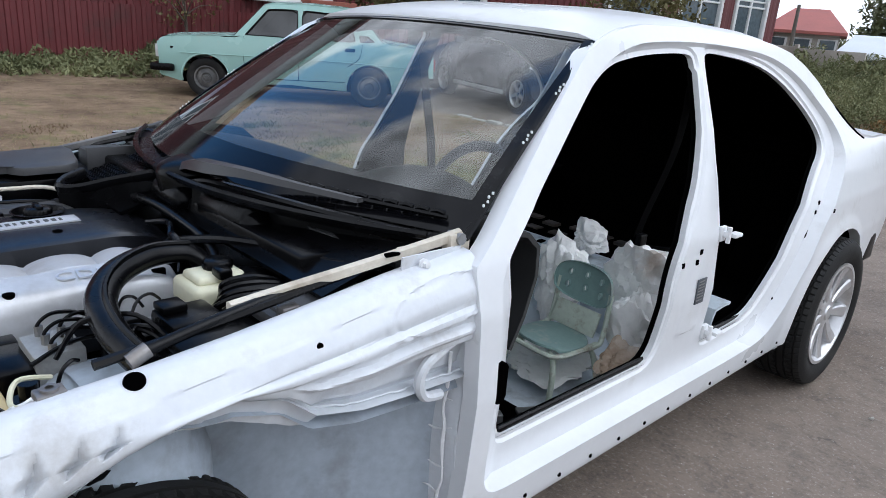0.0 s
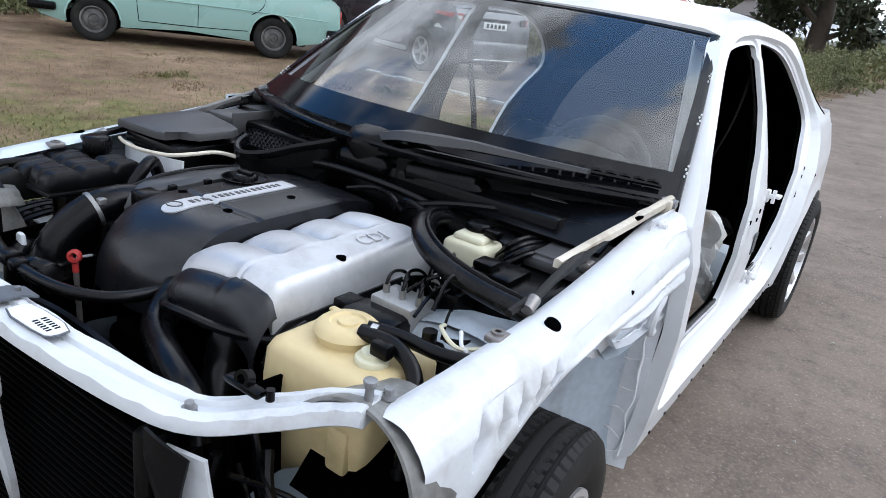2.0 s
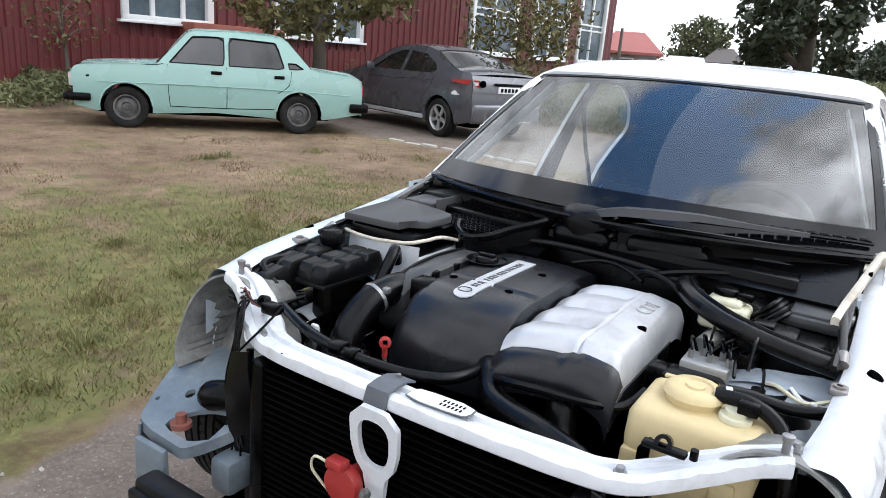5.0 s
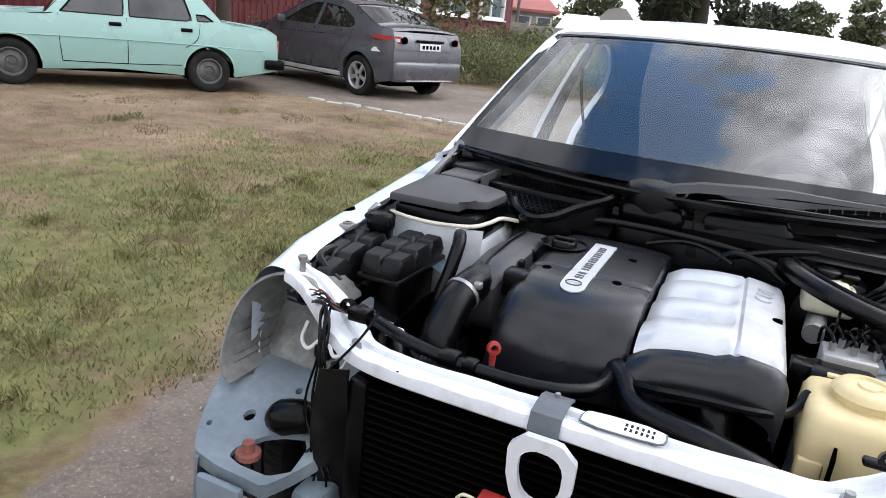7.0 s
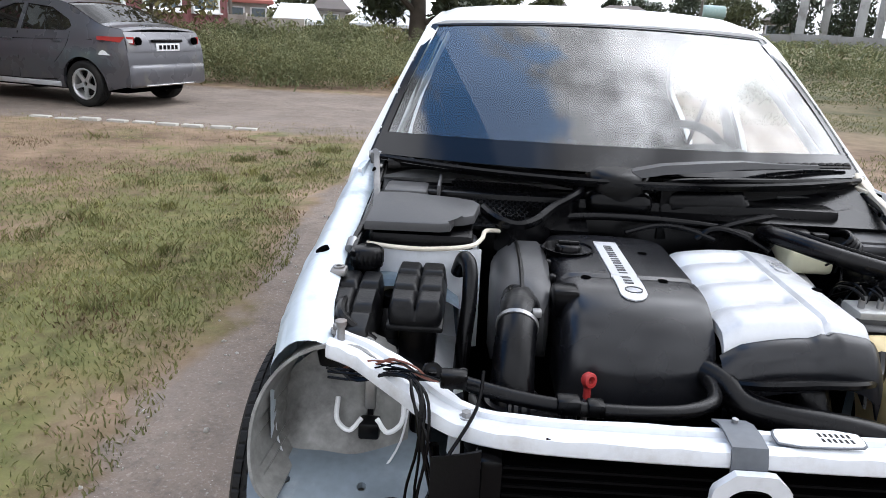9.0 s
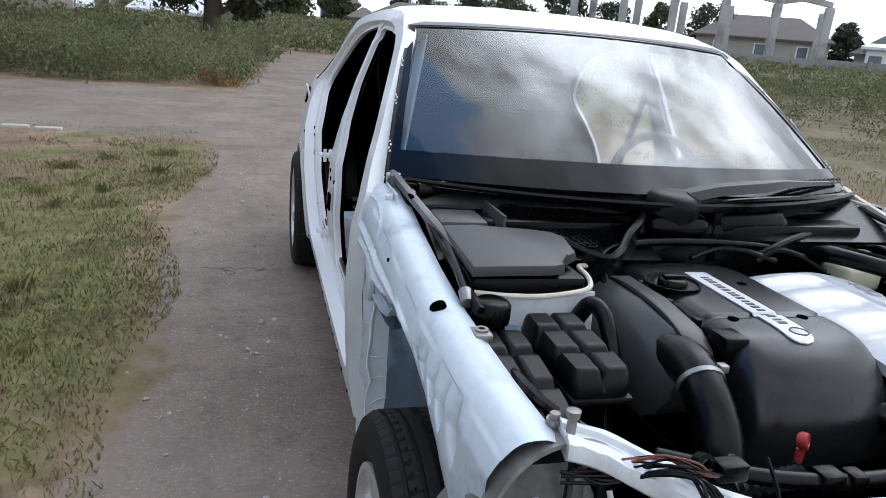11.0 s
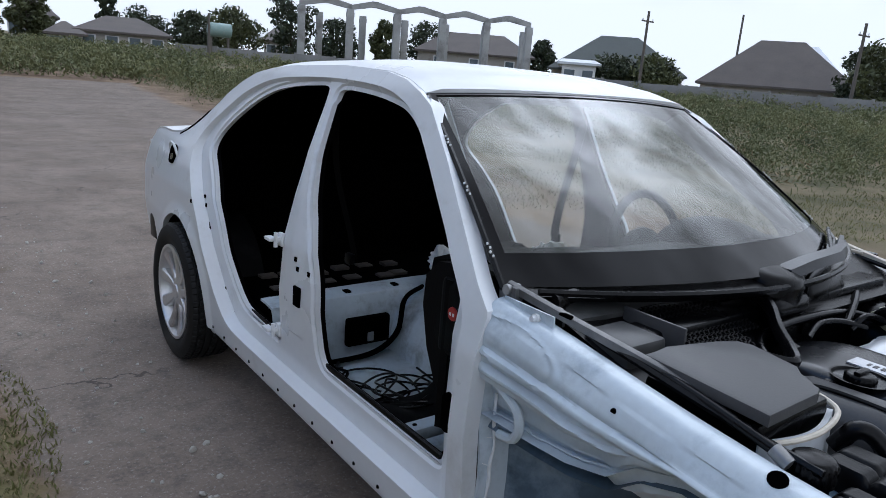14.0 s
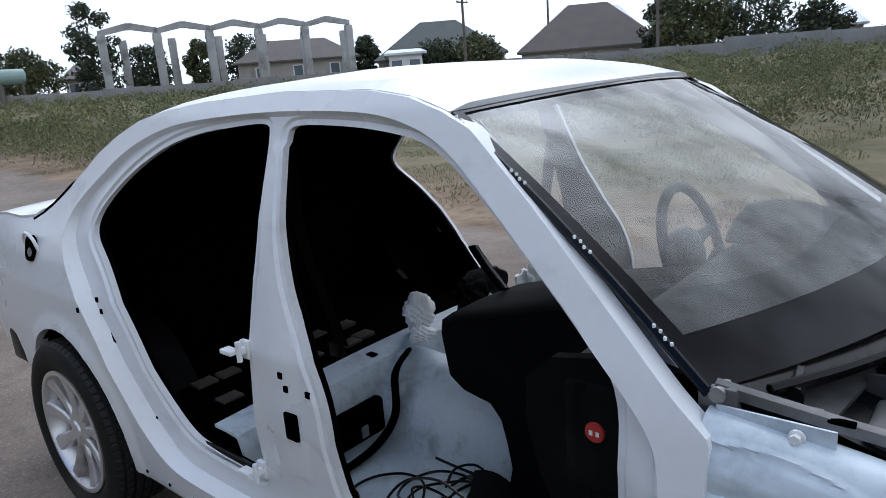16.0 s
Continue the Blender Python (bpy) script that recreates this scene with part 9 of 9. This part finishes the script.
# steering wheel
sw_m = Matrix.Translation((0.335, 1.165, 0.850)) @ Matrix.Rotation(radians(72), 4, "X")
rim_line = [(0.185 * math.cos(a), 0.185 * math.sin(a), 0) for a in np.linspace(0, 2 * math.pi, 33)]
rim_bm = tube(rim_line, 0.0155, 12, 2, caps=False)
rim_bm.transform(sw_m)
sw = part("steering_wheel", rim_bm, DASH, sedan, "dark worn steering wheel", 60)
pad = lathe([(0.0, 0.012), (0.05, 0.010), (0.085, -0.002), (0.095, -0.02), (0.085, -0.05), (0.05, -0.07)], 28)
for v in pad.verts:
    v.co.y = v.co.y * 0.82 - 0.01
pad.transform(sw_m)
part("airbag_pad", pad, DASH, sw, "smooth grey airbag pad", 60)
for a in (8, 172, 230, 310):
    c, s_ = math.cos(radians(a)), math.sin(radians(a))
    b = loft([[(r * c - w * s_, r * s_ + w * c, h), (r * c + w * s_, r * s_ - w * c, h), (r * c + w * s_, r * s_ - w * c, h - 0.012), (r * c - w * s_, r * s_ + w * c, h - 0.012)] for r, w, h in ((0.07, 0.026, -0.012), (0.12, 0.018, -0.006), (0.18, 0.015, 0.004))])
    b.transform(sw_m)
    part("spoke", b, DASH, sw)
part("steering_column", cyl((0.335, 1.11, 0.825), (0.33, 0.90, 0.74), 0.045, seg=16), DASH, sedan)

# seat belts and pillar linings
for s in (1, -1):
    belt = sheet(lambda u, v: (s * (0.605 - 0.085 * v + 0.012 * math.sin(5 * v)), 1.765 + 0.045 * u + 0.02 * math.sin(3 * v), 1.22 - 0.50 * v), 2, 14, 0.002)
    part("seat_belt", belt, CLOTH, sedan, "black seat belt hanging at the middle pillar")
    part("belt_buckle", box(s * 0.525 - 0.012, s * 0.525 + 0.012, 1.775, 1.815, 0.695, 0.735, 0.006), MATT, sedan)
    def post_inner(u, v):
        y = (0.79 + 0.47 * v) * (1 - u) + (0.925 + 0.40 * v) * u
        z = (0.945 + 0.365 * v) * (1 - u) + (0.980 + 0.292 * v) * u
        return s * (float(shell_x(np.array([y]), np.array([z]))[0]) - 0.085 - 0.012 * math.sin(math.pi * u)), y, z
    part("windscreen_pillar", sheet(post_inner, 6, 16, 0.004), WHITE_ROUGH, sedan, "bare pale inner face of the windscreen pillar", 60)
    # rubber seal along the lower edge of both openings
    for y0, y1, z in ((0.885, 1.53, 0.452), (1.86, 2.18, 0.432)):
        part("door_seal", tube([(s * 0.752, y0, z + 0.004), (s * 0.750, (y0 + y1) / 2, z + 0.002), (s * 0.752, y1, z + 0.003)], 0.008, 8, 8, flat=1.2), RUBBER, sedan, "black rubber door seal")
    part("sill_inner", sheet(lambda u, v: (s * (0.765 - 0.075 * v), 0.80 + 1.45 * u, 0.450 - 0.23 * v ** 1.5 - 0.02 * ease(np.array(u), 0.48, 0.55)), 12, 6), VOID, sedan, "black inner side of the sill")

# cables on the passenger floor
for k in range(7):
    rng = random.Random(60 + k)
    pts, a = [], rng.uniform(0, 6)
    x, y = -0.62 + 0.05 * k, 1.50 + 0.02 * k
    for i in range(9):
        pts.append((min(-0.22, max(-0.68, x)), min(1.93, max(1.34, y)), 0.240 + 0.012 * rng.random()))
        a += rng.uniform(-1.1, 1.1)
        x, y = x + 0.075 * math.cos(a) + 0.01 * (4 - k) * 0.4, y + 0.075 * math.sin(a)
    part("floor_cable", tube(pts, 0.0045 + 0.002 * (k % 2), 6, 5), RUBBER, sedan, "loose black cable on the floor")
for k in range(6):
    rng = random.Random(400 + k)
    cx, cy, ra, rb, ph = rng.uniform(-0.52, -0.36), rng.uniform(1.52, 1.74), rng.uniform(0.08, 0.16), rng.uniform(0.07, 0.15), rng.uniform(0, 6)
    pts = [(max(-0.69, min(-0.20, cx + ra * math.cos(ph + 0.75 * i) + 0.02 * i)), min(1.94, cy + rb * math.sin(ph + 0.75 * i)), 0.238 + 0.020 * rng.random() + 0.015 * math.sin(1.3 * i)) for i in range(8)]
    part("floor_cable", tube(pts, 0.0042, 6, 7), RUBBER, sedan, "loose black cable on the floor")
for k in range(9):
    rng = random.Random(90 + k)
    x, y = -0.66 + 0.34 * rng.random(), 1.32 + 0.34 * rng.random()
    part("floor_plug", box(-0.02, 0.02, -0.012, 0.014, 0, 0.022, 0.004, m=pose(x, y, 0.228, 0, 0, 360 * rng.random())), (BLACK, STEEL, WSEAL)[k % 3], sedan)


# crumpled bags
def crumpled(name, label, centre, size, mat, seed, group=""):
    rng_ = np.random.default_rng(seed)
    bm = bmesh.new()
    bmesh.ops.create_icosphere(bm, subdivisions=4, radius=1.0)
    dirs = rng_.normal(size=(26, 3))
    dirs /= np.linalg.norm(dirs, axis=1)[:, None]
    offs = rng_.uniform(0.45, 0.95, 26)
    for v in bm.verts:
        d = np.array(v.co)
        r = min(1.15, float(np.min(offs / np.maximum(0.15, dirs @ d))))
        r += 0.05 * math.sin(9 * d[0] + seed) * math.sin(8 * d[1]) + 0.05 * math.sin(13 * d[2] + 11 * d[0] - 7 * d[1]) + 0.03 * math.sin(23 * d[0] - 17 * d[1] + seed)
        v.co = Vector((centre[0] + d[0] * r * size[0], centre[1] + d[1] * r * size[1], centre[2] + d[2] * r * size[2]))
    ob = part(name, bm, mat, None, "", 28)
    return tagged(ob, label, "bag", group)


bags = "bags lying in the car"
crumpled("plastic_bag", "white crumpled plastic bag on the rear bench", (0.12, 2.10, 0.555), (0.10, 0.09, 0.085), PLASTIC_BAG, 1, bags)
crumpled("plastic_bag", "small white crumpled bag over the tunnel", (0.04, 2.02, 0.52), (0.07, 0.07, 0.05), PLASTIC_BAG, 2, bags)
crumpled("plastic_bag", "large white plastic bag leaning behind the small chair", (0.52, 1.84, 0.56), (0.17, 0.11, 0.22), PLASTIC_BAG, 3, bags)
crumpled("plastic_bag", "white plastic bag with brown stains on the floor", (0.60, 1.72, 0.42), (0.13, 0.10, 0.20), PLASTIC_BAG, 4, bags)
crumpled("plastic_bag", "white plastic bag beside the tunnel", (0.24, 1.78, 0.48), (0.12, 0.13, 0.25), PLASTIC_BAG, 6, bags)
crumpled("plastic_bag", "grey-white sheet plastic spread under the chair", (0.36, 1.60, 0.262), (0.22, 0.20, 0.035), PLASTIC_BAG, 9, bags)
crumpled("paper_bag", "brown crumpled bag lying near the sill", (0.62, 1.62, 0.325), (0.11, 0.12, 0.10), BROWN_BAG, 5, bags)
crumpled("paper_bag", "orange-brown crumpled bag below the pillar", (0.66, 1.50, 0.29), (0.06, 0.07, 0.065), BROWN_BAG, 8, bags)
crumpled("black_bag", "black bag sagging over the rear floor", (0.42, 2.06, 0.53), (0.20, 0.10, 0.10), CLOTH, 7, bags)


# small child's chair
def child_chair():
    ob = thing("child_chair", "small sea green child's chair with pale bent tube legs", "chair")
    seat = prism([tuple(q) for q in resample(rounded([(-0.115, -0.12), (0.115, -0.12), (0.125, 0.11), (-0.125, 0.11)]), 0.02)], 0.012, None, 0.004)
    for v in seat.verts:
        v.co.z += 0.425 - 0.25 * v.co.x ** 2 + (0.012 if v.co.y < -0.09 else 0)
    part("seat", seat, SEAT_GREEN, ob, "worn green plywood seat")
    rim = tube([(-0.115, 0.10, 0.420), (-0.122, -0.02, 0.418), (-0.105, -0.112, 0.420), (0.0, -0.132, 0.424), (0.105, -0.112, 0.420), (0.122, -0.02, 0.418), (0.115, 0.10, 0.420)], 0.010, 8)
    part("seat_rim", rim, LEG_GREEN, ob, "pale painted edge under the seat")
    holes_ = [np.array([(cx + 0.007 * math.cos(a), cz + 0.014 * math.sin(a)) for a in np.linspace(0, 2 * math.pi, 12, endpoint=False)]) for cx, cz in ((-0.07, 0.655), (0.0, 0.660), (0.07, 0.655), (-0.075, 0.60), (0.0, 0.605), (0.075, 0.60))]
    back = panel(resample(rounded([(-0.125, 0.545), (0.125, 0.545), (0.135, 0.66), (0.085, 0.705), (-0.085, 0.705), (-0.135, 0.66)]), 0.018), holes_, 0.03, lambda p: np.full(len(p), 0.012), flange=0.012, rim=0.012, clear=0.008)
    for v in back.verts:
        y, z, x = v.co.y, v.co.z, v.co.x
        v.co = Vector((y, 0.125 + x + 0.10 * (z - 0.45) - 1.2 * y * y, z))
    part("backrest", back, SEAT_GREEN, ob, "sea green back panel with oval holes")
    low = sheet(lambda u, v: (-0.10 + 0.20 * u, 0.095 + 0.03 * v, 0.44 + 0.095 * v), 4, 4, 0.006)
    part("back_plate", low, LEG_GREEN, ob, "pale lower back plate")
    for s in (1, -1):
        part("back_tube", tube([(s * 0.112, -0.02, 0.415), (s * 0.122, 0.09, 0.415), (s * 0.122, 0.125, 0.45), (s * 0.118, 0.145, 0.62)], 0.010, 8), LEG_GREEN, ob)
        part("leg", tube([(s * 0.06, -0.085, 0.412), (s * 0.095, -0.10, 0.40), (s * 0.115, -0.115, 0.34), (s * 0.128, -0.135, 0.226)], 0.0105, 8), LEG_GREEN, ob)
        part("leg", tube([(s * 0.06, 0.07, 0.412), (s * 0.100, 0.085, 0.40), (s * 0.118, 0.105, 0.34), (s * 0.128, 0.125, 0.226)], 0.0105, 8), LEG_GREEN, ob)
    ob.matrix_world = pose(0.415, 1.53, 0.226, 0, 0, -4) @ Matrix.Diagonal((0.92, 0.92, 0.82, 1.0)) @ Matrix.Translation((0, 0, -0.226))
    return ob


child_chair()
for k, (x, y, a) in enumerate(((0.60, 1.12, 20), (0.45, 1.20, -30), (0.55, 1.33, 60))):
    bar = tagged(part("steel_bracket", join(box(-0.08, 0.08, -0.015, 0.015, 0.0, 0.012, 0.003), box(0.05, 0.085, -0.02, 0.02, 0.0, 0.035, 0.004)), WSEAL if k == 0 else STEEL, None), "small bare steel bracket lying on the carpet", "bracket", "scrap on the car floor")
    bar.matrix_world = pose(x, y, 0.246, 0, 0, a)
